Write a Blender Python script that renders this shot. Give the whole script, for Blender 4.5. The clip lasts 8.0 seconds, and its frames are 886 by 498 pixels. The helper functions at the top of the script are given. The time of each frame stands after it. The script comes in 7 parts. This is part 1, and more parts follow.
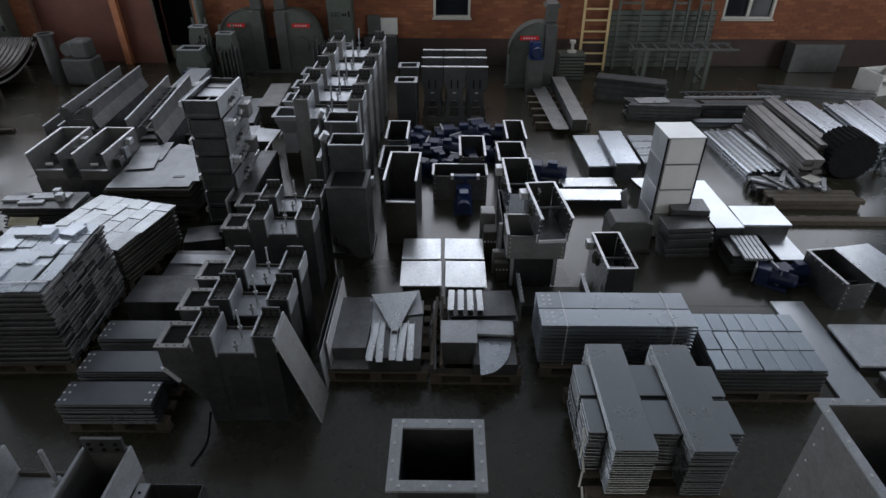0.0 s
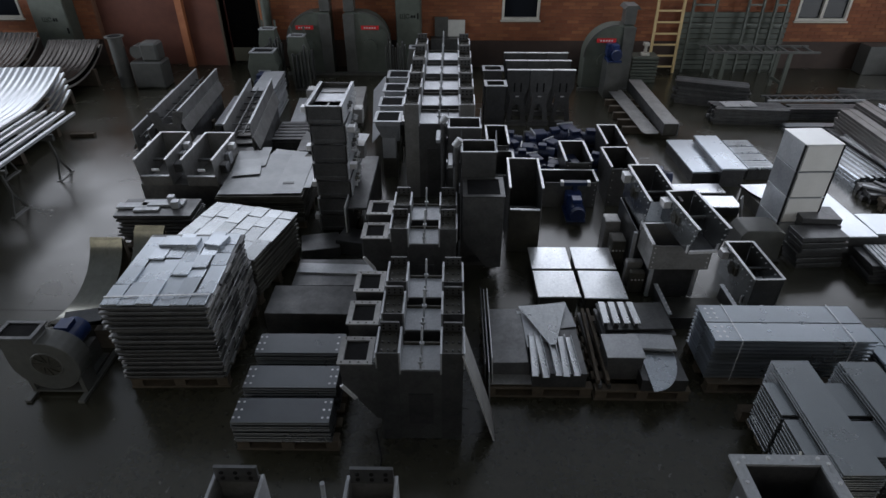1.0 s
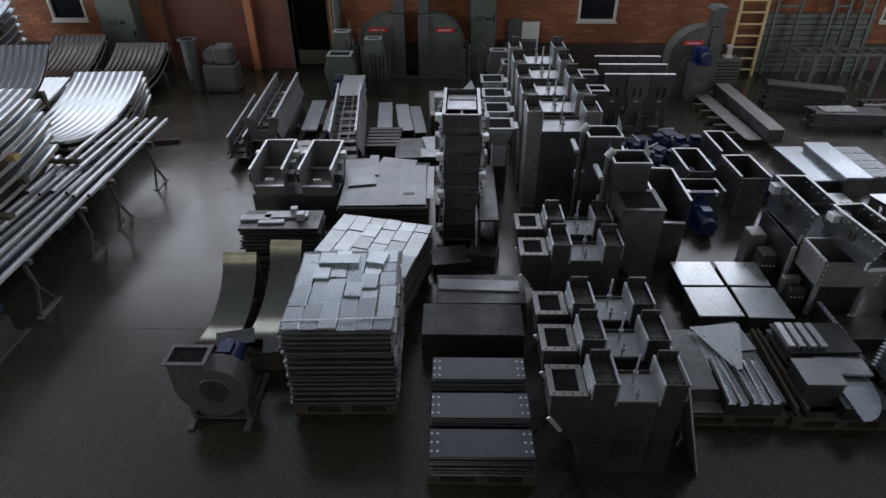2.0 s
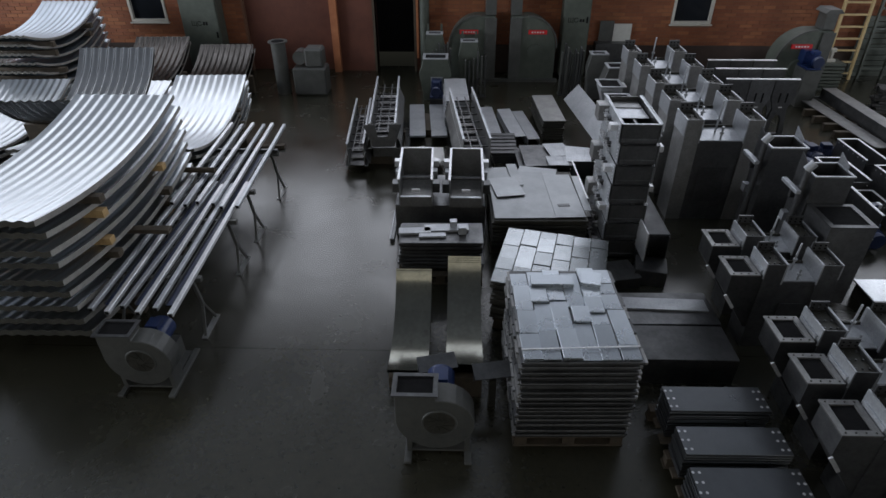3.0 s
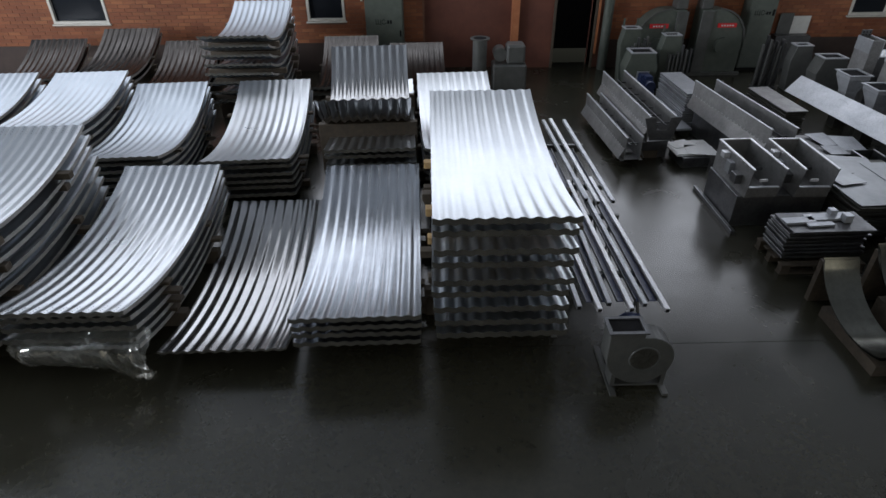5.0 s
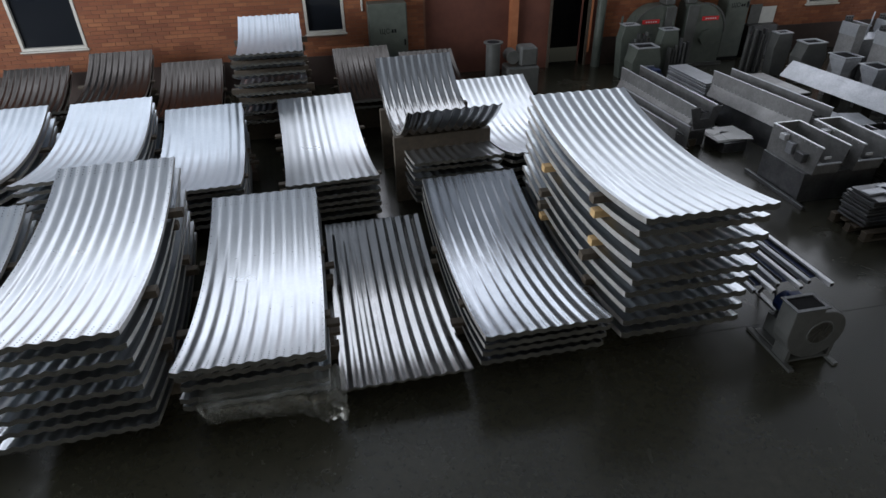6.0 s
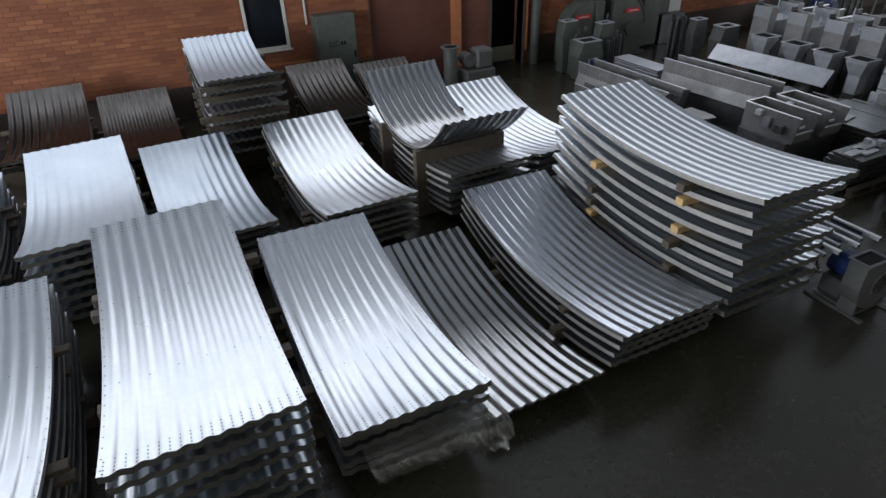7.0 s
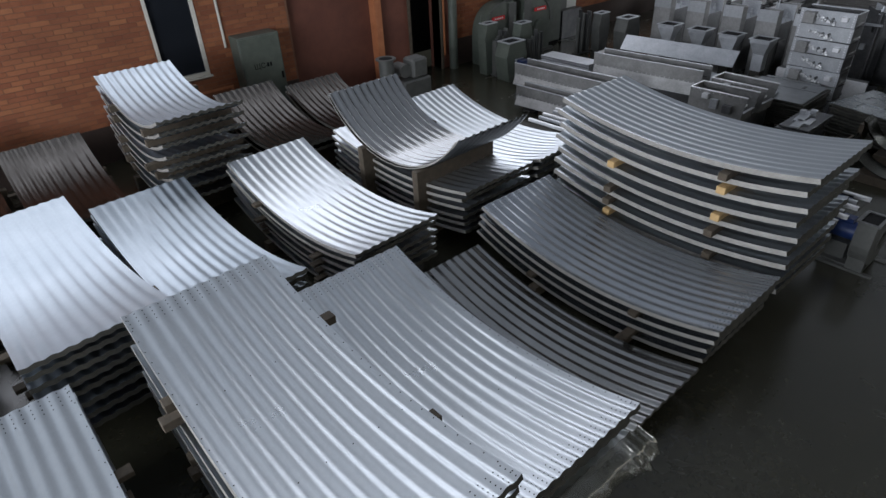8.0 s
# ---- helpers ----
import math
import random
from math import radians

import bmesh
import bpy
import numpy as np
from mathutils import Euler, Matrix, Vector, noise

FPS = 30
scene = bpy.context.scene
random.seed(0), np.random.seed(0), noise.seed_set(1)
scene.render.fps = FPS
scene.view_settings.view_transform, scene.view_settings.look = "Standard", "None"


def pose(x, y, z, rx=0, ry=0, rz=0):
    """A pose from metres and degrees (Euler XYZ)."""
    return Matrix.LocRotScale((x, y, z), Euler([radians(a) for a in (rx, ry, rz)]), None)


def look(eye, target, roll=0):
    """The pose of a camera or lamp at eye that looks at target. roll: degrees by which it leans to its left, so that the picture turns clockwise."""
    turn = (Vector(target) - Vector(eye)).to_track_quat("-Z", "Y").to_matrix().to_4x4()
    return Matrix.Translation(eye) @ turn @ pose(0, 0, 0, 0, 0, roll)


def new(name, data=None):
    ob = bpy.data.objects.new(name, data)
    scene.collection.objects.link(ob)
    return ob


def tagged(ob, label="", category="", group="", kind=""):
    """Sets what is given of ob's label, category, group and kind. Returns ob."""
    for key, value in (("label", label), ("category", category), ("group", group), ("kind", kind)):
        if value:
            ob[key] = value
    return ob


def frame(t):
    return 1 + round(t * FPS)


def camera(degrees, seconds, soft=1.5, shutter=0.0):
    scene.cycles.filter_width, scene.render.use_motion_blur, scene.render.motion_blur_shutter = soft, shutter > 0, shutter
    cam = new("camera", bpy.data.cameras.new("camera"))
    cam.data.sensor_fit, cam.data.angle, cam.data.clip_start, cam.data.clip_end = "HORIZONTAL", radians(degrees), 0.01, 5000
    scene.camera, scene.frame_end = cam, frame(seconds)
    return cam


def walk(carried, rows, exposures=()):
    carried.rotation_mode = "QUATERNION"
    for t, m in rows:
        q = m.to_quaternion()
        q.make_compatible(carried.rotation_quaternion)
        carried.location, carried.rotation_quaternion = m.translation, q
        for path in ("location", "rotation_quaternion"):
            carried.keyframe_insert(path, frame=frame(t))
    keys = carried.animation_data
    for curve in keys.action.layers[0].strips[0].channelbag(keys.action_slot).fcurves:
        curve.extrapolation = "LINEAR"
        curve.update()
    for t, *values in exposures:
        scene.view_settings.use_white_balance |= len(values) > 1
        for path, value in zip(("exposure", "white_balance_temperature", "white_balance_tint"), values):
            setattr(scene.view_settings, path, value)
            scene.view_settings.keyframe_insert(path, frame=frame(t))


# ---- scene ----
cam = camera(74.0, 8.0)
PATH = [
    (0, (1.176, 0.599, 4.079), (1.162, 2.264, 2.972), 0.1),
    (0.5, (0.466, 0.664, 4.079), (0.446, 2.33, 2.973), 0.0),
    (1, (-0.278, 0.775, 4.072), (-0.303, 2.44, 2.966), 0.0),
    (1.5, (-1.039, 0.931, 4.083), (-1.071, 2.595, 2.973), -0.0),
    (1.7, (-1.348, 0.991, 4.068), (-1.381, 2.656, 2.961), -0.1),
    (3, (-3.688, 1.411, 4.029), (-3.732, 3.074, 2.919), -0.1),
    (3.5, (-4.766, 1.484, 3.992), (-4.81, 3.147, 2.883), -0.0),
    (4, (-5.91, 1.471, 3.989), (-5.955, 3.132, 2.876), -0.1),
    (4.5, (-7.084, 1.452, 3.912), (-7.109, 3.117, 2.805), -0.0),
    (5, (-8.204, 1.459, 3.913), (-8.173, 3.126, 2.808), -0.4),
    (5.2, (-8.667, 1.487, 3.882), (-8.592, 3.159, 2.787), -0.7),
    (6.5, (-11.474, 2.151, 3.938), (-10.978, 3.752, 2.846), -1.2),
    (7, (-12.282, 2.625, 3.932), (-11.592, 4.156, 2.845), -1.8),
    (7.5, (-12.964, 3.21, 3.909), (-12.08, 4.643, 2.829), -2.0),
    (8, (-13.479, 3.892, 3.965), (-12.434, 5.205, 2.878), -2.8),
]
walk(cam, [(t, look(eye, target, roll)) for t, eye, target, roll in PATH])

# ---- light: overcast day through the far wall's high glazing; added rear and gable lamps ----
world = bpy.data.worlds.new("sky")
scene.world = world
world.use_nodes = True
wn, wl = world.node_tree.nodes, world.node_tree.links
sky = wn.new("ShaderNodeTexSky")
sky.sky_type = 'NISHITA'
sky.sun_disc = False
sky.sun_elevation, sky.sun_rotation = radians(40), radians(200)
wl.new(sky.outputs[0], wn["Background"].inputs[0])
wn["Background"].inputs[1].default_value = 0.08


def area_lamp(name, eye, target, w, h, watts, colour):
    lamp = bpy.data.lights.new(name, "AREA")
    lamp.shape, lamp.size, lamp.size_y, lamp.energy, lamp.color = "RECTANGLE", w, h, watts, colour
    ob = new(name, lamp)
    ob.matrix_world = look(eye, target)
    return ob


COOL = (0.90, 0.925, 1.0)
area_lamp("high_window_light", (-4.0, 14.98, 4.98), (-4.0, 0.0, 4.0), 34.0, 4.2, 1120, COOL)
# Unseen rear lamp, added as warm fill for front faces and floor.
area_lamp("rear_fill_lamp", (-4.0, -7.4, 6.0), (-4.0, 14.0, 2.5), 30.0, 2.4, 240, (1.0, 0.92, 0.74))
# Unseen lamps for side light from both gables; no openings behind them.
area_lamp("west_side_lamp", (-21.8, 6.8, 3.4), (-4.0, 8.5, 1.2), 8.0, 3.6, 2050, (0.875, 0.925, 1.0))
area_lamp("east_side_lamp", (14.85, 5.0, 2.4), (2.0, 6.0, 1.0), 8.0, 4.4, 820, (0.90, 0.94, 1.0))
scene.view_settings.exposure = 0.07

# ---- materials ----
def material(name):
    m = bpy.data.materials.new(name)
    m.use_nodes = True
    nt = m.node_tree
    return m, nt, nt.nodes["Principled BSDF"]


def node(nt, kind, **values):
    n = nt.nodes.new(kind)
    for key, value in values.items():
        n.inputs[key.replace("_", " ")].default_value = value
    return n


def coords(nt, kind="Object", scale=(1, 1, 1)):
    c = nt.nodes.new("ShaderNodeTexCoord")
    m = nt.nodes.new("ShaderNodeMapping")
    m.inputs["Scale"].default_value = scale
    nt.links.new(c.outputs[kind], m.inputs[0])
    return m.outputs[0]


def ramp(nt, source, stops):
    r = nt.nodes.new("ShaderNodeValToRGB")
    e = r.color_ramp.elements
    e[0].position, e[0].color = stops[0][0], (*stops[0][1], 1)
    e[1].position, e[1].color = stops[-1][0], (*stops[-1][1], 1)
    for p, c in stops[1:-1]:
        k = e.new(p)
        k.color = (*c, 1)
    nt.links.new(source, r.inputs[0])
    return r.outputs[0]


def mixed(nt, a, b, factor, blend="MIX"):
    m = nt.nodes.new("ShaderNodeMix")
    m.data_type, m.blend_type = "RGBA", blend
    for source, k in ((factor, 0), (a, 6), (b, 7)):
        if hasattr(source, "links"):
            nt.links.new(source, m.inputs[k])
        else:
            m.inputs[k].default_value = source if k == 0 else (*source, 1)
    return m.outputs[2]


def bump(nt, height, bsdf, strength=0.3, distance=0.01):
    b = node(nt, "ShaderNodeBump", Strength=strength, Distance=distance)
    nt.links.new(height, b.inputs["Height"])
    nt.links.new(b.outputs[0], bsdf.inputs["Normal"])


def metal(name, dark, light, rough=(0.28, 0.45), grain=60.0, metallic=1.0, stain=2.0, bumpy=0.06, tint=0.08, worn=True):
    """Sheet metal: fine spangle, wide stains, a small difference from piece to piece."""
    m, nt, b = material(name)
    xyz = coords(nt)
    fine = node(nt, "ShaderNodeTexVoronoi", Scale=grain)
    nt.links.new(xyz, fine.inputs["Vector"])
    wide = node(nt, "ShaderNodeTexNoise", Scale=stain, Detail=6.0, Roughness=0.65)
    nt.links.new(xyz, wide.inputs["Vector"])
    base = ramp(nt, wide.outputs[0], [(0.3, dark), (0.7, light)])
    spangle = ramp(nt, fine.outputs["Color"], [(0.0, (0.80, 0.80, 0.81) if worn else (0.95, 0.95, 0.955)), (1.0, (1.0, 1.0, 1.0))])
    colour = mixed(nt, base, spangle, 1.0, "MULTIPLY")
    if worn:
        streak = node(nt, "ShaderNodeTexNoise", Scale=9.0, Detail=9.0, Roughness=0.75, Distortion=1.2)
        nt.links.new(coords(nt, scale=(1.0, 0.35, 1.0)), streak.inputs["Vector"])
        colour = mixed(nt, colour, ramp(nt, streak.outputs[0], [(0.28, (0.62, 0.61, 0.59)), (0.42, (1.0, 1.0, 1.0)), (0.62, (1.0, 1.0, 1.0)), (0.75, (1.12, 1.12, 1.12))]), 1.0, "MULTIPLY")
    info = nt.nodes.new("ShaderNodeObjectInfo")
    piece = ramp(nt, info.outputs["Random"], [(0.0, (1 - 2 * tint,) * 3), (1.0, (1.0, 1.0, 1.0))])
    colour = mixed(nt, colour, piece, 1.0, "MULTIPLY")
    nt.links.new(colour, b.inputs["Base Color"])
    r = ramp(nt, wide.outputs[0], [(0.25, (rough[1],) * 3), (0.75, (rough[0],) * 3)])
    nt.links.new(r, b.inputs["Roughness"])
    b.inputs["Metallic"].default_value = metallic
    if bumpy:
        soft = node(nt, "ShaderNodeTexNoise", Scale=grain * 0.25, Detail=3.0)
        nt.links.new(xyz, soft.inputs["Vector"])
        bump(nt, soft.outputs[0], b, bumpy, 0.01)
    return m


def plain(name, a, b_, rough=0.5, scale=8.0, metallic=0.0, bumpy=0.15):
    m, nt, b = material(name)
    xyz = coords(nt)
    wide = node(nt, "ShaderNodeTexNoise", Scale=scale, Detail=8.0, Roughness=0.7)
    nt.links.new(xyz, wide.inputs["Vector"])
    nt.links.new(ramp(nt, wide.outputs[0], [(0.3, a), (0.7, b_)]), b.inputs["Base Color"])
    b.inputs["Roughness"].default_value = rough
    b.inputs["Metallic"].default_value = metallic
    bump(nt, wide.outputs[0], b, bumpy, 0.005)
    return m


GALV = metal("galvanised_corrugated", (0.53, 0.56, 0.59), (0.595, 0.625, 0.652), (0.265, 0.315), 45.0, metallic=0.93, stain=1.8, bumpy=0.0, worn=False)
# Darker, bluer copies of GALV for sheets with dimmer reflections painted in.
SATIN = metal("satin_galvanised_corrugated", (0.385, 0.435, 0.485), (0.445, 0.495, 0.545), (0.31, 0.37), 45.0, metallic=0.93, stain=1.8, bumpy=0.0, worn=False)
CURLED = metal("dark_curled_sheet", (0.30, 0.305, 0.31), (0.37, 0.375, 0.38), (0.15, 0.20), 45.0, metallic=0.97, stain=2.2, bumpy=0.0, worn=False)
MID = metal("dimmed_corrugated", (0.43, 0.46, 0.50), (0.51, 0.54, 0.58), (0.215, 0.265), 45.0, metallic=0.95, stain=2.2, bumpy=0.0, worn=False)
# Darkest copy of GALV, paints the shade on sheets by the wall.
SHADED_SHEET = metal("shaded_corrugated", (0.050, 0.047, 0.044), (0.095, 0.090, 0.086), (0.18, 0.28), 45.0, stain=2.0, bumpy=0.012, worn=False)
ZINC = metal("galvanised_plate", (0.42, 0.44, 0.47), (0.60, 0.62, 0.65), (0.30, 0.50), 70.0, metallic=0.5, stain=3.0, tint=0.15)
DARK_PLATE = metal("dark_blue_steel_plate", (0.165, 0.174, 0.186), (0.215, 0.226, 0.24), (0.24, 0.34), 60.0, metallic=0.9, stain=2.0, bumpy=0.008, tint=0.14, worn=False)
STEEL = metal("mill_steel", (0.11, 0.112, 0.116), (0.20, 0.203, 0.208), (0.32, 0.5), 40.0, metallic=0.8, stain=4.0, tint=0.2)
# Near-black metal: paints shade on ends, hollows and pile sides; also dark parts.
SHADE_DARK_METAL = metal("shade_dark_metal", (0.035, 0.035, 0.03), (0.075, 0.072, 0.06), (0.5, 0.65), 30.0, metallic=0.3, stain=6.0)
GREY_PLATE = metal("grey_steel_plate", (0.31, 0.33, 0.345), (0.37, 0.39, 0.405), (0.22, 0.30), 60.0, metallic=0.9, stain=2.0, bumpy=0.008, tint=0.10, worn=False)
PLATE = metal("bluish_zinc_plate", (0.49, 0.53, 0.58), (0.57, 0.615, 0.665), (0.24, 0.33), 60.0, metallic=0.9, stain=2.0, bumpy=0.008, tint=0.16, worn=False)
MATT_SHEET = metal("matt_sheet_offcuts", (0.255, 0.266, 0.277), (0.32, 0.332, 0.343), (0.38, 0.48), 40.0, metallic=0.8, stain=3.0, bumpy=0.01, tint=0.12, worn=False)
WARM_STEEL = metal("warm_rolled_steel", (0.155, 0.148, 0.142), (0.225, 0.216, 0.208), (0.36, 0.46), 40.0, metallic=0.7, stain=3.0, bumpy=0.01, worn=False)
CASING = metal("dull_casing_steel", (0.245, 0.244, 0.242), (0.395, 0.394, 0.39), (0.36, 0.55), 50.0, metallic=0.6, stain=3.5, tint=0.15)
# Cut edges toned pale for sheet sides that catch side light.
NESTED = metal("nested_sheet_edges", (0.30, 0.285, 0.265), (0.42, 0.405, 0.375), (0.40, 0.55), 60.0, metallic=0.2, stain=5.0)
WHITE_ZINC = metal("bright_zinc_sheet", (0.70, 0.73, 0.76), (0.84, 0.86, 0.88), (0.24, 0.36), 50.0, metallic=0.82, stain=4.0)
POLISHED = metal("polished_plate", (0.15, 0.15, 0.128), (0.22, 0.22, 0.192), (0.16, 0.24), 30.0, stain=2.0)
EDGE = metal("cut_bright_edge", (0.75, 0.76, 0.78), (0.88, 0.88, 0.9), (0.4, 0.5), 80.0, metallic=0.6)
# Pale tone stands in for bright reflected light on plain sheet.
PALE_LIT = plain("pale_lit_sheet", (0.66, 0.66, 0.65), (0.76, 0.76, 0.75), 0.28, 3.0, metallic=0.1, bumpy=0.03)
GREY_PAINT = plain("grey_paint", (0.050, 0.052, 0.050), (0.088, 0.090, 0.086), 0.45, 6.0)
GREEN_PAINT = plain("grey_green_paint", (0.055, 0.066, 0.056), (0.088, 0.10, 0.084), 0.5, 6.0)
BLUE_PAINT = plain("blue_motor_enamel", (0.009, 0.022, 0.085), (0.015, 0.036, 0.13), 0.35, 12.0)
NAVY_PAINT = plain("dark_blue_enamel", (0.008, 0.015, 0.05), (0.015, 0.028, 0.085), 0.4, 12.0)
RED_PAINT = plain("red_sign_paint", (0.50, 0.015, 0.02), (0.62, 0.025, 0.03), 0.45, 14.0)
WHITE_PAINT = plain("cream_frame_paint", (0.44, 0.42, 0.38), (0.54, 0.52, 0.47), 0.5, 9.0)
YELLOW_PAINT = plain("ochre_paint", (0.46, 0.34, 0.16), (0.58, 0.44, 0.22), 0.55, 9.0)
# Black rubber and seals; also paints the darkness inside openings and holes.
BLACK = plain("black_rubber_and_hollows", (0.006, 0.006, 0.007), (0.014, 0.014, 0.015), 0.9, 20.0)
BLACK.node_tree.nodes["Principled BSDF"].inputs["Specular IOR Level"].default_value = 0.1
OLD_WOOD = plain("dirty_timber", (0.04, 0.032, 0.023), (0.085, 0.065, 0.045), 0.8, 14.0, bumpy=0.4)
YELLOW_WOOD = plain("fresh_sawn_timber", (0.36, 0.23, 0.10), (0.52, 0.35, 0.16), 0.7, 16.0, bumpy=0.3)
CARD = plain("grey_board", (0.45, 0.45, 0.43), (0.56, 0.56, 0.53), 0.7, 7.0)


def floor_material():
    m, nt, b = material("polished_concrete")
    xyz = coords(nt)
    wide = node(nt, "ShaderNodeTexNoise", Scale=0.55, Detail=8.0, Roughness=0.6)
    fine = node(nt, "ShaderNodeTexNoise", Scale=14.0, Detail=8.0, Roughness=0.7)
    spots = node(nt, "ShaderNodeTexNoise", Scale=2.6, Detail=3.0)
    for n in (wide, fine, spots):
        nt.links.new(xyz, n.inputs["Vector"])
    a = ramp(nt, wide.outputs[0], [(0.3, (0.024, 0.023, 0.0155)), (0.7, (0.039, 0.0372, 0.0255))])
    f = ramp(nt, fine.outputs[0], [(0.3, (0.72, 0.72, 0.72)), (0.7, (1.1, 1.1, 1.1))])
    c = mixed(nt, a, f, 1.0, "MULTIPLY")
    s = ramp(nt, spots.outputs[0], [(0.64, (1.0, 1.0, 1.0)), (0.74, (0.55, 0.55, 0.55))])
    c = mixed(nt, c, s, 1.0, "MULTIPLY")
    nt.links.new(c, b.inputs["Base Color"])
    worn = node(nt, "ShaderNodeTexNoise", Scale=1.3, Detail=9.0, Roughness=0.62, Distortion=0.6)
    nt.links.new(xyz, worn.inputs["Vector"])
    r = ramp(nt, worn.outputs[0], [(0.3, (0.18, 0.18, 0.18)), (0.5, (0.235, 0.235, 0.235)), (0.72, (0.31, 0.31, 0.31))])
    nt.links.new(r, b.inputs["Roughness"])
    b.inputs["Specular IOR Level"].default_value = 0.72
    bump(nt, fine.outputs[0], b, 0.015, 0.004)
    return m


def mortar_material():
    return plain("mortar", (0.13, 0.065, 0.040), (0.19, 0.095, 0.060), 0.9, 9.0)


def brick_material():
    m, nt, b = material("red_brick")
    geo = nt.nodes.new("ShaderNodeNewGeometry")
    info = nt.nodes.new("ShaderNodeObjectInfo")
    add = nt.nodes.new("ShaderNodeMath")
    add.operation = "ADD"
    frac = nt.nodes.new("ShaderNodeMath")
    frac.operation = "FRACT"
    nt.links.new(geo.outputs["Random Per Island"], add.inputs[0])
    nt.links.new(info.outputs["Random"], add.inputs[1])
    nt.links.new(add.outputs[0], frac.inputs[0])
    tone = ramp(nt, frac.outputs[0], [(0.0, (0.19, 0.060, 0.027)), (0.45, (0.225, 0.077, 0.034)), (0.8, (0.255, 0.092, 0.040)), (1.0, (0.295, 0.115, 0.050))])
    pos = geo.outputs["Position"]
    wide = node(nt, "ShaderNodeTexNoise", Scale=1.1, Detail=6.0, Roughness=0.65)
    fine = node(nt, "ShaderNodeTexNoise", Scale=70.0, Detail=5.0, Roughness=0.7)
    for n in (wide, fine):
        nt.links.new(pos, n.inputs["Vector"])
    w = ramp(nt, wide.outputs[0], [(0.3, (0.72, 0.70, 0.68)), (0.7, (1.1, 1.06, 1.02))])
    f = ramp(nt, fine.outputs[0], [(0.3, (0.85, 0.85, 0.85)), (0.7, (1.1, 1.1, 1.1))])
    nt.links.new(mixed(nt, mixed(nt, tone, w, 1.0, "MULTIPLY"), f, 1.0, "MULTIPLY"), b.inputs["Base Color"])
    b.inputs["Roughness"].default_value = 0.8
    bump(nt, fine.outputs[0], b, 0.25, 0.004)
    return m


def glass_material():
    m, nt, b = material("dark_window_glass")
    b.inputs["Base Color"].default_value = (0.012, 0.014, 0.018, 1)
    b.inputs["Roughness"].default_value = 0.06
    b.inputs["Specular IOR Level"].default_value = 0.22
    return m


FLOOR = floor_material()
BRICK = brick_material()
MORTAR = mortar_material()
GLASS = glass_material()
# Tones of the unseen walls and roof are set to bounce light inwards.
PLASTER = plain("grey_plaster", (0.50, 0.51, 0.52), (0.60, 0.61, 0.62), 0.85, 3.0)
ROOF = plain("pale_roof_sheet", (0.36, 0.385, 0.42), (0.44, 0.47, 0.51), 0.7, 2.0)
RED_WALL = plain("red_oxide_plaster", (0.085, 0.028, 0.018), (0.14, 0.048, 0.03), 0.8, 2.0)
WALL_FOOT_SHADE = plain("wall_foot_shade", (0.030, 0.018, 0.014), (0.052, 0.032, 0.025), 0.7, 3.0)
ORANGE_WALL = plain("rust_orange_steel", (0.30, 0.10, 0.04), (0.42, 0.16, 0.07), 0.6, 5.0)

# ---- building helpers ----
def box(bm, x0, x1, y0, y1, z0, z1, m=None):
    v = [bm.verts.new((x, y, z)) for z in (z0, z1) for y in (y0, y1) for x in (x0, x1)]
    for f in ((0, 2, 3, 1), (4, 5, 7, 6), (0, 1, 5, 4), (2, 6, 7, 3), (0, 4, 6, 2), (1, 3, 7, 5)):
        bm.faces.new([v[i] for i in f])
    if m is not None:
        bmesh.ops.transform(bm, matrix=m, verts=v)
    return v


def rod(bm, a, b, r, n=10, r2=None):
    a, b = Vector(a), Vector(b)
    d = b - a
    m = Matrix.Translation((a + b) / 2) @ d.to_track_quat("Z", "Y").to_matrix().to_4x4()
    bmesh.ops.create_cone(bm, cap_ends=True, segments=n, radius1=r, radius2=r if r2 is None else r2, depth=d.length, matrix=m)


def beam(bm, a, b, w, h):
    """A square bar from a to b."""
    a, b = Vector(a), Vector(b)
    d = b - a
    m = Matrix.Translation((a + b) / 2) @ d.to_track_quat("Y", "Z").to_matrix().to_4x4()
    box(bm, -w / 2, w / 2, -d.length / 2, d.length / 2, -h / 2, h / 2, m)


def prism(bm, outline, y0, y1):
    """An outline in x and z, drawn out along y."""
    a = [bm.verts.new((x, y0, z)) for x, z in outline]
    b = [bm.verts.new((x, y1, z)) for x, z in outline]
    bm.faces.new(a)
    bm.faces.new(b[::-1])
    n = len(a)
    for i in range(n):
        bm.faces.new((a[i], b[i], b[(i + 1) % n], a[(i + 1) % n]))
    return a + b


def tube(bm, x0, x1, y0, y1, z0, z1, w):
    """A rectangular frame with walls of width w, open above and below, in one piece."""
    loops = []
    for z in (z0, z1):
        for e in (0.0, w):
            loops.append([bm.verts.new(p) for p in ((x0 + e, y0 + e, z), (x1 - e, y0 + e, z), (x1 - e, y1 - e, z), (x0 + e, y1 - e, z))])
    lo, li, uo, ui = loops
    for a in range(4):
        b = (a + 1) % 4
        for p, q in ((lo, uo), (ui, li), (uo, ui), (li, lo)):
            bm.faces.new((p[a], p[b], q[b], q[a]))


def ring(bm, x0, x1, y0, y1, z0, z1, w):
    """A flat rectangular flange of width w round an opening."""
    tube(bm, x0, x1, y0, y1, z0, z1, w)


def shell(bm, x0, x1, y0, y1, z0, z1, t=0.006):
    """Four upright walls, open above and below."""
    tube(bm, x0, x1, y0, y1, z0, z1, t)


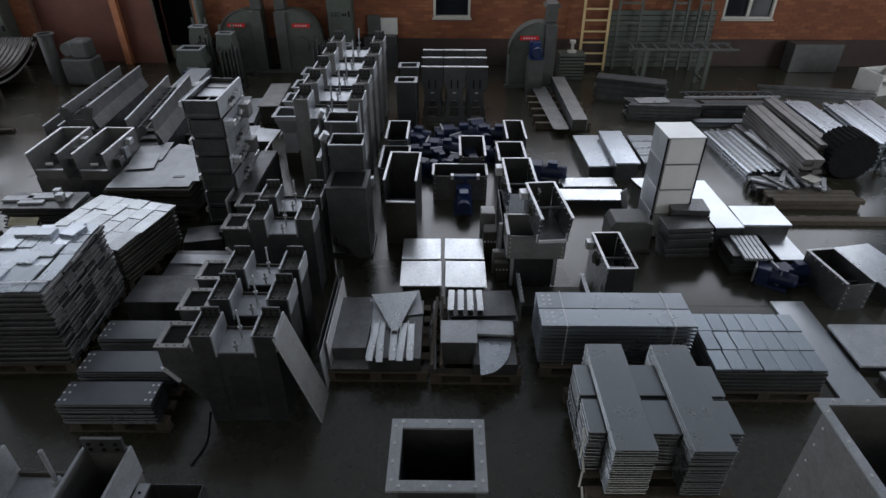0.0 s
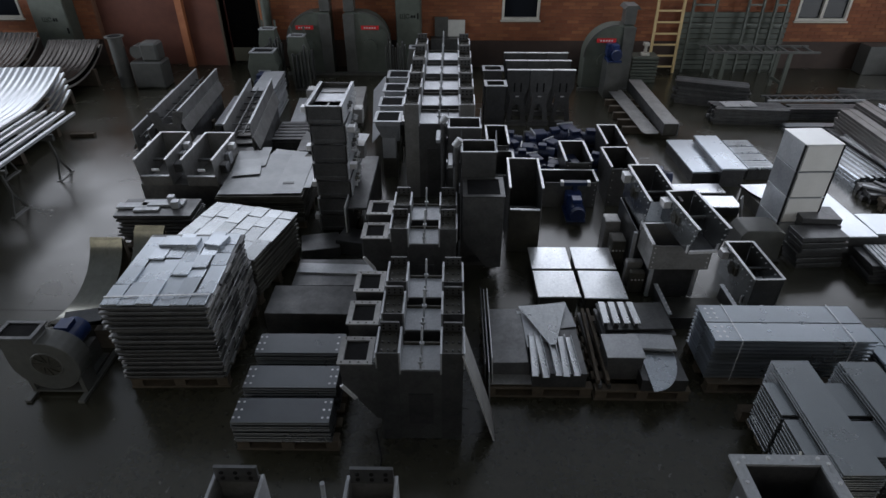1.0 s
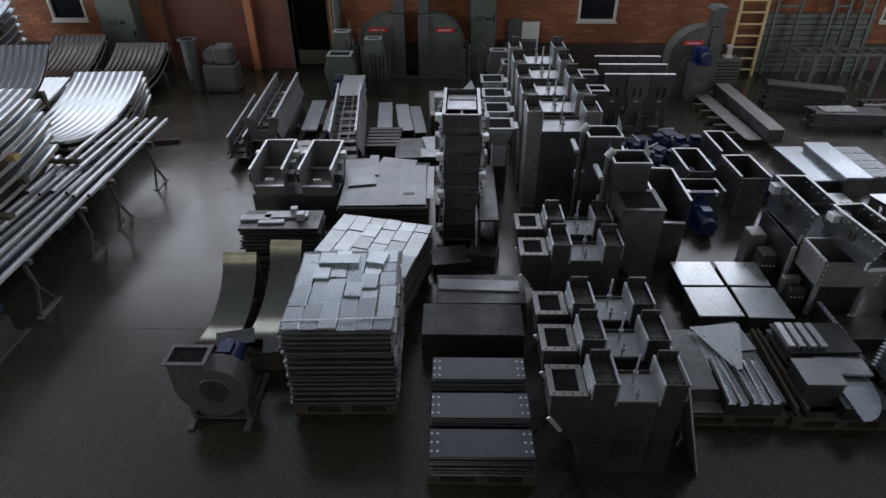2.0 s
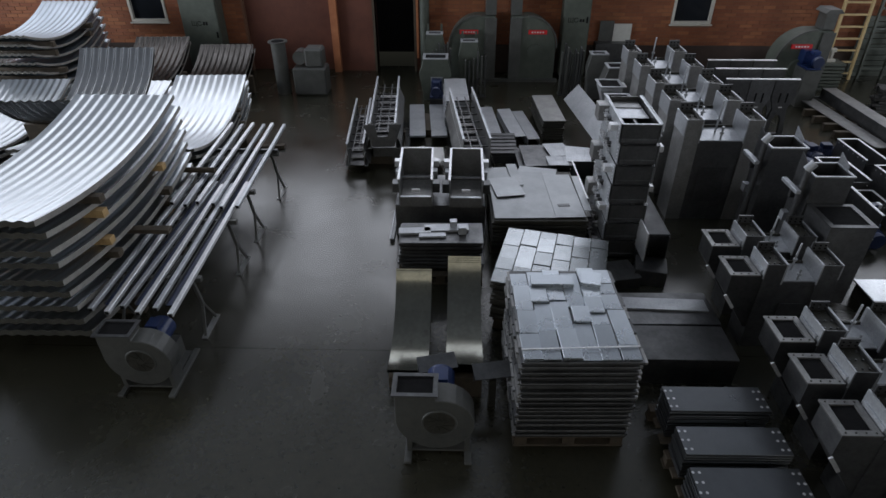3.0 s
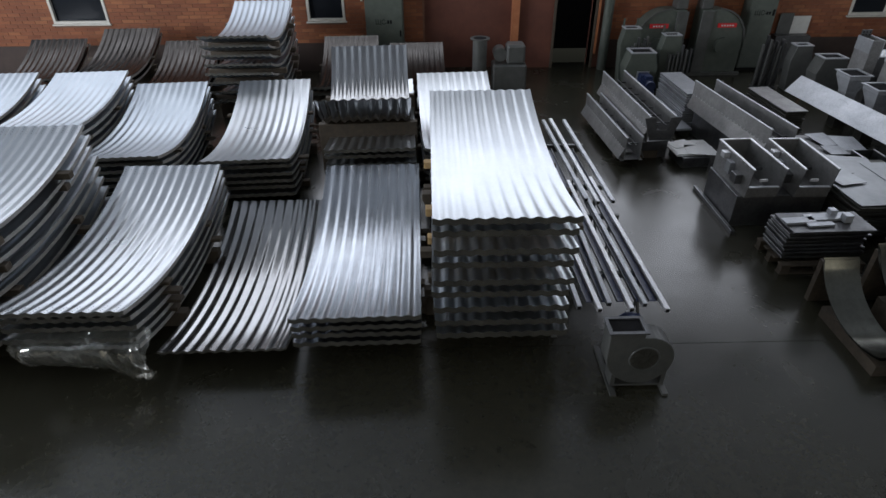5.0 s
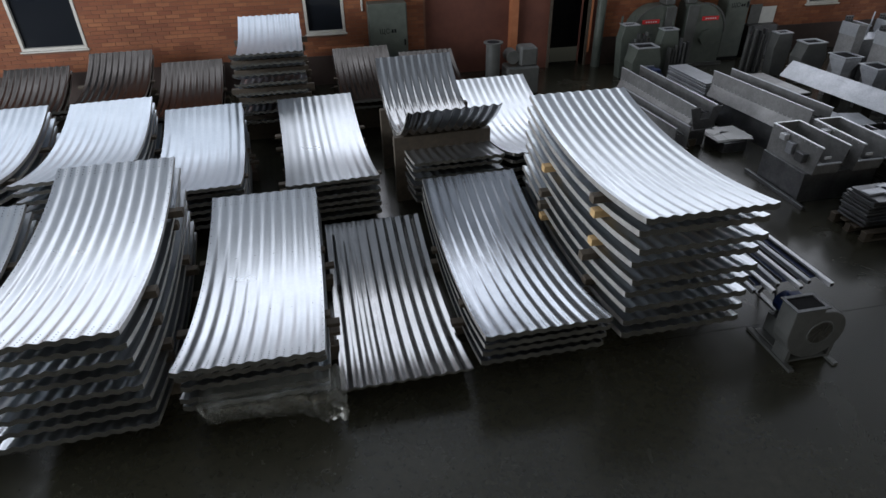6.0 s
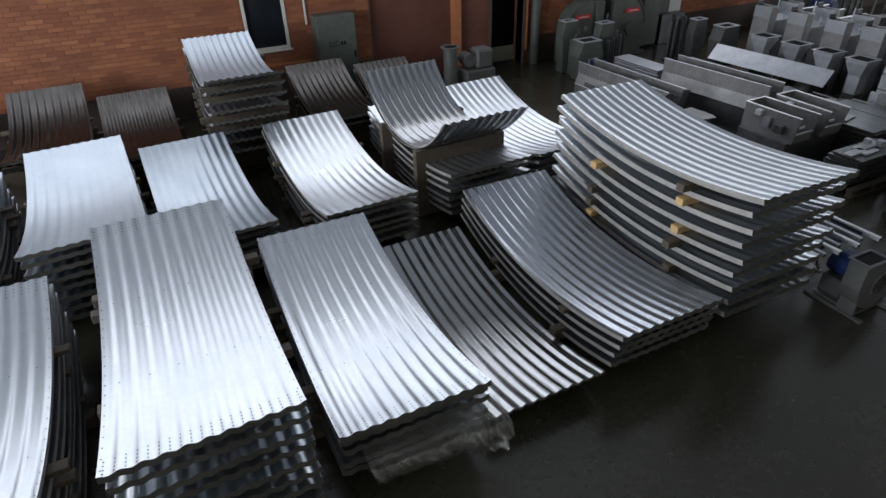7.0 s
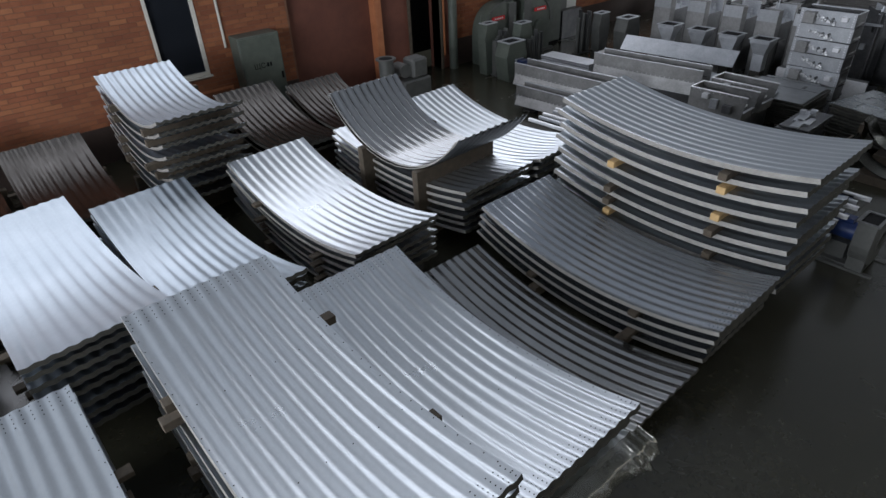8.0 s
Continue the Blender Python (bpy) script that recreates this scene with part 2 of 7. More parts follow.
def finish(bm, name, bevel=0.0, smooth=False):
    bmesh.ops.recalc_face_normals(bm, faces=bm.faces)
    if bevel:
        bmesh.ops.bevel(bm, geom=bm.edges, offset=bevel, segments=1, affect="EDGES", clamp_overlap=True)
    if smooth:
        for e in bm.edges:
            e.smooth = e.calc_face_angle(3.0) < 0.7
    me = bpy.data.meshes.new(name)
    bm.to_mesh(me)
    bm.free()
    if smooth:
        me.polygons.foreach_set("use_smooth", [True] * len(me.polygons))
    return me


TINY = {"bolt_heads", "bolts", "rivets", "punched_holes"}


def part(name, bm, mat, parent, label="", bevel=0.0, smooth=False):
    if isinstance(bm, list):
        return [part(name, boxes(r), mat, parent, label, bevel, smooth) for r in bm]
    me = bm if isinstance(bm, bpy.types.Mesh) else finish(bm, name, bevel, smooth)
    if not me.materials:
        me.materials.append(mat)
    ob = new(name, me)
    ob.parent = parent
    return tagged(ob, label, kind="stuff" if name in TINY else "")


def thing(name, label, category, at=(0, 0, 0), turn=0.0, group="", kind=""):
    ob = new(name)
    ob.matrix_world = pose(*at, 0, 0, turn)
    return tagged(ob, label, category, group, kind)


def single(name, bm, mat, label, category, at=(0, 0, 0), turn=0.0, group="", kind="", bevel=0.0, smooth=False):
    me = bm if isinstance(bm, bpy.types.Mesh) else finish(bm, name, bevel, smooth)
    if not me.materials:
        me.materials.append(mat)
    ob = new(name, me)
    ob.matrix_world = pose(*at, 0, 0, turn)
    return tagged(ob, label, category, group, kind)


def boxes(*rows):
    bm = bmesh.new()
    for r in rows:
        box(bm, *r)
    return bm


def each(*rows):
    """Boxes that become one part each."""
    return list(rows)

# ---- structure: a closed hall ----
WALL = 14.66
X0, X1, YB, TOP = -22.0, 15.0, -8.0, 8.6


def structure(name, bm, mat, label, category):
    return single(name, bm, mat, label, category, kind="structure")


bm = boxes((X0, X1, YB, 5.638, -0.2, 0.0), (X0, X1, 5.644, WALL + 0.4, -0.2, 0.0), (X0, X1, 5.636, 5.646, -0.2, -0.006))
structure("floor", bm, FLOOR, "dark polished concrete floor with one sawn joint", "floor")
# far wall: solid low band with window openings, glazing high above
OPEN = [(-16.15, -14.98), (-10.80, -10.0), (-5.5, -4.66), (0.83, 1.67), (7.36, 8.50)]
SILL, HEAD = 1.05, 2.55
bm = bmesh.new()
edges = [X0] + [e for o in OPEN for e in o] + [X1]
for i in range(0, len(edges), 2):
    if edges[i] < -8.2 < edges[i + 1]:
        box(bm, edges[i], -8.32, WALL, WALL + 0.4, 0, 2.78)
    elif edges[i] < -4.0 < edges[i + 1]:
        box(bm, -4.35, edges[i + 1], WALL, WALL + 0.4, 0, 2.78)
    else:
        box(bm, edges[i], edges[i + 1], WALL, WALL + 0.4, 0, 2.78)
for k, (a, b) in enumerate(OPEN):
    if k != 2:
        box(bm, a, b, WALL, WALL + 0.4, 0, SILL)
    box(bm, a, b, WALL, WALL + 0.4, HEAD, 2.78)
wall_north = structure("wall_north", bm, MORTAR, "red brick wall with white-framed windows", "wall")
structure("wall_recess", boxes((-8.32, -6.3, WALL + 0.12, WALL + 0.4, 0, 2.78)), RED_WALL, "dark red painted wall panel beside the doorway", "wall")
structure("wall_pier", boxes((-6.3, -5.5, WALL + 0.03, WALL + 0.4, 0, 2.78), (-4.66, -4.35, WALL + 0.03, WALL + 0.4, 0, 2.78)), RED_WALL, "dark red painted piers on both sides of the doorway", "wall")
FOOT_SHADE_TOP = 0.60
# Dark band paints the shade at the wall's foot, shaped as a plinth.
structure("plinth", boxes((X0, -8.34, WALL - 0.03, WALL - 0.008, 0, FOOT_SHADE_TOP), (-4.34, X1, WALL - 0.03, WALL - 0.008, 0, FOOT_SHADE_TOP)), WALL_FOOT_SHADE, "dark reddish band painted for shade along the foot of the brick wall", "plinth")
structure("wall_north_upper", boxes((X0, X1, WALL, WALL + 0.4, 7.15, TOP)), PLASTER, "grey wall strip above the high windows", "wall")
# Unseen walls and roof, added to close the hall and bounce light.
structure("wall_south", boxes((X0, X1, YB - 0.4, YB, 0, TOP)), PLASTER, "unseen grey plastered wall, paled to bounce light", "wall")
structure("wall_west", boxes((X0 - 0.4, X0, YB, WALL + 0.4, 0, TOP)), PLASTER, "unseen grey plastered wall, paled to bounce light", "wall")
structure("wall_east", boxes((X1, X1 + 0.4, YB, WALL + 0.4, 0, TOP)), PLASTER, "unseen grey plastered wall, paled to bounce light", "wall")
structure("ceiling", boxes((X0 - 0.4, X1 + 0.4, YB - 0.4, WALL + 0.4, TOP, TOP + 0.3)), ROOF, "unseen roof, pale blue-grey to bounce light", "ceiling")
# Black panel added so that the doorway reads dark.
structure("backdrop", boxes((X0, X1, WALL + 1.6, WALL + 1.7, 0, 2.77)), BLACK, "black panel painting the darkness behind the doorway", "backdrop")

# high glazing: posts and rails in the far wall
bm = bmesh.new()
for i in range(20):
    x = X0 + (X1 - X0) * i / 19
    box(bm, x - 0.06, x + 0.06, WALL + 0.02, WALL + 0.2, 2.78, 7.15)
for z in (2.81, 4.9, 7.12):
    box(bm, X0, X1, WALL + 0.05, WALL + 0.15, z - 0.03, z + 0.03)
structure("high_window_frame", bm, WHITE_PAINT, "white steel frame of the high glazing", "window")


def window(k, a, b, mullion):
    w = thing("window_%d" % k, "white-framed window with dark glass", "window", ((a + b) / 2, WALL, SILL), kind="structure")
    h, r = HEAD - SILL, (b - a) / 2
    bm = bmesh.new()
    f = 0.055
    for q in ((-r, r, -0.025, 0.09, 0, f), (-r, r, -0.025, 0.09, h - f, h), (-r, -r + f, -0.025, 0.09, f, h - f), (r - f, r, -0.025, 0.09, f, h - f)):
        box(bm, *q)
    if mullion:
        box(bm, -0.035, 0.035, -0.02, 0.09, f, h - f)
    part("window_frame", bm, WHITE_PAINT, w, bevel=0.004)
    part("pane", boxes((-r + f, r - f, 0.045, 0.055, f, h - f)), GLASS, w)
    part("window_sill", boxes((-r - 0.03, r + 0.03, -0.06, 0.0, -0.03, -0.002)), WHITE_PAINT, w, bevel=0.003)


for k, (a, b) in enumerate(OPEN):
    if k != 2:
        window(k + 1, a, b, k == 4)

# doorway
d = thing("door_1", "dark open doorway with a pale strip on one jamb", "door", (-5.08, WALL, 0), kind="structure")
part("door_frame", boxes((-0.47, -0.42, -0.02, 0.3, 0, HEAD), (0.42, 0.47, -0.02, 0.3, 0, HEAD)), OLD_WOOD, d)
part("jamb_strip", boxes((0.475, 0.52, -0.03, 0.02, 0.3, HEAD)), ORANGE_WALL, d, "worn orange strip")
structure("orange_post", boxes((-6.45, -6.30, WALL - 0.10, WALL + 0.12, 0, 2.78)), ORANGE_WALL, "rust-orange steel post beside the doorway", "post")
bm = bmesh.new()
rod(bm, (-4.42, WALL - 0.14, 0), (-4.42, WALL - 0.14, 2.78), 0.10, 20)
structure("drain_pipe", bm, GREEN_PAINT, "thick grey-green vertical pipe against the wall", "pipe")
bm = bmesh.new()
rod(bm, (-9.63, WALL - 0.03, 1.45), (-9.63, WALL - 0.03, 2.78), 0.022, 10)
structure("conduit", bm, WHITE_PAINT, "thin white pipe running down the brick wall", "pipe")
structure("trim", boxes((-10.6, -9.65, WALL - 0.03, WALL, 0.74, 0.78), (-9.69, -9.65, WALL - 0.03, WALL, 0.4, 0.74)), ORANGE_WALL, "thin cable duct below the window", "trim")

# surrounds added round the unseen west and east lamps, on solid walls
for name, x, y0, y1, z0, z1, label in (("gable_window_frame", X0 + 0.06, 2.8, 8.4, 1.55, 5.25, "white steel surround added round the unseen west lamp"), ("gate_frame", X1 - 0.06, 0.9, 9.1, 0.0, 4.7, "steel surround added round the unseen east lamp")):
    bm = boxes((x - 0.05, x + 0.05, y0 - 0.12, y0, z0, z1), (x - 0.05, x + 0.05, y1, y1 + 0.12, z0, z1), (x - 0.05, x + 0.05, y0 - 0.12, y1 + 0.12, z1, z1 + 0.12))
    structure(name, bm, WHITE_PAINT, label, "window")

# ---- curved corrugated silo sheets ----
def sheet_mesh(name, width, chord, sag, thick, mat, waves=10, amp=0.0068):
    """A corrugated sheet pack bent to an arc: the chord lies along y, the ends at z = 0, the middle at -sag."""
    radius = (chord ** 2 / 4 + sag ** 2) / (2 * sag)
    half = math.asin(chord / 2 / radius)
    nx, ny = waves * 8 + 1, 23
    u = np.linspace(-0.5, 0.5, nx)
    a = np.linspace(-half, half, ny)
    uu, aa = np.meshgrid(u, a)
    wave = amp * np.cos(2 * np.pi * waves * uu)
    top = []
    for drop in (0.0, thick):
        r = radius - wave + drop
        top.append(np.stack([uu * width, r * np.sin(aa), radius - sag - r * np.cos(aa)], -1).reshape(-1, 3))
    verts = np.concatenate(top)
    n = nx * ny
    i = np.arange(n).reshape(ny, nx)
    q = np.stack([i[:-1, :-1], i[:-1, 1:], i[1:, 1:], i[1:, :-1]], -1).reshape(-1, 4)
    faces = [q, q[:, ::-1] + n]
    rim = np.concatenate([i[0, :], i[1:, -1], i[-1, -2::-1], i[-2:0:-1, 0]])
    nxt = np.roll(rim, -1)
    faces.append(np.stack([rim, rim + n, nxt + n, nxt], -1))
    me = bpy.data.meshes.new(name)
    me.from_pydata(verts.tolist(), [], np.concatenate(faces).tolist())
    smooth = np.ones(len(me.polygons), bool)
    smooth[2 * len(q):] = False
    me.polygons.foreach_set("use_smooth", smooth)
    me.materials.append(mat)
    me.materials.append(SHADE_DARK_METAL)
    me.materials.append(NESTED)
    # nested edges: dark ends paint shaded gaps, pale cut sides paint side light
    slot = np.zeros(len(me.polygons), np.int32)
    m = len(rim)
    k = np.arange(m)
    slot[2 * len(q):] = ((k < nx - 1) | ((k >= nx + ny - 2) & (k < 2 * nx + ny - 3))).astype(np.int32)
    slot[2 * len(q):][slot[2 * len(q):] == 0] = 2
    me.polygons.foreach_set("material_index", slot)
    ends = np.zeros(len(me.edges) * 2, np.int32)
    me.edges.foreach_get("vertices", ends)
    ends = ends.reshape(-1, 2)
    sharp = np.isin(ends, rim).all(1) | np.isin(ends, rim + n).all(1)
    me.attributes.new("sharp_edge", "BOOLEAN", "EDGE").data.foreach_set("value", sharp)
    return me


def hole_mesh(name, width, chord, sag, lift=0.0018):
    """Rows of punched bolt holes along the rim."""
    radius = (chord ** 2 / 4 + sag ** 2) / (2 * sag)
    half = math.asin(chord / 2 / radius)
    bm = bmesh.new()
    spots = []
    for k in range(20):
        u = ((k + 0.5) / 20 - 0.5) * width
        for row in range(4):
            s = 0.020 + 0.037 * row
            spots += [(u, -half + s / radius), (u, half - s / radius)]
    for k in range(26):
        a = half * (2 * (k + 0.5) / 26 - 1)
        spots += [(-width / 2 + 0.016, a), (width / 2 - 0.016, a)]
    for k in range(6):
        for row in (-0.36, 0.30):
            spots.append(((k / 5 - 0.5) * (width - 0.2), half * row))
    for u, a in spots:
        r = radius - 0.0068 * math.cos(2 * math.pi * 10 * u / width) - lift
        slope = math.atan(0.0068 * 20 * math.pi / width * math.sin(20 * math.pi * u / width))
        m = Matrix.Translation((u, r * math.sin(a), radius - sag - r * math.cos(a))) @ pose(0, 0, 0, math.degrees(a)) @ pose(0, 0, 0, 0, math.degrees(slope))
        bmesh.ops.create_circle(bm, cap_ends=True, segments=6, radius=0.0052, matrix=m)
    return finish(bm, name)


SHEETS, HOLES = {}, {}


def sheet_stack(label, x, y, z_front, z_back, layers, step, sag=0.25, turn=0.0, width=1.14, chord=2.79, thick=0.04, punched=False, group="", blocks=True, block_mat=None, mat=None, amp=0.0068):
    """Layers of bent sheets one above the other with timber spacers; x, y is the middle, z the top sheet's ends."""
    mat = mat or GALV
    key = (width, chord, sag, thick, mat.name, amp)
    if key not in SHEETS:
        SHEETS[key] = sheet_mesh("corrugated_sheet", width, chord, sag, thick, mat, 10, amp)
        HOLES[key] = hole_mesh("punched_holes", width, chord, sag)
    tilt = math.degrees(math.atan2(z_back - z_front, chord))
    rng = random.Random(int(abs(x * 1000 + y * 77)))
    zc = (z_front + z_back) / 2
    for k in range(layers):
        z = zc - k * step
        jx, jy = (rng.uniform(-0.012, 0.012), rng.uniform(0.02, 0.07)) if k else (0, 0)
        ob = new("corrugated_sheet", SHEETS[key])
        ob.matrix_world = pose(x + jx, y + jy, z, tilt, 0, turn + (rng.uniform(-0.4, 0.4) if k else 0))
        tagged(ob, label, "corrugated sheet", group)
        if punched and k == 0:
            part("punched_holes", HOLES[key], BLACK, ob)
        if blocks and k and step - thick > 0.02:
            # timber spacers between this layer and the one above, at two lines
            for v in (-0.62, 0.62):
                zz = z - sag * (1 - (v / (chord / 2)) ** 2) + math.tan(math.radians(tilt)) * v
                if rng.random() < 0.4:
                    continue
                bm = boxes((-width / 2 - rng.uniform(0.02, 0.13), width / 2 + rng.uniform(0.02, 0.13), -0.045, 0.045, 0.012, step - thick - 0.012))
                yaw = math.radians(turn)
                single("timber_spacer", bm, (block_mat if block_mat and rng.random() < 0.5 else OLD_WOOD), "raw timber batten between corrugated sheets", "timber",
                       (x - math.sin(yaw) * v, y + math.cos(yaw) * v, zz), turn, group, bevel=0.004)
    low = zc - (layers - 1) * step - sag - thick
    # bearers on the floor
    for v in (-0.55, 0.55):
        lift = sag * (v / (chord / 2)) ** 2 + math.tan(math.radians(tilt)) * v
        h = low + lift - 0.012
        if h > 0.02:
            yaw = math.radians(turn)
            single("timber_bearer", boxes((-width / 2 - 0.08, width / 2 + 0.08, -0.05, 0.05, 0, h)), OLD_WOOD, "dirty timber bearer under the sheets", "timber",
                   (x - math.sin(yaw) * v, y + math.cos(yaw) * v, 0), turn, group, bevel=0.005)


BRIGHT = "bright galvanised corrugated sheet, slightly arched, stacked"
sheet_stack(BRIGHT + " with timber battens", -7.635, 6.735, 1.62, 1.685, 9, 0.152, 0.165, 0.2, 1.165, 2.80, 0.052, group="tallest sheet stack", block_mat=YELLOW_WOOD)
sheet_stack(BRIGHT + " low beside the tallest stack", -8.92, 6.745, 0.65, 0.755, 4, 0.112, 0.24, 1.0, 1.14, 2.80, group="low sheet stack", punched=True, mat=MID)
sheet_stack("galvanised corrugated sheet lying curved on the floor, in a darker tone", -10.14, 6.74, 0.27, 0.30, 1, 0.1, 0.23, 1.0, 1.14, 2.72, 0.02, group="floor sheets", mat=CURLED)
sheet_stack("punched galvanised corrugated sheet, wrapped stack with film below", -11.33, 6.63, 0.845, 0.845, 5, 0.105, 0.24, 0.5, 1.13, 2.78, punched=True, group="punched sheet stack")
sheet_stack("punched galvanised corrugated sheet on a high stack", -12.64, 6.48, 1.37, 1.44, 8, 0.135, 0.20, 2.0, 1.10, 2.72, punched=True, group="high punched stack")
sheet_stack("punched galvanised corrugated sheet on a stack", -14.2, 6.48, 1.03, 1.06, 7, 0.11, 0.24, 2.0, 1.12, 2.75, punched=True, group="end stack")
sheet_stack(BRIGHT + " in the middle row", -10.645, 9.63, 0.78, 0.95, 6, 0.10, 0.24, 3.4, 1.12, 2.70, group="middle row", amp=0.0052)
sheet_stack(BRIGHT + " in the middle row", -12.27, 9.60, 0.85, 0.935, 6, 0.10, 0.24, 4.0, 1.10, 2.70, group="middle row", amp=0.0048, mat=SATIN)
sheet_stack(BRIGHT + " in the middle row", -13.50, 9.58, 1.17, 1.11, 8, 0.11, 0.20, 5.0, 1.10, 2.85, group="middle row", amp=0.0048, mat=SATIN)
sheet_stack(BRIGHT + " in the middle row", -14.95, 9.60, 1.10, 1.10, 8, 0.11, 0.24, 4.0, 1.10, 2.80, group="middle row", amp=0.0048, mat=SATIN)
sheet_stack("blue-grey galvanised corrugated sheet on a tall stack by the wall", -11.39, 12.42, 1.60, 1.655, 8, 0.150, 0.28, 1.5, 1.09, 2.52, 0.036, group="wall stack", mat=SATIN, amp=0.0085)
sheet_stack("dull galvanised corrugated sheet in a flat stack", -9.04, 9.72, 0.87, 0.90, 6, 0.105, 0.17, 2.0, 1.16, 2.72, group="flat stack")
sheet_stack("sharply curled galvanised corrugated sheet lying on a flat stack", -9.10, 9.66, 1.50, 1.49, 2, 0.035, 0.62, 3.0, 1.17, 2.50, 0.012, group="curled sheets", blocks=False, amp=0.0125, mat=CURLED)
sheet_stack(BRIGHT + " behind the tallest stack", -7.78, 9.80, 0.86, 0.97, 5, 0.11, 0.28, 3.0, 1.17, 2.80, group="bright rear stack")
sheet_stack("curved corrugated sheet against the wall, toned dark for shade", -14.14, 12.55, 0.95, 1.12, 2, 0.11, 0.35, 2.0, 1.08, 2.7, group="wall sheets", mat=SHADED_SHEET)
sheet_stack("curved corrugated sheet against the wall, toned dark for shade", -12.9, 12.4, 0.75, 0.92, 2, 0.11, 0.35, 2.0, 1.08, 2.6, group="wall sheets", mat=SHADED_SHEET)
sheet_stack("curved corrugated sheet against the wall, toned dark for shade", -9.75, 12.5, 0.75, 0.95, 2, 0.11, 0.35, 2.0, 1.08, 2.6, group="wall sheets", mat=SHADED_SHEET)
sheet_stack("curved corrugated sheet against the wall, toned dark for shade", -15.6, 12.5, 0.75, 0.95, 2, 0.11, 0.35, 2.0, 1.08, 2.6, group="wall sheets", mat=SHADED_SHEET)
sheet_stack("curved corrugated sheet against the wall, toned dark for shade", -8.45, 12.6, 0.60, 0.80, 2, 0.11, 0.30, 2.0, 1.08, 2.4, group="wall sheets", mat=SHADED_SHEET)

bm = bmesh.new()
rod(bm, (-7.35, 7.98, 0.782), (-6.70, 7.98, 0.782), 0.034, 12)
single("timber_pole", bm, OLD_WOOD, "dark round timber pole poking out of the tallest stack", "timber", smooth=True)
single("timber_batten", boxes((0, 0.62, -0.05, 0.05, 0, 0.05)), OLD_WOOD, "dirty timber batten sticking out of the sheet stack", "timber", (-7.3, 6.57, 0.757), 0, bevel=0.004)

# ---- goods of the hall ----
def pallet(x, y, w, d, turn=0.0, group="pallets on the floor"):
    p = thing("pallet", "dirty timber pallet under stacked steel goods", "pallet", (x, y, 0), turn, group)
    for v in (-d / 2 + 0.05, 0, d / 2 - 0.05):
        part("bottom_board", boxes((-w / 2, w / 2, v - 0.045, v + 0.045, 0, 0.02)), OLD_WOOD, p)
        for u in (-w / 2 + 0.06, 0, w / 2 - 0.06):
            part("block", boxes((u - 0.05, u + 0.05, v - 0.04, v + 0.04, 0.02, 0.10)), OLD_WOOD, p)
    n = max(3, int(d / 0.15))
    for k in range(n):
        v = -d / 2 + 0.05 + (d - 0.1) * k / (n - 1)
        part("deck_board", boxes((-w / 2, w / 2, v - 0.045, v + 0.045, 0.10, 0.122)), OLD_WOOD, p, bevel=0.003)
    return p


def plate_pile(name, label, category, x, y, z, w, d, n, t, mat, turn=0.0, jitter=0.01, group=""):
    """Flat plates, each an own part, one on the other from z upwards."""
    p = thing(name, label, category, (x, y, z), turn, group)
    rng = random.Random(int(abs(x * 991 + y * 131)))
    for k in range(n):
        a, b = rng.uniform(-jitter, jitter), rng.uniform(-jitter, jitter)
        bm = boxes((-w / 2 + a, w / 2 + a, -d / 2 + b, d / 2 + b, k * t + t * 0.38, (k + 1) * t))
        box(bm, -w / 2 + a + 0.02, w / 2 + a - 0.02, -d / 2 + b + 0.02, d / 2 + b - 0.02, k * t + 0.0004, k * t + t * 0.38)
        part("plate", bm, mat, p, bevel=min(0.003, t * 0.12))
    return p


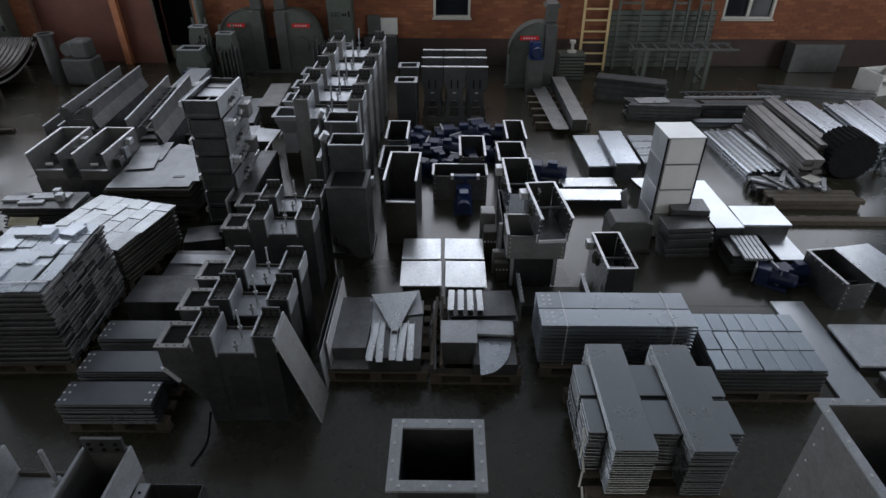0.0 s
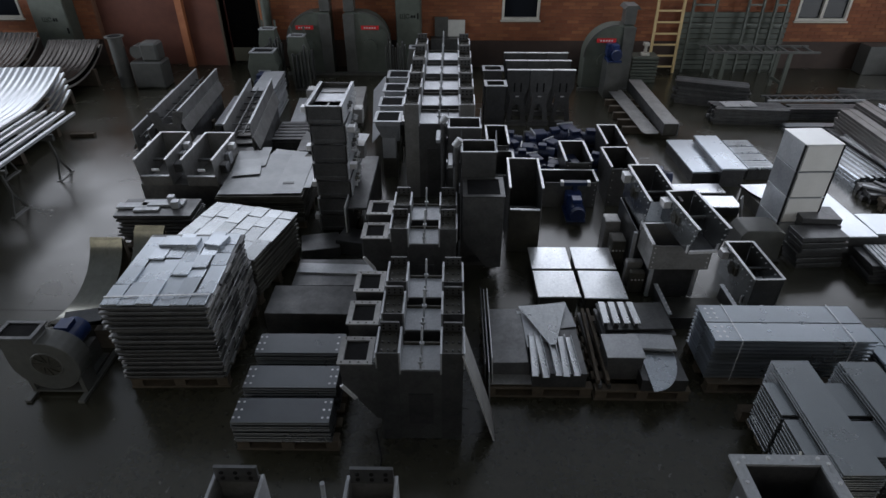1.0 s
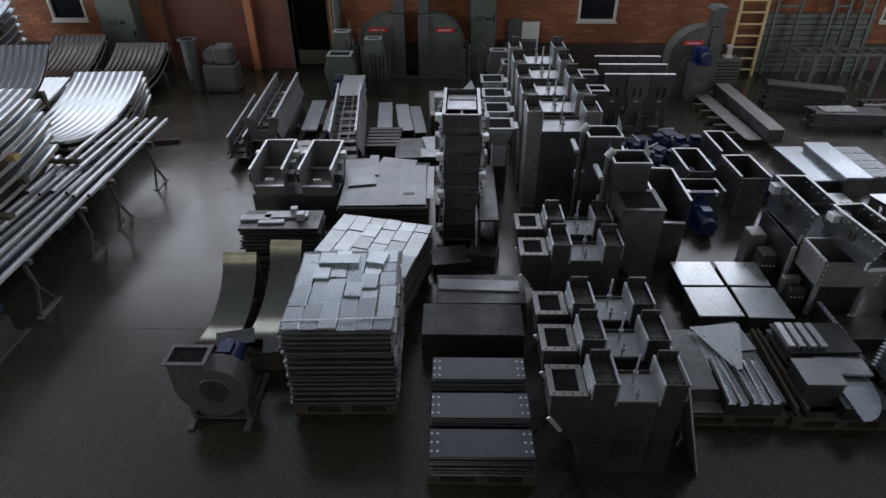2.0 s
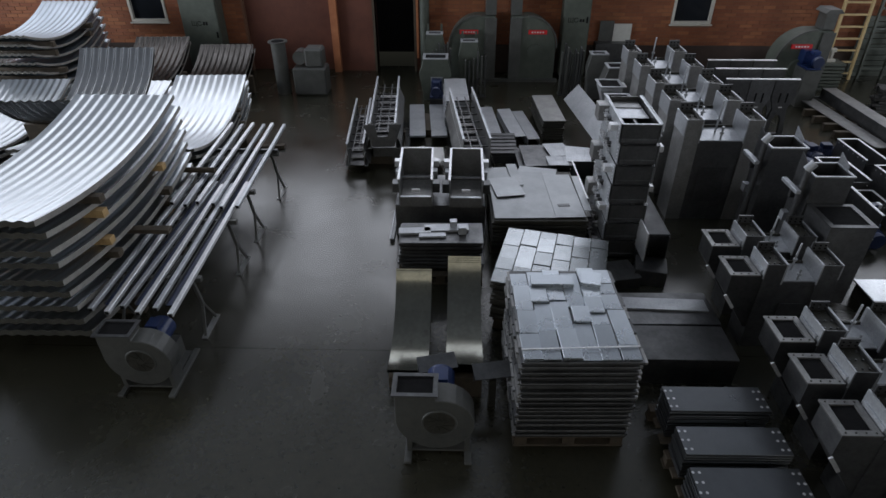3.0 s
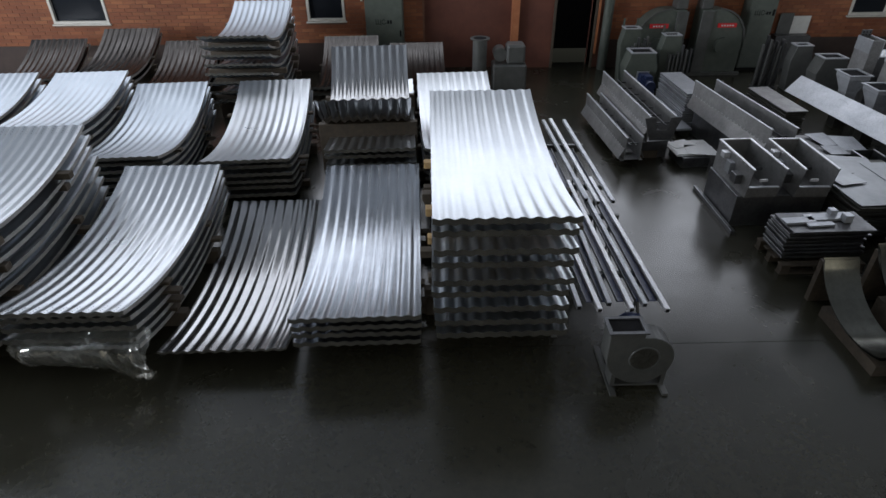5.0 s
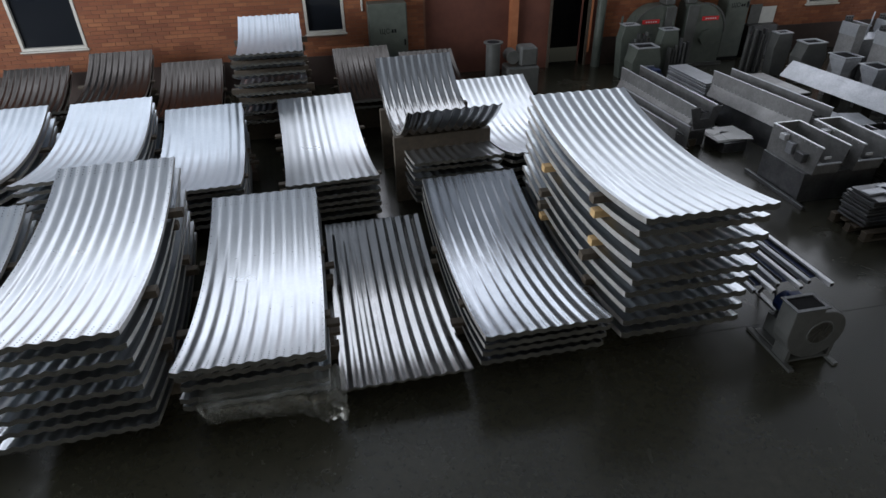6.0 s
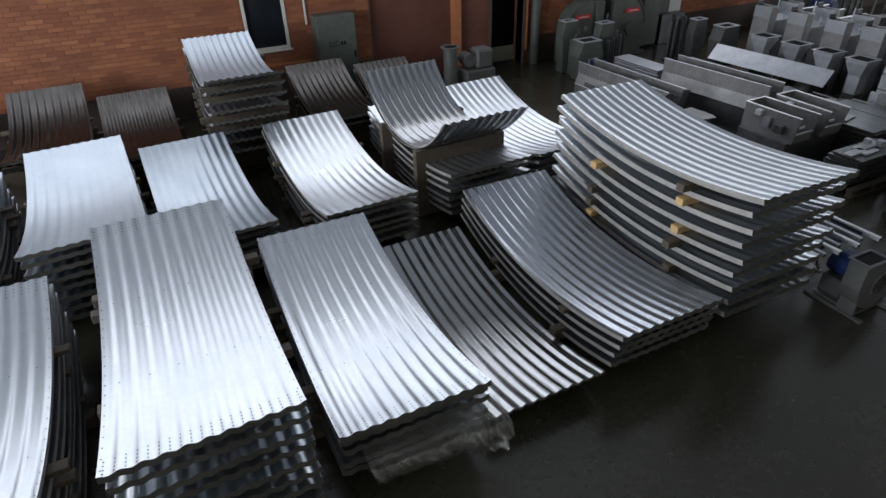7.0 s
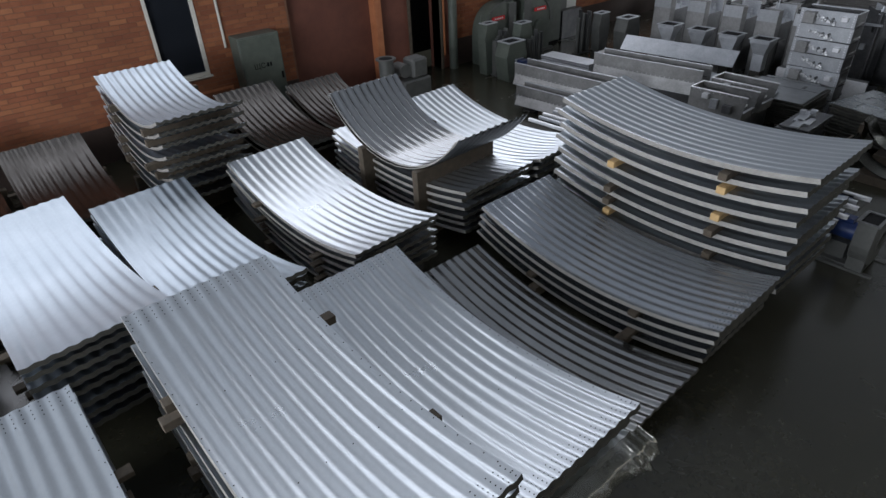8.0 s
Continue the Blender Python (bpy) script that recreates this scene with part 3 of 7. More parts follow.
def trough(label, x, y, z, w, d, h, front, turn=0.0, group="", mat=CASING, brackets=True, flare=0.05, front_mat=None):
    """An open conveyor trough with bright rims and a low sloping front."""
    p = thing("conveyor_trough", label, "trough", (x, y, z), turn, group)
    t = 0.008
    for s, e in ((-1, -w / 2), (1, w / 2)):
        bm = bmesh.new()
        vs = prism(bm, [(e - t / 2, 0.0), (e + t / 2, 0.0), (e + t / 2, h), (e - t / 2, h)], -d / 2, d / 2)
        for v in vs:
            if v.co.y < 0 and v.co.z > h / 2:
                v.co.y -= flare
        part("side_plate", bm, mat, p)
        part("rim", each((e - 0.014, e + 0.014, -d / 2 - flare, d / 2, h, h + 0.012)), EDGE, p, "bright cut rim")
    part("back_plate", boxes((-w / 2 + t / 2, w / 2 - t / 2, d / 2 - t, d / 2, 0, h)), mat, p)
    part("back_rim", boxes((-w / 2 + 0.014, w / 2 - 0.014, d / 2 - 0.018, d / 2 + 0.004, h, h + 0.012)), EDGE, p, "bright cut rim")
    bm = bmesh.new()
    vs = prism(bm, [(-w / 2 + t, 0.0), (w / 2 - t, 0.0), (w / 2 - t, front), (-w / 2 + t, front)], -d / 2, -d / 2 + t)
    part("front_plate", bm, front_mat or mat, p)
    part("front_lip", boxes((-w / 2 + 0.014, w / 2 - 0.014, -d / 2 - 0.03, -d / 2 + 0.01, front, front + 0.012)), ZINC, p)
    part("bottom_plate", boxes((-w / 2 + t, w / 2 - t, -d / 2 + t, d / 2 - t, 0.004, 0.012)), mat, p)
    bm = bmesh.new()
    rod(bm, (-w / 2 + t, 0.0, h * 0.45), (w / 2 - t, 0.0, h * 0.45), 0.022, 12)
    part("shaft", bm, STEEL, p, smooth=True)
    part("latch", boxes((-0.05, 0.05, -d / 2 + 0.03, -d / 2 + 0.045, h * 0.5, h * 0.58)), EDGE, p, "small bright latch")
    if brackets:
        for s in (-1, 1):
            part("bearing_box", boxes((s * (w / 2 + 0.05) - 0.045, s * (w / 2 + 0.05) + 0.045, -0.30, -0.16, h * 0.30, h * 0.62)), STEEL, p, bevel=0.006)
            part("pale_tab", boxes((s * (w / 2 + 0.045) - 0.04, s * (w / 2 + 0.045) + 0.04, 0.10, 0.20, h * 0.72, h * 0.92)), EDGE, p, "pale sheet tab", bevel=0.003)
            bm = bmesh.new()
            for i in range(8):
                rod(bm, (s * (w / 2 + 0.003), -d / 2 + 0.06 + (d - 0.12) * i / 7, h * 0.95), (s * (w / 2 + 0.009), -d / 2 + 0.06 + (d - 0.12) * i / 7, h * 0.95), 0.007, 6)
            part("rivets", bm, EDGE, p)
            part("bearing_bracket", boxes((s * (w / 2 + 0.035) - 0.03, s * (w / 2 + 0.035) + 0.03, -0.06, 0.06, h * 0.35, h * 0.75)), ZINC, p, bevel=0.005)
    return p


def long_trough(label, x, y, z, w, d, h, turn, ribs=7, ends=True, group=""):
    """A long open trough with cross ribs and a flared end plate."""
    p = thing("long_trough", label, "trough", (x, y, z), turn, group)
    for s in (-1, 1):
        e = s * w / 2
        part("side_plate", boxes((e - 0.005, e + 0.005, -d / 2, d / 2, 0, h)), CASING, p)
        part("rim", each((e - 0.016, e + 0.016, -d / 2, d / 2, h, h + 0.008)), ZINC, p)
        part("foot_flange", boxes((e + s * 0.006, e + s * 0.05, -d / 2, d / 2, 0.0, 0.006)), ZINC, p)
        bm = bmesh.new()
        prism(bm, [(e + s * 0.006, h * 0.48), (e + s * 0.012, h * 0.48), (e + s * 0.085, 0.02), (e + s * 0.079, 0.02)], -d / 2 + 0.03, d / 2 - 0.03)
        part("skirt", bm, CASING, p, "sloping riveted skirt plate")
        bm = bmesh.new()
        for i in range(24):
            v = -d / 2 + 0.05 + (d - 0.1) * i / 23
            rod(bm, (e + s * 0.005, v, h * 0.51), (e + s * 0.011, v, h * 0.51), 0.008, 6)
        part("rivets", bm, EDGE, p)
    part("bottom_plate", boxes((-w / 2 + 0.006, w / 2 - 0.006, -d / 2, d / 2, 0.012, 0.018)), STEEL, p)
    for k in range(ribs):
        v = -d / 2 + d * (k + 0.5) / ribs
        part("rib", boxes((-w / 2 + 0.006, w / 2 - 0.006, v - 0.007, v + 0.007, h * 0.58, h * 0.63)), STEEL, p)
        part("slat", boxes((-w / 2 + 0.03, w / 2 - 0.03, v + 0.05, v + 0.17, h * 0.10, h * 0.13)), CASING, p)
    for e in (-w * 0.18, w * 0.18):
        part("chain_rail", boxes((e - 0.008, e + 0.008, -d / 2 + 0.02, d / 2 - 0.02, h * 0.635, h * 0.665)), STEEL, p)
    if ends:
        bm = bmesh.new()
        prism(bm, [(-w * 0.75, h * 0.98), (-w * 0.42, h * 0.1), (w * 0.42, h * 0.1), (w * 0.75, h * 0.98), (w * 0.3, h * 0.98), (w * 0.2, h * 0.5), (-w * 0.2, h * 0.5), (-w * 0.3, h * 0.98)], -d / 2 - 0.02, -d / 2 - 0.012)
        part("end_plate", bm, STEEL, p)
    return p


def funnel(bm, x, y, levels):
    """A square funnel through levels of (half width, half depth, height), closed above and below."""
    loops = [[bm.verts.new((x + a * u, y + b * v, z)) for u, v in ((-1, -1), (1, -1), (1, 1), (-1, 1))] for a, b, z in levels]
    for p, q in zip(loops, loops[1:]):
        for i in range(4):
            bm.faces.new((p[i], p[(i + 1) % 4], q[(i + 1) % 4], q[i]))
    bm.faces.new(loops[0])
    bm.faces.new(loops[-1][::-1])


def elevator_unit(x, y, s=1.0, high=1.0, group="", rodded=True, deep=False, label="dull steel elevator casing with two legs and a flanged side spout", half_spout=True, bolt_at=0.0):
    """Two upright legs open at the top, a low panel between them, a tension bolt and a spout with a flange at the side."""
    p = thing("elevator_casing", label, "machine casing", (x, y, 0), 0, group)
    lw, d, gap = (0.165 * s, 0.30 * s, 0.33 * s) if half_spout else ((0.18 * s, 0.30 * s, 0.34 * s) if deep else (0.14 * s, 0.30 * s, 0.42 * s))
    for sx in (-1, 1):
        c = sx * (gap / 2 + lw / 2)
        bm = bmesh.new()
        shell(bm, c - lw / 2, c + lw / 2, -d / 2, d / 2, 0, high)
        part("leg", bm, STEEL if half_spout else CASING, p)
        part("leg_edge", each((c + lw / 2 - 0.002, c + lw / 2 + 0.012, -d / 2, d / 2, high - 0.16 * s, high + 0.004), (c - lw / 2 - 0.012, c - lw / 2 + 0.002, -d / 2, d / 2, high - 0.16 * s, high + 0.004)), ZINC, p)
        bm = bmesh.new()
        box(bm, c - lw / 2 + 0.01, c + lw / 2 - 0.01, d / 2 - 0.03, d / 2 - 0.012, high - 0.02, high + 0.07 * s)
        plate = part("bolt_plate", bm, STEEL, p)
        sink = 0.55 if deep else 0.035 * s
        bm = bmesh.new()
        for i in range(3):
            for j in range(2):
                rod(bm, (c - lw * 0.3 + lw * 0.3 * i, d / 2 - 0.036, high + 0.01 * s + 0.032 * s * j), (c - lw * 0.3 + lw * 0.3 * i, d / 2 - 0.03, high + 0.01 * s + 0.032 * s * j), 0.009 * s, 6)
        part("bolt_heads", bm, BLACK, plate)
        # Near-black liner paints the dark inside of the leg.
        liner = part("liner", boxes((c - lw / 2 + 0.008, c + lw / 2 - 0.008, -d / 2 + 0.008, d / 2 - 0.008, high - sink, high - sink + 0.007 * s)), BLACK if deep else SHADE_DARK_METAL, p)
        bm = bmesh.new()
        for i in range(3):
            for j in range(3):
                q = (c - lw * 0.3 + lw * 0.3 * i, -d * 0.3 + d * 0.3 * j)
                rod(bm, (*q, high - sink + 0.007 * s), (*q, high - sink + 0.019 * s), 0.008 * s, 6)
        part("bolts", bm, STEEL, liner)
    part("centre_panel", boxes((-gap / 2, gap / 2, -d / 2 + 0.01, -d / 2 + 0.018, 0, high * 0.8)), STEEL, p)
    bm = boxes((-gap / 2 + 0.004, gap / 2 - 0.004, -d / 2 + 0.02, d / 2 - 0.03, high * 0.8, high * 0.8 + 0.008))
    for v in bm.verts:
        v.co.z += max(0.0, v.co.y + d / 2 - 0.03) * 0.10
    part("tension_plate", bm, ZINC, p, "pale sloping plate")
    # Dark strip paints the shaded gap behind the pale plate.
    part("back_lip", boxes((-gap / 2 + 0.016, gap / 2 - 0.016, d / 2 - 0.026, d / 2 - 0.012, high * 0.8 - 0.02, high * 0.8 + 0.055 * s)), SHADE_DARK_METAL, p)
    part("plate_edge", each((-gap / 2 + 0.001, -gap / 2 + 0.014, -d / 2 - 0.004, d / 2 - 0.03, high * 0.8 - 0.02, high + 0.006), (gap / 2 - 0.014, gap / 2 - 0.001, -d / 2 - 0.004, d / 2 - 0.03, high * 0.8 - 0.02, high + 0.006)), ZINC, p)
    bm = bmesh.new()
    top = high * (1.12 if rodded else 1.0)
    q = bolt_at
    rod(bm, (q, d * 0.1, high * 0.78), (q + 0.01 * s, d * 0.1, top), 0.009 * s, 8)
    rod(bm, (q, -d / 2 + 0.04, high * 0.78), (q, -d / 2 + 0.04, high * 0.93), 0.010 * s, 8)
    rod(bm, (q, -d / 2 + 0.04, high * 0.865), (q, -d / 2 + 0.04, high * 0.885), 0.022 * s, 8)
    rod(bm, (q + 0.006 * s, d * 0.1, high * 0.93), (q + 0.006 * s, d * 0.1, high * 0.95), 0.020 * s, 8)
    part("tension_bolt", bm, ZINC, p)
    part("door_panel", boxes((-gap * 0.3, gap * 0.3, -d / 2 - 0.002, -d / 2 + 0.009, high * 0.2, high * 0.55)), STEEL, p)
    # side spout
    if half_spout:
        o1 = -gap / 2 - lw - 0.03 * s
        o0, z1 = o1 - 0.26 * s, high * 0.87
        bm = bmesh.new()
        prism(bm, [(o0, z1), (o0, z1 - 0.22 * high), (o1, z1 - 0.62 * high), (o1 + 0.03 * s, z1 - 0.62 * high), (o1 + 0.03 * s, z1)], -d / 2 + 0.01, d / 2 - 0.01)
        part("spout", bm, STEEL, p)
        bm = bmesh.new()
        ring(bm, o0 - 0.02, o1 - 0.01, -d / 2 - 0.005, d / 2 + 0.005, z1 + 0.002, z1 + 0.016, 0.045 * s)
        part("flange", bm, CASING, p, "pale bolted flange")
        bm = bmesh.new()
        beam(bm, (o0 - 0.004, -d / 2 + 0.004, z1 - 0.23 * high), (o0 + 0.10 * s, -d / 2 + 0.004, z1 - 0.38 * high), 0.014, 0.03)
        part("cut_edge", bm, EDGE, p, "bright cut edge")
        bm = bmesh.new()
        for i in range(4):
            c = o0 - 0.02 + (o1 - o0 + 0.01) * (i + 0.5) / 4
            for v in (-d / 2 + 0.016, d / 2 - 0.016):
                rod(bm, (c, v, z1 + 0.016), (c, v, z1 + 0.021), 0.007 * s, 6)
        part("bolts", bm, SHADE_DARK_METAL, p)
        # Flat black sheet paints the dark mouth of the spout.
        part("spout_shade", boxes((o0 + 0.03, o1 - 0.06, -d / 2 + 0.045, d / 2 - 0.045, z1 + 0.001, z1 + 0.003)), BLACK, p)
        part("spout_bracket", boxes((o1 + 0.002, o1 + 0.026 * s, -d / 2 + 0.03, d / 2 - 0.03, z1 + 0.003, z1 + 0.05)), ZINC, p)
    return p


CASE = "elevator casings in a row"
for y in (4.16, 4.62, 5.06):
    elevator_unit(-0.50, y, 1.0, 0.98, CASE)
for y in (5.94, 6.42):
    elevator_unit(-0.55, y, 1.0, 0.98, CASE)
for y in (8.45, 9.15, 9.85, 10.65, 11.45):
    elevator_unit(-0.44, y, 1.32, 1.38, "tall elevator casings", half_spout=False)
for y in (8.99, 9.63, 10.30, 11.02):
    p = thing("spout_hopper", "dull steel spout with a pale square flange", "hopper", (-1.20, y, 0), 0, "spouts in a row")
    bm = bmesh.new()
    funnel(bm, 0.0, 0.0, ((0.17, 0.185, 0.92), (0.17, 0.185, 0.86), (0.095, 0.105, 0.64), (0.095, 0.105, 0.32)))
    part("body", bm, ZINC, p)
    bm = bmesh.new()
    ring(bm, -0.20, 0.20, -0.215, 0.215, 0.922, 0.936, 0.045)
    part("flange", bm, ZINC, p, "pale bolted flange")
    # Black sheet stands for the dark throat under the flange.
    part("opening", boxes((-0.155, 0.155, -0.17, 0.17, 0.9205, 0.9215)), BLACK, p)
    part("side_lip", boxes((0.201, 0.26, -0.12, 0.12, 0.90, 0.912)), EDGE, p, "pale bent lip")
    part("stand", boxes((-0.10, 0.12, -0.10, 0.10, 0, 0.319)), SHADE_DARK_METAL, p)
elevator_unit(-1.02, 2.46, 1.34, 1.40, "near casing", label="dark steel elevator casing with open legs", half_spout=False, deep=True, bolt_at=0.12)
p = thing("side_spout", "dark open steel spout with a pale flange beside the near casing", "spout", (-0.34, 2.40, 0))
bm = bmesh.new()
shell(bm, -0.13, 0.17, -0.19, 0.19, 0, 1.17)
part("wall", bm, STEEL, p)
# Black floor part way down paints the unlit depth of the spout.
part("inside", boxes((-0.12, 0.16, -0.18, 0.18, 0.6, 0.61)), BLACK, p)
part("flange", boxes((-0.195, -0.131, -0.19, 0.19, 1.16, 1.172)), ZINC, p, "pale bolted flange")
bm = bmesh.new()
for i in range(4):
    rod(bm, (-0.165, -0.14 + 0.09 * i, 1.172), (-0.165, -0.14 + 0.09 * i, 1.178), 0.008, 6)
part("bolts", bm, BLACK, p)

# loose cable on the floor before the casings
line = bpy.data.curves.new("cable", "CURVE")
line.dimensions, line.bevel_depth, line.bevel_resolution = "3D", 0.007, 2
sp = line.splines.new("BEZIER")
sp.bezier_points.add(3)
for q, co in zip(sp.bezier_points, ((-0.90, 4.10, 0.009), (-0.865, 3.97, 0.009), (-0.825, 3.78, 0.009), (-0.87, 3.55, 0.009))):
    q.co, q.handle_left_type, q.handle_right_type = co, "AUTO", "AUTO"
line.materials.append(BLACK)
tagged(new("cable", line), "thin black cable lying loose on the floor", "cable")

# slanted plate of the spout row and leaning plates
p = thing("leaning_plate", "bare steel plate leaning against the casings", "steel plate")
p.matrix_world = pose(0.10, 4.17, 0.004, 0, -16, 0)
part("plate", boxes((-0.006, 0.006, -0.17, 0.17, 0, 1.0)), CASING, p)
part("cut_edge", boxes((-0.006, 0.006, -0.174, -0.1705, 0, 1.0)), EDGE, p, "bright cut edge")
for x, y, l, h, mat in ((0.055, 4.98, 1.10, 0.46, STEEL), (0.085, 4.95, 1.16, 0.43, ZINC), (0.118, 5.02, 1.00, 0.45, EDGE)):
    single("steel_strip", boxes((-0.004, 0.004, -l / 2, l / 2, 0, h)), mat, "narrow steel strip standing on edge beside the pallet", "steel strip", group="strips on edge").matrix_world = pose(x, y, 0.002, 0, -3, 0)
single("slant_plate", boxes((-0.18, 0.18, -1.25, 1.25, -0.006, 0.006)), ZINC, "long galvanised plate lying aslant on troughs", "steel plate").matrix_world = pose(-1.52, 10.6, 0.50, 0, -48, 6)
p = thing("long_cover", "long folded grey steel cover on the floor", "steel cover", (-1.42, 7.75, 0))
part("cover", boxes((-0.12, 0.12, -0.75, 0.75, 0.50, 0.53)), STEEL, p, bevel=0.008)
part("side", each((-0.12, -0.11, -0.75, 0.75, 0.0, 0.499), (0.11, 0.12, -0.75, 0.75, 0.0, 0.499)), STEEL, p)
part("edge", boxes((-0.15, -0.135, -0.80, 0.72, 0.20, 0.56)), EDGE, p)

# two casing heads in front of the tall row
for x, y, z, outlet, label in ((0.03, 6.86, 1.40, True, "dull steel casing head with an open top and outlet box"), (-0.12, 7.50, 1.42, False, "dull steel casing head with an open top")):
    p = thing("casing_head", label, "machine casing", (x, y, 0))
    bm = bmesh.new()
    shell(bm, -0.19, 0.19, -0.16, 0.16, 0, z)
    part("body", bm, STEEL, p)
    bm = bmesh.new()
    tube(bm, -0.20, 0.20, -0.17, 0.17, z + 0.001, z + 0.014, 0.022)
    part("rim", bm, ZINC, p, "bright rim")
    for s in (-1, 1):
        bm = bmesh.new()
        vs = prism(bm, [(s * 0.196 - 0.005, z - 0.25), (s * 0.196 + 0.005, z - 0.25), (s * 0.196 + 0.005, z + 0.13), (s * 0.196 - 0.005, z + 0.13)], -0.02, 0.165)
        for v in vs:
            if v.co.y < 0.1 and v.co.z > z:
                v.co.z -= 0.08
        part("cheek", bm, ZINC if s > 0 else STEEL, p)
    # Black sheet paints the darkness inside the open head.
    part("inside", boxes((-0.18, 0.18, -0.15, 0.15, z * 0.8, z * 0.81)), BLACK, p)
    # bearing post with a round casting on its top
    bm = bmesh.new()
    rod(bm, (-0.25, -0.10, 0), (-0.25, -0.10, z + 0.05), 0.035, 10)
    part("post", bm, STEEL, p, smooth=True)
    bm = bmesh.new()
    rod(bm, (-0.27, -0.10, z + 0.051), (-0.21, -0.10, z + 0.13), 0.042, 12)
    part("bearing", bm, ZINC, p, "pale round bearing", smooth=True)
    part("arm", boxes((-0.34, -0.29, -0.18, 0.14, z - 0.18, z - 0.14)), ZINC, p, bevel=0.004)
    part("brace", boxes((-0.29, -0.195, -0.02, 0.02, z - 0.30, z - 0.18)), STEEL, p)
    if outlet:
        bm = bmesh.new()
        prism(bm, [(-0.17, 1.10), (-0.17, 0.55), (0.10, 0.20), (0.26, 0.20), (0.26, 1.10)], -0.62, -0.165)
        part("outlet_box", bm, STEEL, p)
        bm = bmesh.new()
        tube(bm, -0.18, 0.27, -0.63, -0.17, 1.101, 1.113, 0.05)
        part("outlet_flange", bm, STEEL, p)
        # Outlet mouth painted dark with a thin black sheet.
        part("outlet_opening", boxes((-0.128, 0.218, -0.578, -0.222, 1.101, 1.104)), BLACK, p)
    for s in (-1, 1):
        part("lug", boxes((s * 0.23 - 0.03, s * 0.23 + 0.03, 0.02, 0.10, 0.80, 0.90)), ZINC, p, "pale lug")
    part("plinth", boxes((-0.30, 0.24, -0.30, 0.17, 0, 0.05)), STEEL, p)

# stacked trough tower
TOWER = "tower of stacked troughs"
for k in range(7):
    z = 0.02 + k * 0.243
    p = thing("stacked_trough", "bare steel trough section in a tall stack" if k < 6 else "bare steel trough with inner plates on top of the stack", "trough", (-1.745 + 0.006 * (k % 3 - 1), 7.74, z), 0.6 * (k % 3 - 1), TOWER)
    bm = bmesh.new()
    shell(bm, -0.195, 0.195, -0.44, 0.44, 0, 0.215, 0.008)
    part("wall", bm, STEEL, p)
    part("bottom", boxes((-0.187, 0.187, -0.43, 0.43, 0.0, 0.006)), STEEL, p)
    part("rim", each((-0.21, -0.182, -0.45, 0.45, 0.215, 0.225), (0.182, 0.21, -0.45, 0.45, 0.215, 0.225)), ZINC if k == 6 else STEEL, p)
    part("front_rim", boxes((-0.181, 0.181, -0.452, -0.43, 0.215, 0.225)), ZINC if k == 6 else STEEL, p)
    part("front_flange", boxes((-0.19, 0.19, -0.455, -0.441, 0.02, 0.06)), STEEL, p, bevel=0.004)
    for s in (-1, 1):
        # pale bearing pad with its bolts, and a bolted strip along the side
        if (k + (s > 0)) % 2 == 0:
            part("bearing_pad", boxes((s * 0.25 - 0.05, s * 0.25 + 0.05, -0.34, -0.24, 0.10, 0.17)), EDGE, p, "pale bearing pad", bevel=0.006)
        # Sides toned paler than the walls for the light from the side.
        sheet = part("side_sheet", boxes((s * 0.2145 - 0.003, s * 0.2145 + 0.003, -0.44, 0.44, 0.004, 0.232)), ZINC, p, "grey side sheet, toned paler for side light")
        # chain wheel, chain links and bolts heaped on the side
        frng = random.Random(40 + 2 * k + (s > 0))
        bm = bmesh.new()
        for i in range(22):
            v = -0.16 + 0.36 * i / 21 + frng.uniform(-0.015, 0.015)
            z = 0.045 + 0.10 * i / 21 + frng.uniform(-0.025, 0.025)
            u = s * (0.216 + frng.uniform(0.0, 0.035))
            rod(bm, (u, v, z), (u + s * 0.034, v + frng.uniform(-0.012, 0.012), z + frng.uniform(-0.01, 0.01)), 0.016, 6)
        part("bolts", bm, EDGE, sheet, "bright heaped chain and bolts")
        if k % 2 == (s > 0):
            part("bearing_housing", boxes((s * 0.27 - 0.062, s * 0.27 + 0.062, 0.16, 0.34, 0.02, 0.20)), CASING, sheet, "grey bearing housing", bevel=0.006)
        for v in (-0.10, 0.0):
            bm = bmesh.new()
            rod(bm, (s * 0.218, v, 0.11), (s * 0.26, v, 0.11), 0.022, 8)
            rod(bm, (s * 0.218, v, 0.07), (s * 0.25, v, 0.07), 0.014, 6)
            part("shaft_stub", bm, STEEL, sheet, "dark shaft stub")
        bm = bmesh.new()
        for i in range(5):
            rod(bm, (s * 0.218, 0.405, 0.03 + 0.04 * i), (s * 0.225, 0.405, 0.03 + 0.04 * i), 0.009, 6)
            rod(bm, (s * 0.218, -0.405, 0.03 + 0.04 * i), (s * 0.225, -0.405, 0.03 + 0.04 * i), 0.009, 6)
        part("rivets", bm, EDGE, sheet)
    if k == 6:
        part("inner_cover", boxes((-0.17, 0.17, -0.10, 0.40, 0.15, 0.158)), ZINC, p, "grey inner cover plate")
        part("inner_strip", boxes((-0.012, 0.012, -0.36, -0.1, 0.12, 0.15)), STEEL, p)
        part("inner_flap", boxes((-0.16, 0.16, 0.20, 0.42, 0.160, 0.168)), STEEL, p)

shallow = thing("shallow_trough", "shallow dark steel trough with pale rims behind the tower", "trough", (-1.815, 8.82, 0), 1.0)
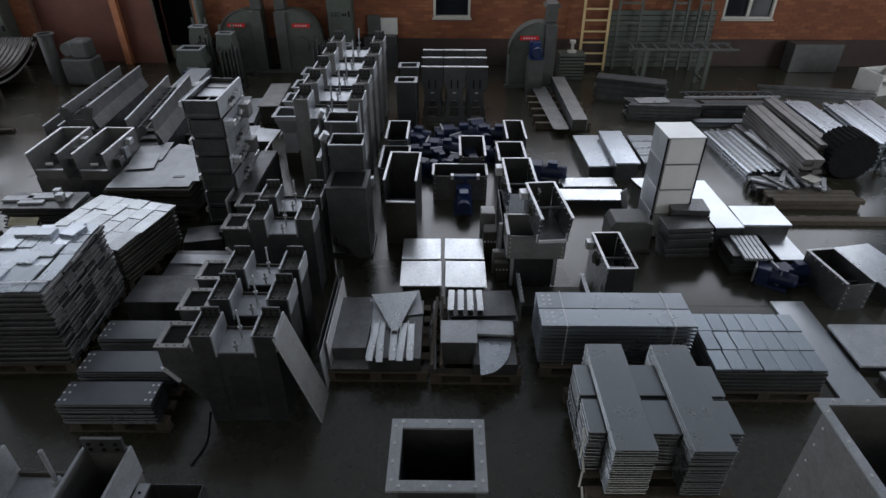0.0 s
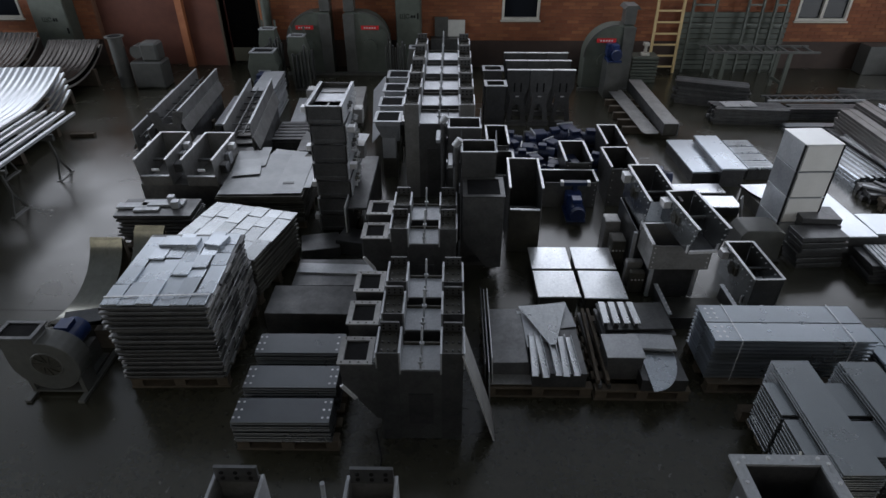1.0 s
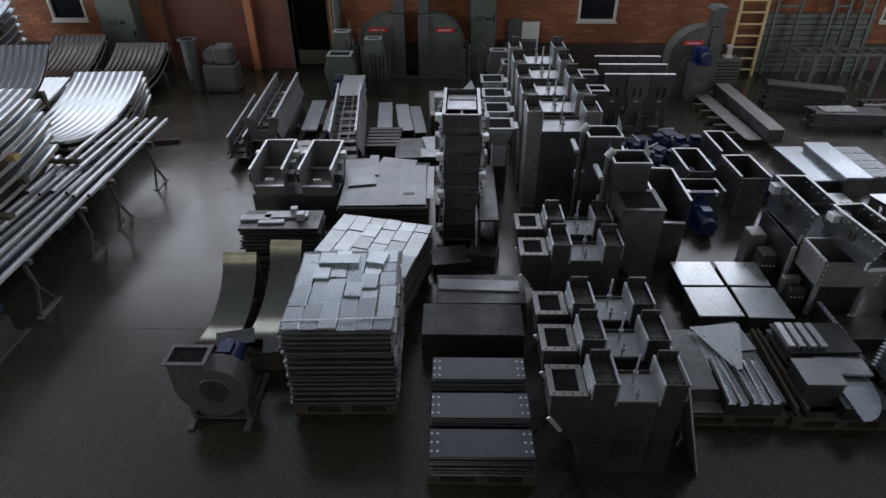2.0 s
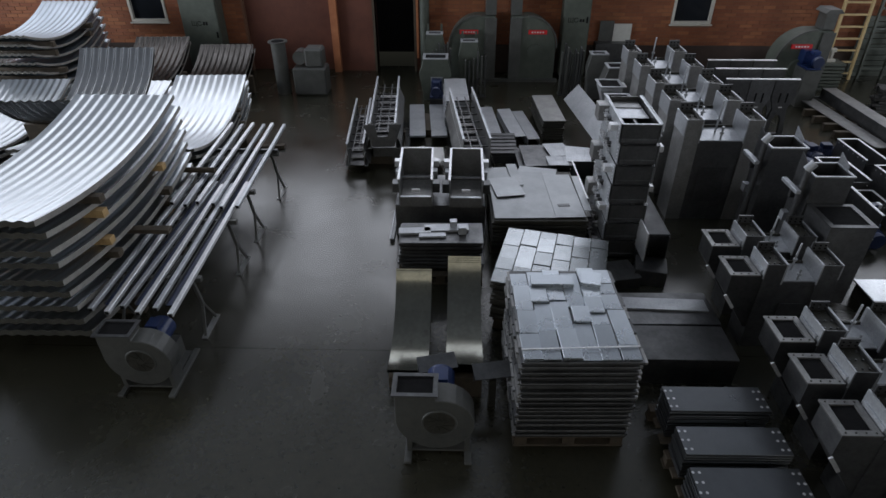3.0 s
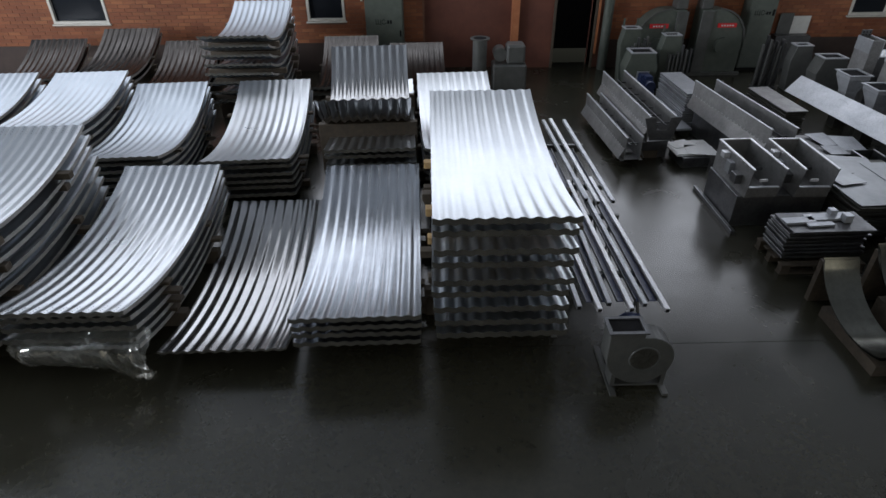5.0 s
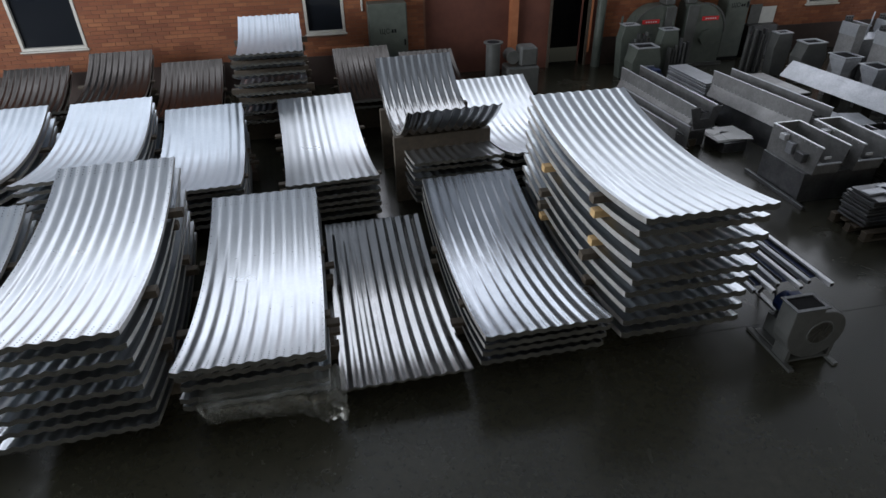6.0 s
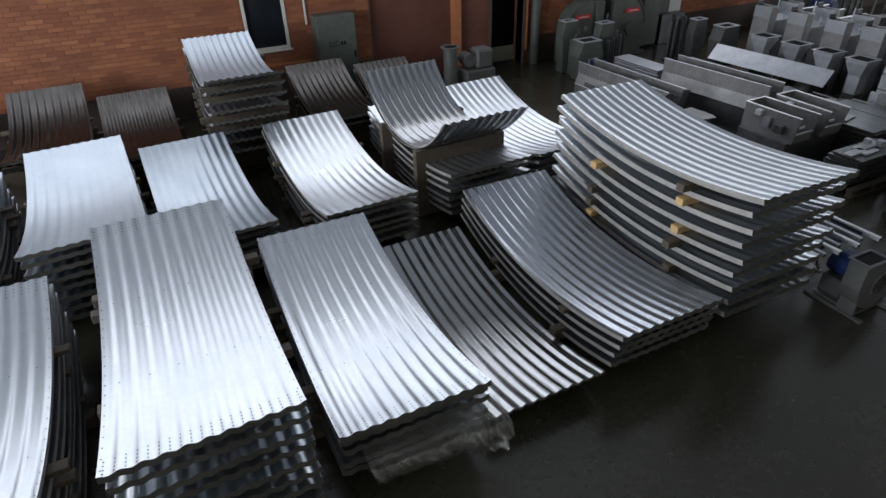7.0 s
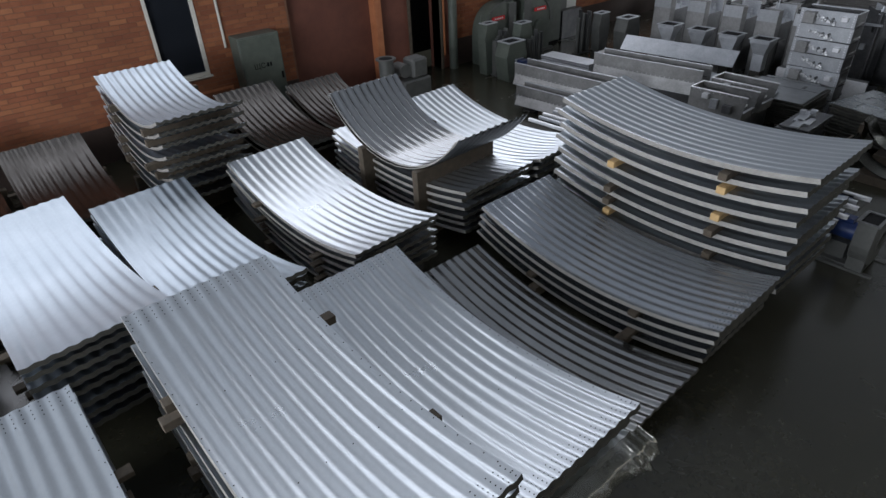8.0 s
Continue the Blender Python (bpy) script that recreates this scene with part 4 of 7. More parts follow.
for e in (-0.165, 0.165):
    part("side_plate", boxes((e - 0.004, e + 0.004, -0.57, 0.57, 0, 0.29)), STEEL, shallow)
    part("rim", boxes((e - 0.012, e + 0.012, -0.57, 0.57, 0.291, 0.298)), EDGE, shallow, "bright cut rim")
part("end_plate", boxes((-0.160, 0.160, 0.562, 0.57, 0, 0.29)), STEEL, shallow)
part("end_plate", boxes((-0.160, 0.160, -0.57, -0.562, 0, 0.29)), STEEL, shallow)
part("bottom_plate", boxes((-0.160, 0.160, -0.56, 0.56, 0, 0.006)), SHADE_DARK_METAL, shallow)

# troughs beside the aisle
skid = thing("skid", "dark steel skid with a pale edge beside the troughs", "steel skid", (-4.49, 8.2, 0), 0)
part("web", boxes((-0.025, 0.025, -0.62, 0.60, 0, 0.05)), STEEL, skid, bevel=0.003)
part("edge", boxes((-0.029, -0.021, -0.62, 0.60, 0.051, 0.056)), ZINC, skid, "pale edge")
TR = "troughs beside the aisle"
trough("grey steel conveyor trough with bright rims", -4.20, 8.18, 0.43, 0.40, 0.88, 0.39, 0.14, 1.5, TR)
trough("grey steel conveyor trough with bright rims", -3.57, 8.17, 0.43, 0.40, 0.88, 0.39, 0.14, -0.5, TR)
single("trough_support", boxes((-0.56, 0.56, -0.42, 0.42, 0, 0.428)), STEEL, "dark steel frame box under two troughs", "support", (-3.89, 8.2, 0), bevel=0.004)
long_trough("long galvanised trough with a flared end plate", -4.87, 10.76, 0.35, 0.38, 2.25, 0.40, 3.5, group="long troughs")
long_trough("low galvanised channel with cross ribs", -5.28, 10.5, 0.12, 0.24, 2.0, 0.36, 4.0, 7, False, group="long troughs")
long_trough("long galvanised trough with cross ribs", -3.53, 9.95, 0.40, 0.37, 2.15, 0.44, 6.0, 7, False, group="long troughs")
single("trough_bearer", boxes((-0.42, 0.42, -0.06, 0.06, 0, 0.118)), OLD_WOOD, "dirty timber bearer under the troughs", "timber", (-5.0, 10.9, 0))
single("trough_bearer", boxes((-0.36, 0.30, -0.06, 0.06, 0, 0.118)), OLD_WOOD, "dirty timber bearer under the troughs", "timber", (-5.0, 9.9, 0))
# Dark blocks carry the troughs and stand for the shaded gap below them.
single("trough_cradle", boxes((-0.22, 0.22, -0.9, 0.9, 0, 0.345)), STEEL, "dark block filling the shaded gap under a long trough", "support", (-4.83, 10.76, 0), 3.5)
single("trough_cradle", boxes((-0.22, 0.22, -0.9, 0.9, 0, 0.395)), STEEL, "dark block filling the shaded gap under a long trough", "support", (-3.50, 9.95, 0), 6.0)
plate_pile("plate_pile", "two grey flat plates on battens", "steel plates", -4.40, 11.4, 0.10, 0.27, 1.5, 2, 0.02, ZINC, 4, group="flat plates")
plate_pile("plate_pile", "two grey flat plates on battens", "steel plates", -4.04, 11.4, 0.10, 0.27, 1.5, 2, 0.02, ZINC, 4, group="flat plates")
plate_pile("plate_pile", "tall pile of long grey plates with dark edges", "steel plates", -3.73, 11.66, 0.0, 0.40, 1.20, 14, 0.0425, ZINC, 3, 0.015, group="flat plates")
single("plate_batten", boxes((-0.3, 0.3, -0.4, 0.4, 0, 0.098)), OLD_WOOD, "dirty timber bed under flat plates", "timber", (-4.22, 11.4, 0))
for x, y, l, w, h, a in ((-3.10, 11.3, 1.7, 0.26, 0.10, 5), (-2.75, 11.3, 1.3, 0.24, 0.14, 8), (-2.5, 11.25, 1.3, 0.2, 0.12, 8)):
    p = thing("folded_channel", "long folded grey steel channel on the floor", "steel channel", (x, y, 0), a, "folded channels")
    part("web", boxes((-w / 2, w / 2, -l / 2, l / 2, h - 0.008, h)), ZINC, p)
    part("flange", boxes((-w / 2, -w / 2 + 0.008, -l / 2, l / 2, 0, h - 0.01)), ZINC, p)
    part("flange", boxes((w / 2 - 0.008, w / 2, -l / 2, l / 2, 0, h - 0.01)), ZINC, p)
# Near-black pile paints the shaded sides under the grey cover.
plate_pile("cover_pile", "steel covers lying in a pile, near-black for shaded sides", "steel plates", -2.10, 11.45, 0.0, 0.36, 1.25, 8, 0.042, SHADE_DARK_METAL, 3, 0.02)
single("cover_plate", boxes((-0.19, 0.19, -0.64, 0.64, 0, 0.02)), CASING, "grey folded cover lying on a dark pile", "steel cover", (-2.10, 11.45, 0.337), 3, bevel=0.004)
plate_pile("cover_pile", "bent steel covers lying in a pile, near-black for shaded sides", "steel plates", -2.35, 9.75, 0.0, 0.75, 0.75, 6, 0.04, STEEL, 3, 0.06)
for x, y, a, w, d in ((-2.15, 9.85, 12, 0.34, 0.42), (-1.85, 9.70, -6, 0.38, 0.5), (-2.2, 9.45, 4, 0.30, 0.28)):
    p = single("bent_plate", boxes((-w / 2, w / 2, -d / 2, d / 2, 0, 0.006)), ZINC, "bent galvanised plate on a pile", "steel plate")
    p.matrix_world = pose(x, y, 0.255 + 0.01 * (a > 0), 3, 2, a)

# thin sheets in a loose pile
# Pile sides painted near-black for shade; the grey offcuts lie on top.
plate_pile("sheet_pile", "loose sheet offcuts in a flat pile, near-black for shaded sides", "steel sheets", -2.72, 7.94, 0.12, 1.10, 1.28, 11, 0.036, SHADE_DARK_METAL, 1, 0.02)
OFFCUT = "grey sheet steel offcut lying flat on a pile"
for k, (x, y, w, d, a) in enumerate(((-2.62, 8.55, 0.50, 0.28, -12), (-3.13, 8.23, 0.34, 0.86, 8), (-2.90, 7.92, 0.72, 1.20, 2), (-2.37, 7.89, 0.35, 1.10, 2), (-2.14, 7.94, 0.09, 0.90, 1), (-2.93, 8.42, 0.13, 0.62, 6), (-3.06, 8.06, 0.36, 0.50, 11))):
    single("sheet_offcut", boxes((-w / 2, w / 2, -d / 2, d / 2, 0, 0.005)), MATT_SHEET, OFFCUT, "steel sheet", (x, y, 0.517 + 0.006 * k), a, "loose offcuts")
single("small_offcut", boxes((-0.07, 0.07, -0.025, 0.025, 0, 0.006)), STEEL, "small dark strip on grey offcuts", "steel strip", (-2.40, 7.62, 0.5405), 4)
pallet(-2.72, 7.92, 1.1, 1.1)

# bars and brackets pile by the aisle
plate_pile("bracket_pile", "dark steel brackets laid in layers beside the aisle", "steel brackets", -3.86, 7.02, 0.13, 0.92, 0.42, 10, 0.04, STEEL, 1, 0.04)
pallet(-3.86, 7.02, 0.95, 0.6)
for x, y, w, d, h in ((-4.15, 6.98, 0.36, 0.12, 0.03), (-3.8, 7.05, 0.5, 0.14, 0.03), (-3.62, 6.98, 0.09, 0.09, 0.09), (-3.72, 7.1, 0.08, 0.08, 0.09), (-3.95, 6.9, 0.3, 0.08, 0.025)):
    single("bracket", boxes((-w / 2, w / 2, -d / 2, d / 2, 0, h)), ZINC, "small galvanised bracket on the pile", "bracket", (x, y, 0.532), 4, "loose brackets", bevel=0.004)


# big patchwork panel stacks
def panel_stack(name, label, x, y, z0, w, d, layers, t, turn, tops, cat="panel stack", side=None, top_mat=PLATE):
    p = thing(name, label, cat, (x, y, z0), turn)
    rng = random.Random(int(abs(x * 100)))
    for k in range(layers):
        a, b = rng.uniform(-0.012, 0.012), rng.uniform(-0.012, 0.012)
        ww, dd = w + rng.uniform(-0.01, 0.01), d + rng.uniform(-0.015, 0.01)
        bm = boxes((-ww / 2 + a, ww / 2 + a, -dd / 2 + b, dd / 2 + b, k * t + t * 0.45, k * t + t * 0.98),
                   (-ww / 2 + a + 0.03, ww / 2 + a - 0.03, -dd / 2 + b + 0.02, dd / 2 + b - 0.02, k * t, k * t + t * 0.45))
        # Darker tray bodies paint the shaded sides below the pale tops.
        part("panel", bm, side or STEEL, p, bevel=0.004)
        n = 0 if side else 7
        for i in range(n):
            v = -dd / 2 + dd * (i + 0.5) / n
            for s in (-1, 1):
                c = s * (ww / 2 + 0.006) + a
                if rng.random() < 0.06:
                    continue
                f, c = dd / n * rng.uniform(0.40, 0.485), c + s * rng.uniform(-0.004, 0.006)
                tab = part("tab", boxes((-0.010, 0.010, -f, f, 0, t * rng.uniform(0.40, 0.52))), rng.choice((STEEL, CASING, CASING)), p)
                tab.matrix_local = pose(c, v + rng.uniform(-0.006, 0.006), k * t + t * 0.42, rng.uniform(-1.2, 1.2), s * rng.uniform(0, 7), rng.uniform(-1.5, 1.5))
    top = layers * t
    for k, (u, v, ww, dd, a, h) in enumerate(tops):
        bm = boxes((-ww / 2, ww / 2, -dd / 2, dd / 2, 0, h))
        ob = part("cover_plate", bm, top_mat, p, bevel=0.003)
        ob.matrix_local = pose(u, v, top + 0.001 + 0.0015 * (k % 5), rng.uniform(-1.3, 1.3), rng.uniform(-1.3, 1.3), a)
    return p


tops = []
rng = random.Random(11)
for i, u in enumerate((-0.365, -0.219, -0.073, 0.073, 0.219, 0.365)):
    v = -0.56
    while v < 0.5:
        l = rng.uniform(0.13, 0.46)
        l = min(l, 0.57 - v)
        tops.append((u + rng.uniform(-0.012, 0.012), v + l / 2, 0.142, l - 0.006, rng.uniform(-1.2, 1.2), rng.choice((0.006, 0.012, 0.018, 0.026))))
        v += l
tops += [(-0.09, 0.37, 0.36, 0.14, -2, 0.052), (0.25, 0.40, 0.17, 0.19, -14, 0.045)]
panel_stack("panel_stack", "tall stack of galvanised trays topped with loose plates", -2.765, 5.10, 0.13, 0.88, 1.14, 16, 0.0525, 1.5, tops)
pallet(-2.765, 5.10, 0.9, 1.1, 1.5)
tops = []
for i, u in enumerate((-0.45, -0.27, -0.09, 0.09, 0.27, 0.45)):
    v = -0.5
    while v < 0.42:
        l = min(rng.uniform(0.2, 0.5), 0.52 - v)
        tops.append((u, v + l / 2, 0.175, l - 0.005, rng.uniform(-0.5, 0.5), rng.choice((0.010, 0.016))))
        v += l
# Low stack in near-black, painting the dark void under its top plates.
panel_stack("panel_stack", "low stack of trays, near-black for shade, topped with loose plates", -2.71, 6.34, 0.13, 1.06, 0.98, 9, 0.0525, -14, tops, side=SHADE_DARK_METAL, top_mat=GREY_PLATE)
pallet(-2.71, 6.34, 1.0, 0.95, -14)
bm = bmesh.new()
beam(bm, (-0.44, -0.46, 1.0), (0.44, -0.43, 1.0), 0.012, 0.006)
single("strap", bm, EDGE, "thin pale packing strap over the stack", "strap", (-2.765, 5.10, 0.0), 1.5)

# punched plate stacks on a pallet
for y, z, n in ((3.97, 0.13, 10), (4.31, 0.13, 11), (4.69, 0.13, 12)):
    p = plate_pile("punched_plates", "stack of dark steel plates with bolt holes at both ends", "steel plates", -1.61, y, z, 0.78, 0.255, n, 0.026, DARK_PLATE, 0.5, 0.006, group="punched plate stacks")
    for s in (-1, 1):
        for i in range(2):
            for j in range(3):
                c, v = s * (0.33 + 0.045 * i), -0.08 + 0.08 * j
                bm = bmesh.new()
                rod(bm, (c, v, n * 0.026 - 0.001), (c, v, n * 0.026 + 0.002), 0.011, 8)
                part("hole", bm, EDGE, p)
pallet(-1.60, 4.40, 0.85, 1.05)
for x, y, w, d, z, h, a in ((-1.64, 5.50, 0.98, 0.46, 0.0, 0.30, 0), (-1.54, 6.12, 0.94, 0.50, 0.0, 0.20, 1), (-1.88, 6.85, 0.46, 0.36, 0.0, 0.14, 12), (-1.48, 6.90, 0.34, 0.30, 0.0, 0.2, -14), (-1.56, 6.16, 0.86, 0.18, 0.201, 0.02, -2)):
    if h > 0.05:
        p = thing("folded_cover", "dark folded steel cover lying on the floor", "steel cover", (x, y, z), a, "folded covers")
        part("top", boxes((-w / 2, w / 2, -d / 2, d / 2, h - 0.01, h)), STEEL, p, bevel=0.003)
        part("skirt", boxes((-w / 2, w / 2, -d / 2, -d / 2 + 0.01, 0, h - 0.011)), STEEL, p)
        part("skirt", boxes((-w / 2, w / 2, d / 2 - 0.01, d / 2, 0, h - 0.011)), STEEL, p)
        part("end", each((-w / 2, -w / 2 + 0.01, -d / 2 + 0.011, d / 2 - 0.011, 0, h - 0.011), (w / 2 - 0.01, w / 2, -d / 2 + 0.011, d / 2 - 0.011, 0, h - 0.011)), STEEL, p)
    else:
        single("flat_plate", boxes((-w / 2, w / 2, -d / 2, d / 2, 0, h)), ZINC, "galvanised plate lying on a folded cover", "steel plate", (x, y, z), a)

# white sheet on a dark box between the long troughs
plate_pile("white_sheets", "sheets painted white for reflected light on a dark steel box between troughs", "steel sheets", -4.22, 9.80, 0.16, 0.62, 0.50, 3, 0.010, PALE_LIT, 4, 0.02)
for x, y, w, d, z, a in ((-4.12, 9.68, 0.42, 0.34, 0.192, -9), (-4.34, 9.92, 0.34, 0.26, 0.192, 16)):
    single("white_offcut", boxes((-w / 2, w / 2, -d / 2, d / 2, 0, 0.005)), PALE_LIT, "bright bent sheet offcut lying on white sheets", "steel sheet", (x, y, z), a, "bright offcuts")
single("sheet_box", boxes((-0.21, 0.21, -0.24, 0.24, 0, 0.158)), STEEL, "dark flat steel box under white sheets", "steel box", (-4.25, 9.72, 0), 4, bevel=0.004)
# narrow strips standing beside the casings by the wall
for x, y, n, top in ((-4.05, 13.35, 8, 0.98), (-3.35, 13.0, 6, 0.90), (-1.45, 13.15, 9, 1.02)):
    p = thing("strip_rack", "narrow grey steel strips standing upright by the wall", "steel strips", (x, y, 0), 0, "upright strips")
    rng = random.Random(int(abs(x * 100)))
    part("foot", boxes((-0.22, 0.22, -0.10, 0.10, 0, 0.03)), STEEL, p)
    for k in range(n):
        u = -0.2 + 0.4 * k / (n - 1)
        part("strip", boxes((u - 0.014, u + 0.014, -0.06 + rng.uniform(-0.03, 0.03), 0.04, 0.031, top - rng.uniform(0, 0.22))), (GREY_PAINT, STEEL)[k % 2], p)

# flat bars laid side by side beside the long trough
single("bar_bed", boxes((-0.24, 0.24, -0.42, 0.42, 0, 0.118)), STEEL, "dark steel block under flat bars", "support", (-3.02, 10.33, 0), 2)
for k in range(6):
    single("flat_bar", boxes((-0.28, 0.28, -0.05, 0.05, 0, 0.045)), STEEL, "dark flat bar in a row beside the trough", "steel bar", (-3.02 + 0.012 * (k % 2), 9.98 + 0.14 * k, 0.12), 2, "flat bars in a row", bevel=0.004)

# ---- boxes with bright rims, motors, plates ----
def motor(x, y, z, turn=0.0, s=1.0, mat=BLUE_PAINT, label="blue electric gear motor standing on the floor", group="motors"):
    p = thing("gear_motor", label, "motor", (x, y, z), turn, group)
    bm = bmesh.new()
    rod(bm, (0, -0.16 * s, 0.13 * s), (0, 0.10 * s, 0.13 * s), 0.085 * s, 20)
    body = part("body", bm, mat, p)
    for k in range(9):
        bm = bmesh.new()
        v = -0.13 * s + 0.026 * s * k
        rod(bm, (0, v, 0.13 * s), (0, v + 0.008 * s, 0.13 * s), 0.097 * s, 20)
        part("fin", bm, mat, body)
    bm = bmesh.new()
    rod(bm, (0, -0.20 * s, 0.13 * s), (0, -0.16 * s, 0.13 * s), 0.082 * s, 20, 0.09 * s)
    part("fan_cover", bm, NAVY_PAINT, body)
    part("terminal_box", boxes((-0.055 * s, 0.055 * s, -0.08 * s, 0.04 * s, 0.215 * s, 0.27 * s)), mat, body, bevel=0.006)
    gearbox = part("gearbox", boxes((-0.09 * s, 0.09 * s, 0.10 * s, 0.27 * s, 0.03 * s, 0.24 * s)), mat, p, bevel=0.012)
    part("foot", boxes((-0.11 * s, 0.11 * s, -0.12 * s, 0.24 * s, 0, 0.03 * s)), mat, p, bevel=0.004)
    part("flange", boxes((-0.11 * s, 0.11 * s, 0.272 * s, 0.292 * s, 0.03 * s, 0.25 * s)), ZINC, gearbox, "pale machined flange")
    return p


def open_box(label, x, y, z, w, d, h, turn=0.0, group="open boxes", mat=STEEL, front=True):
    p = thing("open_box", label, "steel box", (x, y, z), turn, group)
    t = 0.008
    part("side", each((-w / 2, -w / 2 + t, -d / 2, d / 2, 0, h)), mat, p)
    part("side", each((w / 2 - t, w / 2, -d / 2, d / 2, 0, h)), mat, p)
    part("back", boxes((-w / 2 + t, w / 2 - t, d / 2 - t, d / 2, 0, h)), mat, p)
    if front:
        part("front", boxes((-w / 2 + t, w / 2 - t, -d / 2, -d / 2 + t, 0, h * 0.95)), mat, p)
    part("bottom", boxes((-w / 2 + t, w / 2 - t, -d / 2 + t, d / 2 - t, 0.002, 0.008)), mat, p)
    for s in (-1, 1):
        c = s * (w / 2 - t / 2)
        part("rim", each((c - 0.016, c + 0.016, -d / 2, d / 2, h, h + 0.006)), EDGE, p, "bright cut rim")
    part("rim", each((-w / 2 + 0.014, w / 2 - 0.014, d / 2 - 0.024, d / 2 + 0.004, h, h + 0.006)), EDGE, p, "bright cut rim")
    bm = bmesh.new()
    rod(bm, (-w / 2 + t, -d * 0.2, h * 0.6), (w / 2 - t, -d * 0.2, h * 0.6), 0.018, 10)
    part("cross_shaft", bm, mat, p)
    bm = bmesh.new()
    for i in range(6):
        v = -d / 2 + d * (i + 0.5) / 6
        for s in (-1, 1):
            rod(bm, (s * (w / 2 - 0.001), v, h * 0.92), (s * (w / 2 + 0.004), v, h * 0.92), 0.009, 6)
    part("rivets", bm, EDGE, p)
    bm = bmesh.new()
    for s in (-1, 1):
        for i in range(7):
            v = -d / 2 + d * (i + 0.5) / 7
            rod(bm, (s * (w / 2 - t / 2), v, h + 0.005), (s * (w / 2 - t / 2), v, h + 0.013), 0.008, 6)
        if front:
            for i in range(5):
                z = h * (0.1 + 0.19 * i)
                rod(bm, (s * (w / 2 - 0.03), -d / 2 - 0.005, z), (s * (w / 2 - 0.03), -d / 2 + 0.001, z), 0.008, 6)
    part("bolts", bm, EDGE, p)
    return p


RIM = "dark steel box with bright cut rims"
# Near-black front plate paints the shaded open front below the lip.
trough(RIM + ", standing on the floor", 0.62, 7.27, 0.0, 0.38, 0.82, 0.88, 0.60, -2, "open boxes", STEEL, False, 0.0, SHADE_DARK_METAL)
open_box(RIM + ", upright", 0.41, 9.15, 0.0, 0.32, 0.71, 0.60, 0)
open_box(RIM + ", half hidden", 0.42, 8.39, 0.0, 0.40, 0.74, 0.50, 0)
open_box(RIM + " holding motors", 1.54, 8.79, 0.0, 0.37, 0.72, 0.5, 0)
open_box(RIM + ", shallow and wide", 1.35, 8.18, 0.0, 0.76, 0.36, 0.4, 0)
open_box(RIM + ", beside the motors", 2.08, 8.37, 0.0, 0.38, 0.66, 0.60, 1)
open_box(RIM + ", open in front", 2.25, 9.55, 0.0, 0.30, 0.77, 0.45, 0, front=False)
# raised boxes, one on the other
for x, y, w, d, h, label in ((1.99, 6.78, 0.36, 0.80, 0.60, "dark riveted steel box carrying a trough"), (2.14, 6.16, 0.44, 0.34, 0.43, "dark steel box carrying a wide trough")):
    p = thing("base_box", label, "steel box", (x, y, 0), 0, "base boxes")
    bm = bmesh.new()
    tube(bm, -w / 2, w / 2, -d / 2, d / 2, 0, h, 0.01)
    part("wall", bm, STEEL, p)
    for s in (-1, 1):
        part("bolted_flange", boxes((s * (w / 2 + 0.02) - 0.018, s * (w / 2 + 0.02) + 0.018, -d / 2 - 0.03, -d / 2 + 0.01, 0.02, h)), ZINC, p, "pale bolted flange")
    part("side_unit", boxes((-w / 2 - 0.20, -w / 2 - 0.04, -d * 0.3, -d * 0.05, 0.0, h * 0.62)), SHADE_DARK_METAL, p, bevel=0.01)
    part("side_unit", boxes((-w / 2 - 0.22, -w / 2 - 0.04, d * 0.1, d * 0.35, 0.0, h * 0.74)), CASING, p, bevel=0.01)
    bm = bmesh.new()
    for k in range(4):
        rod(bm, (-w / 2 - 0.06 - 0.04 * k, -d * 0.31, h * 0.4), (-w / 2 - 0.06 - 0.04 * k, -d * 0.3, h * 0.4), 0.012, 6)
    part("bolts", bm, EDGE, p)


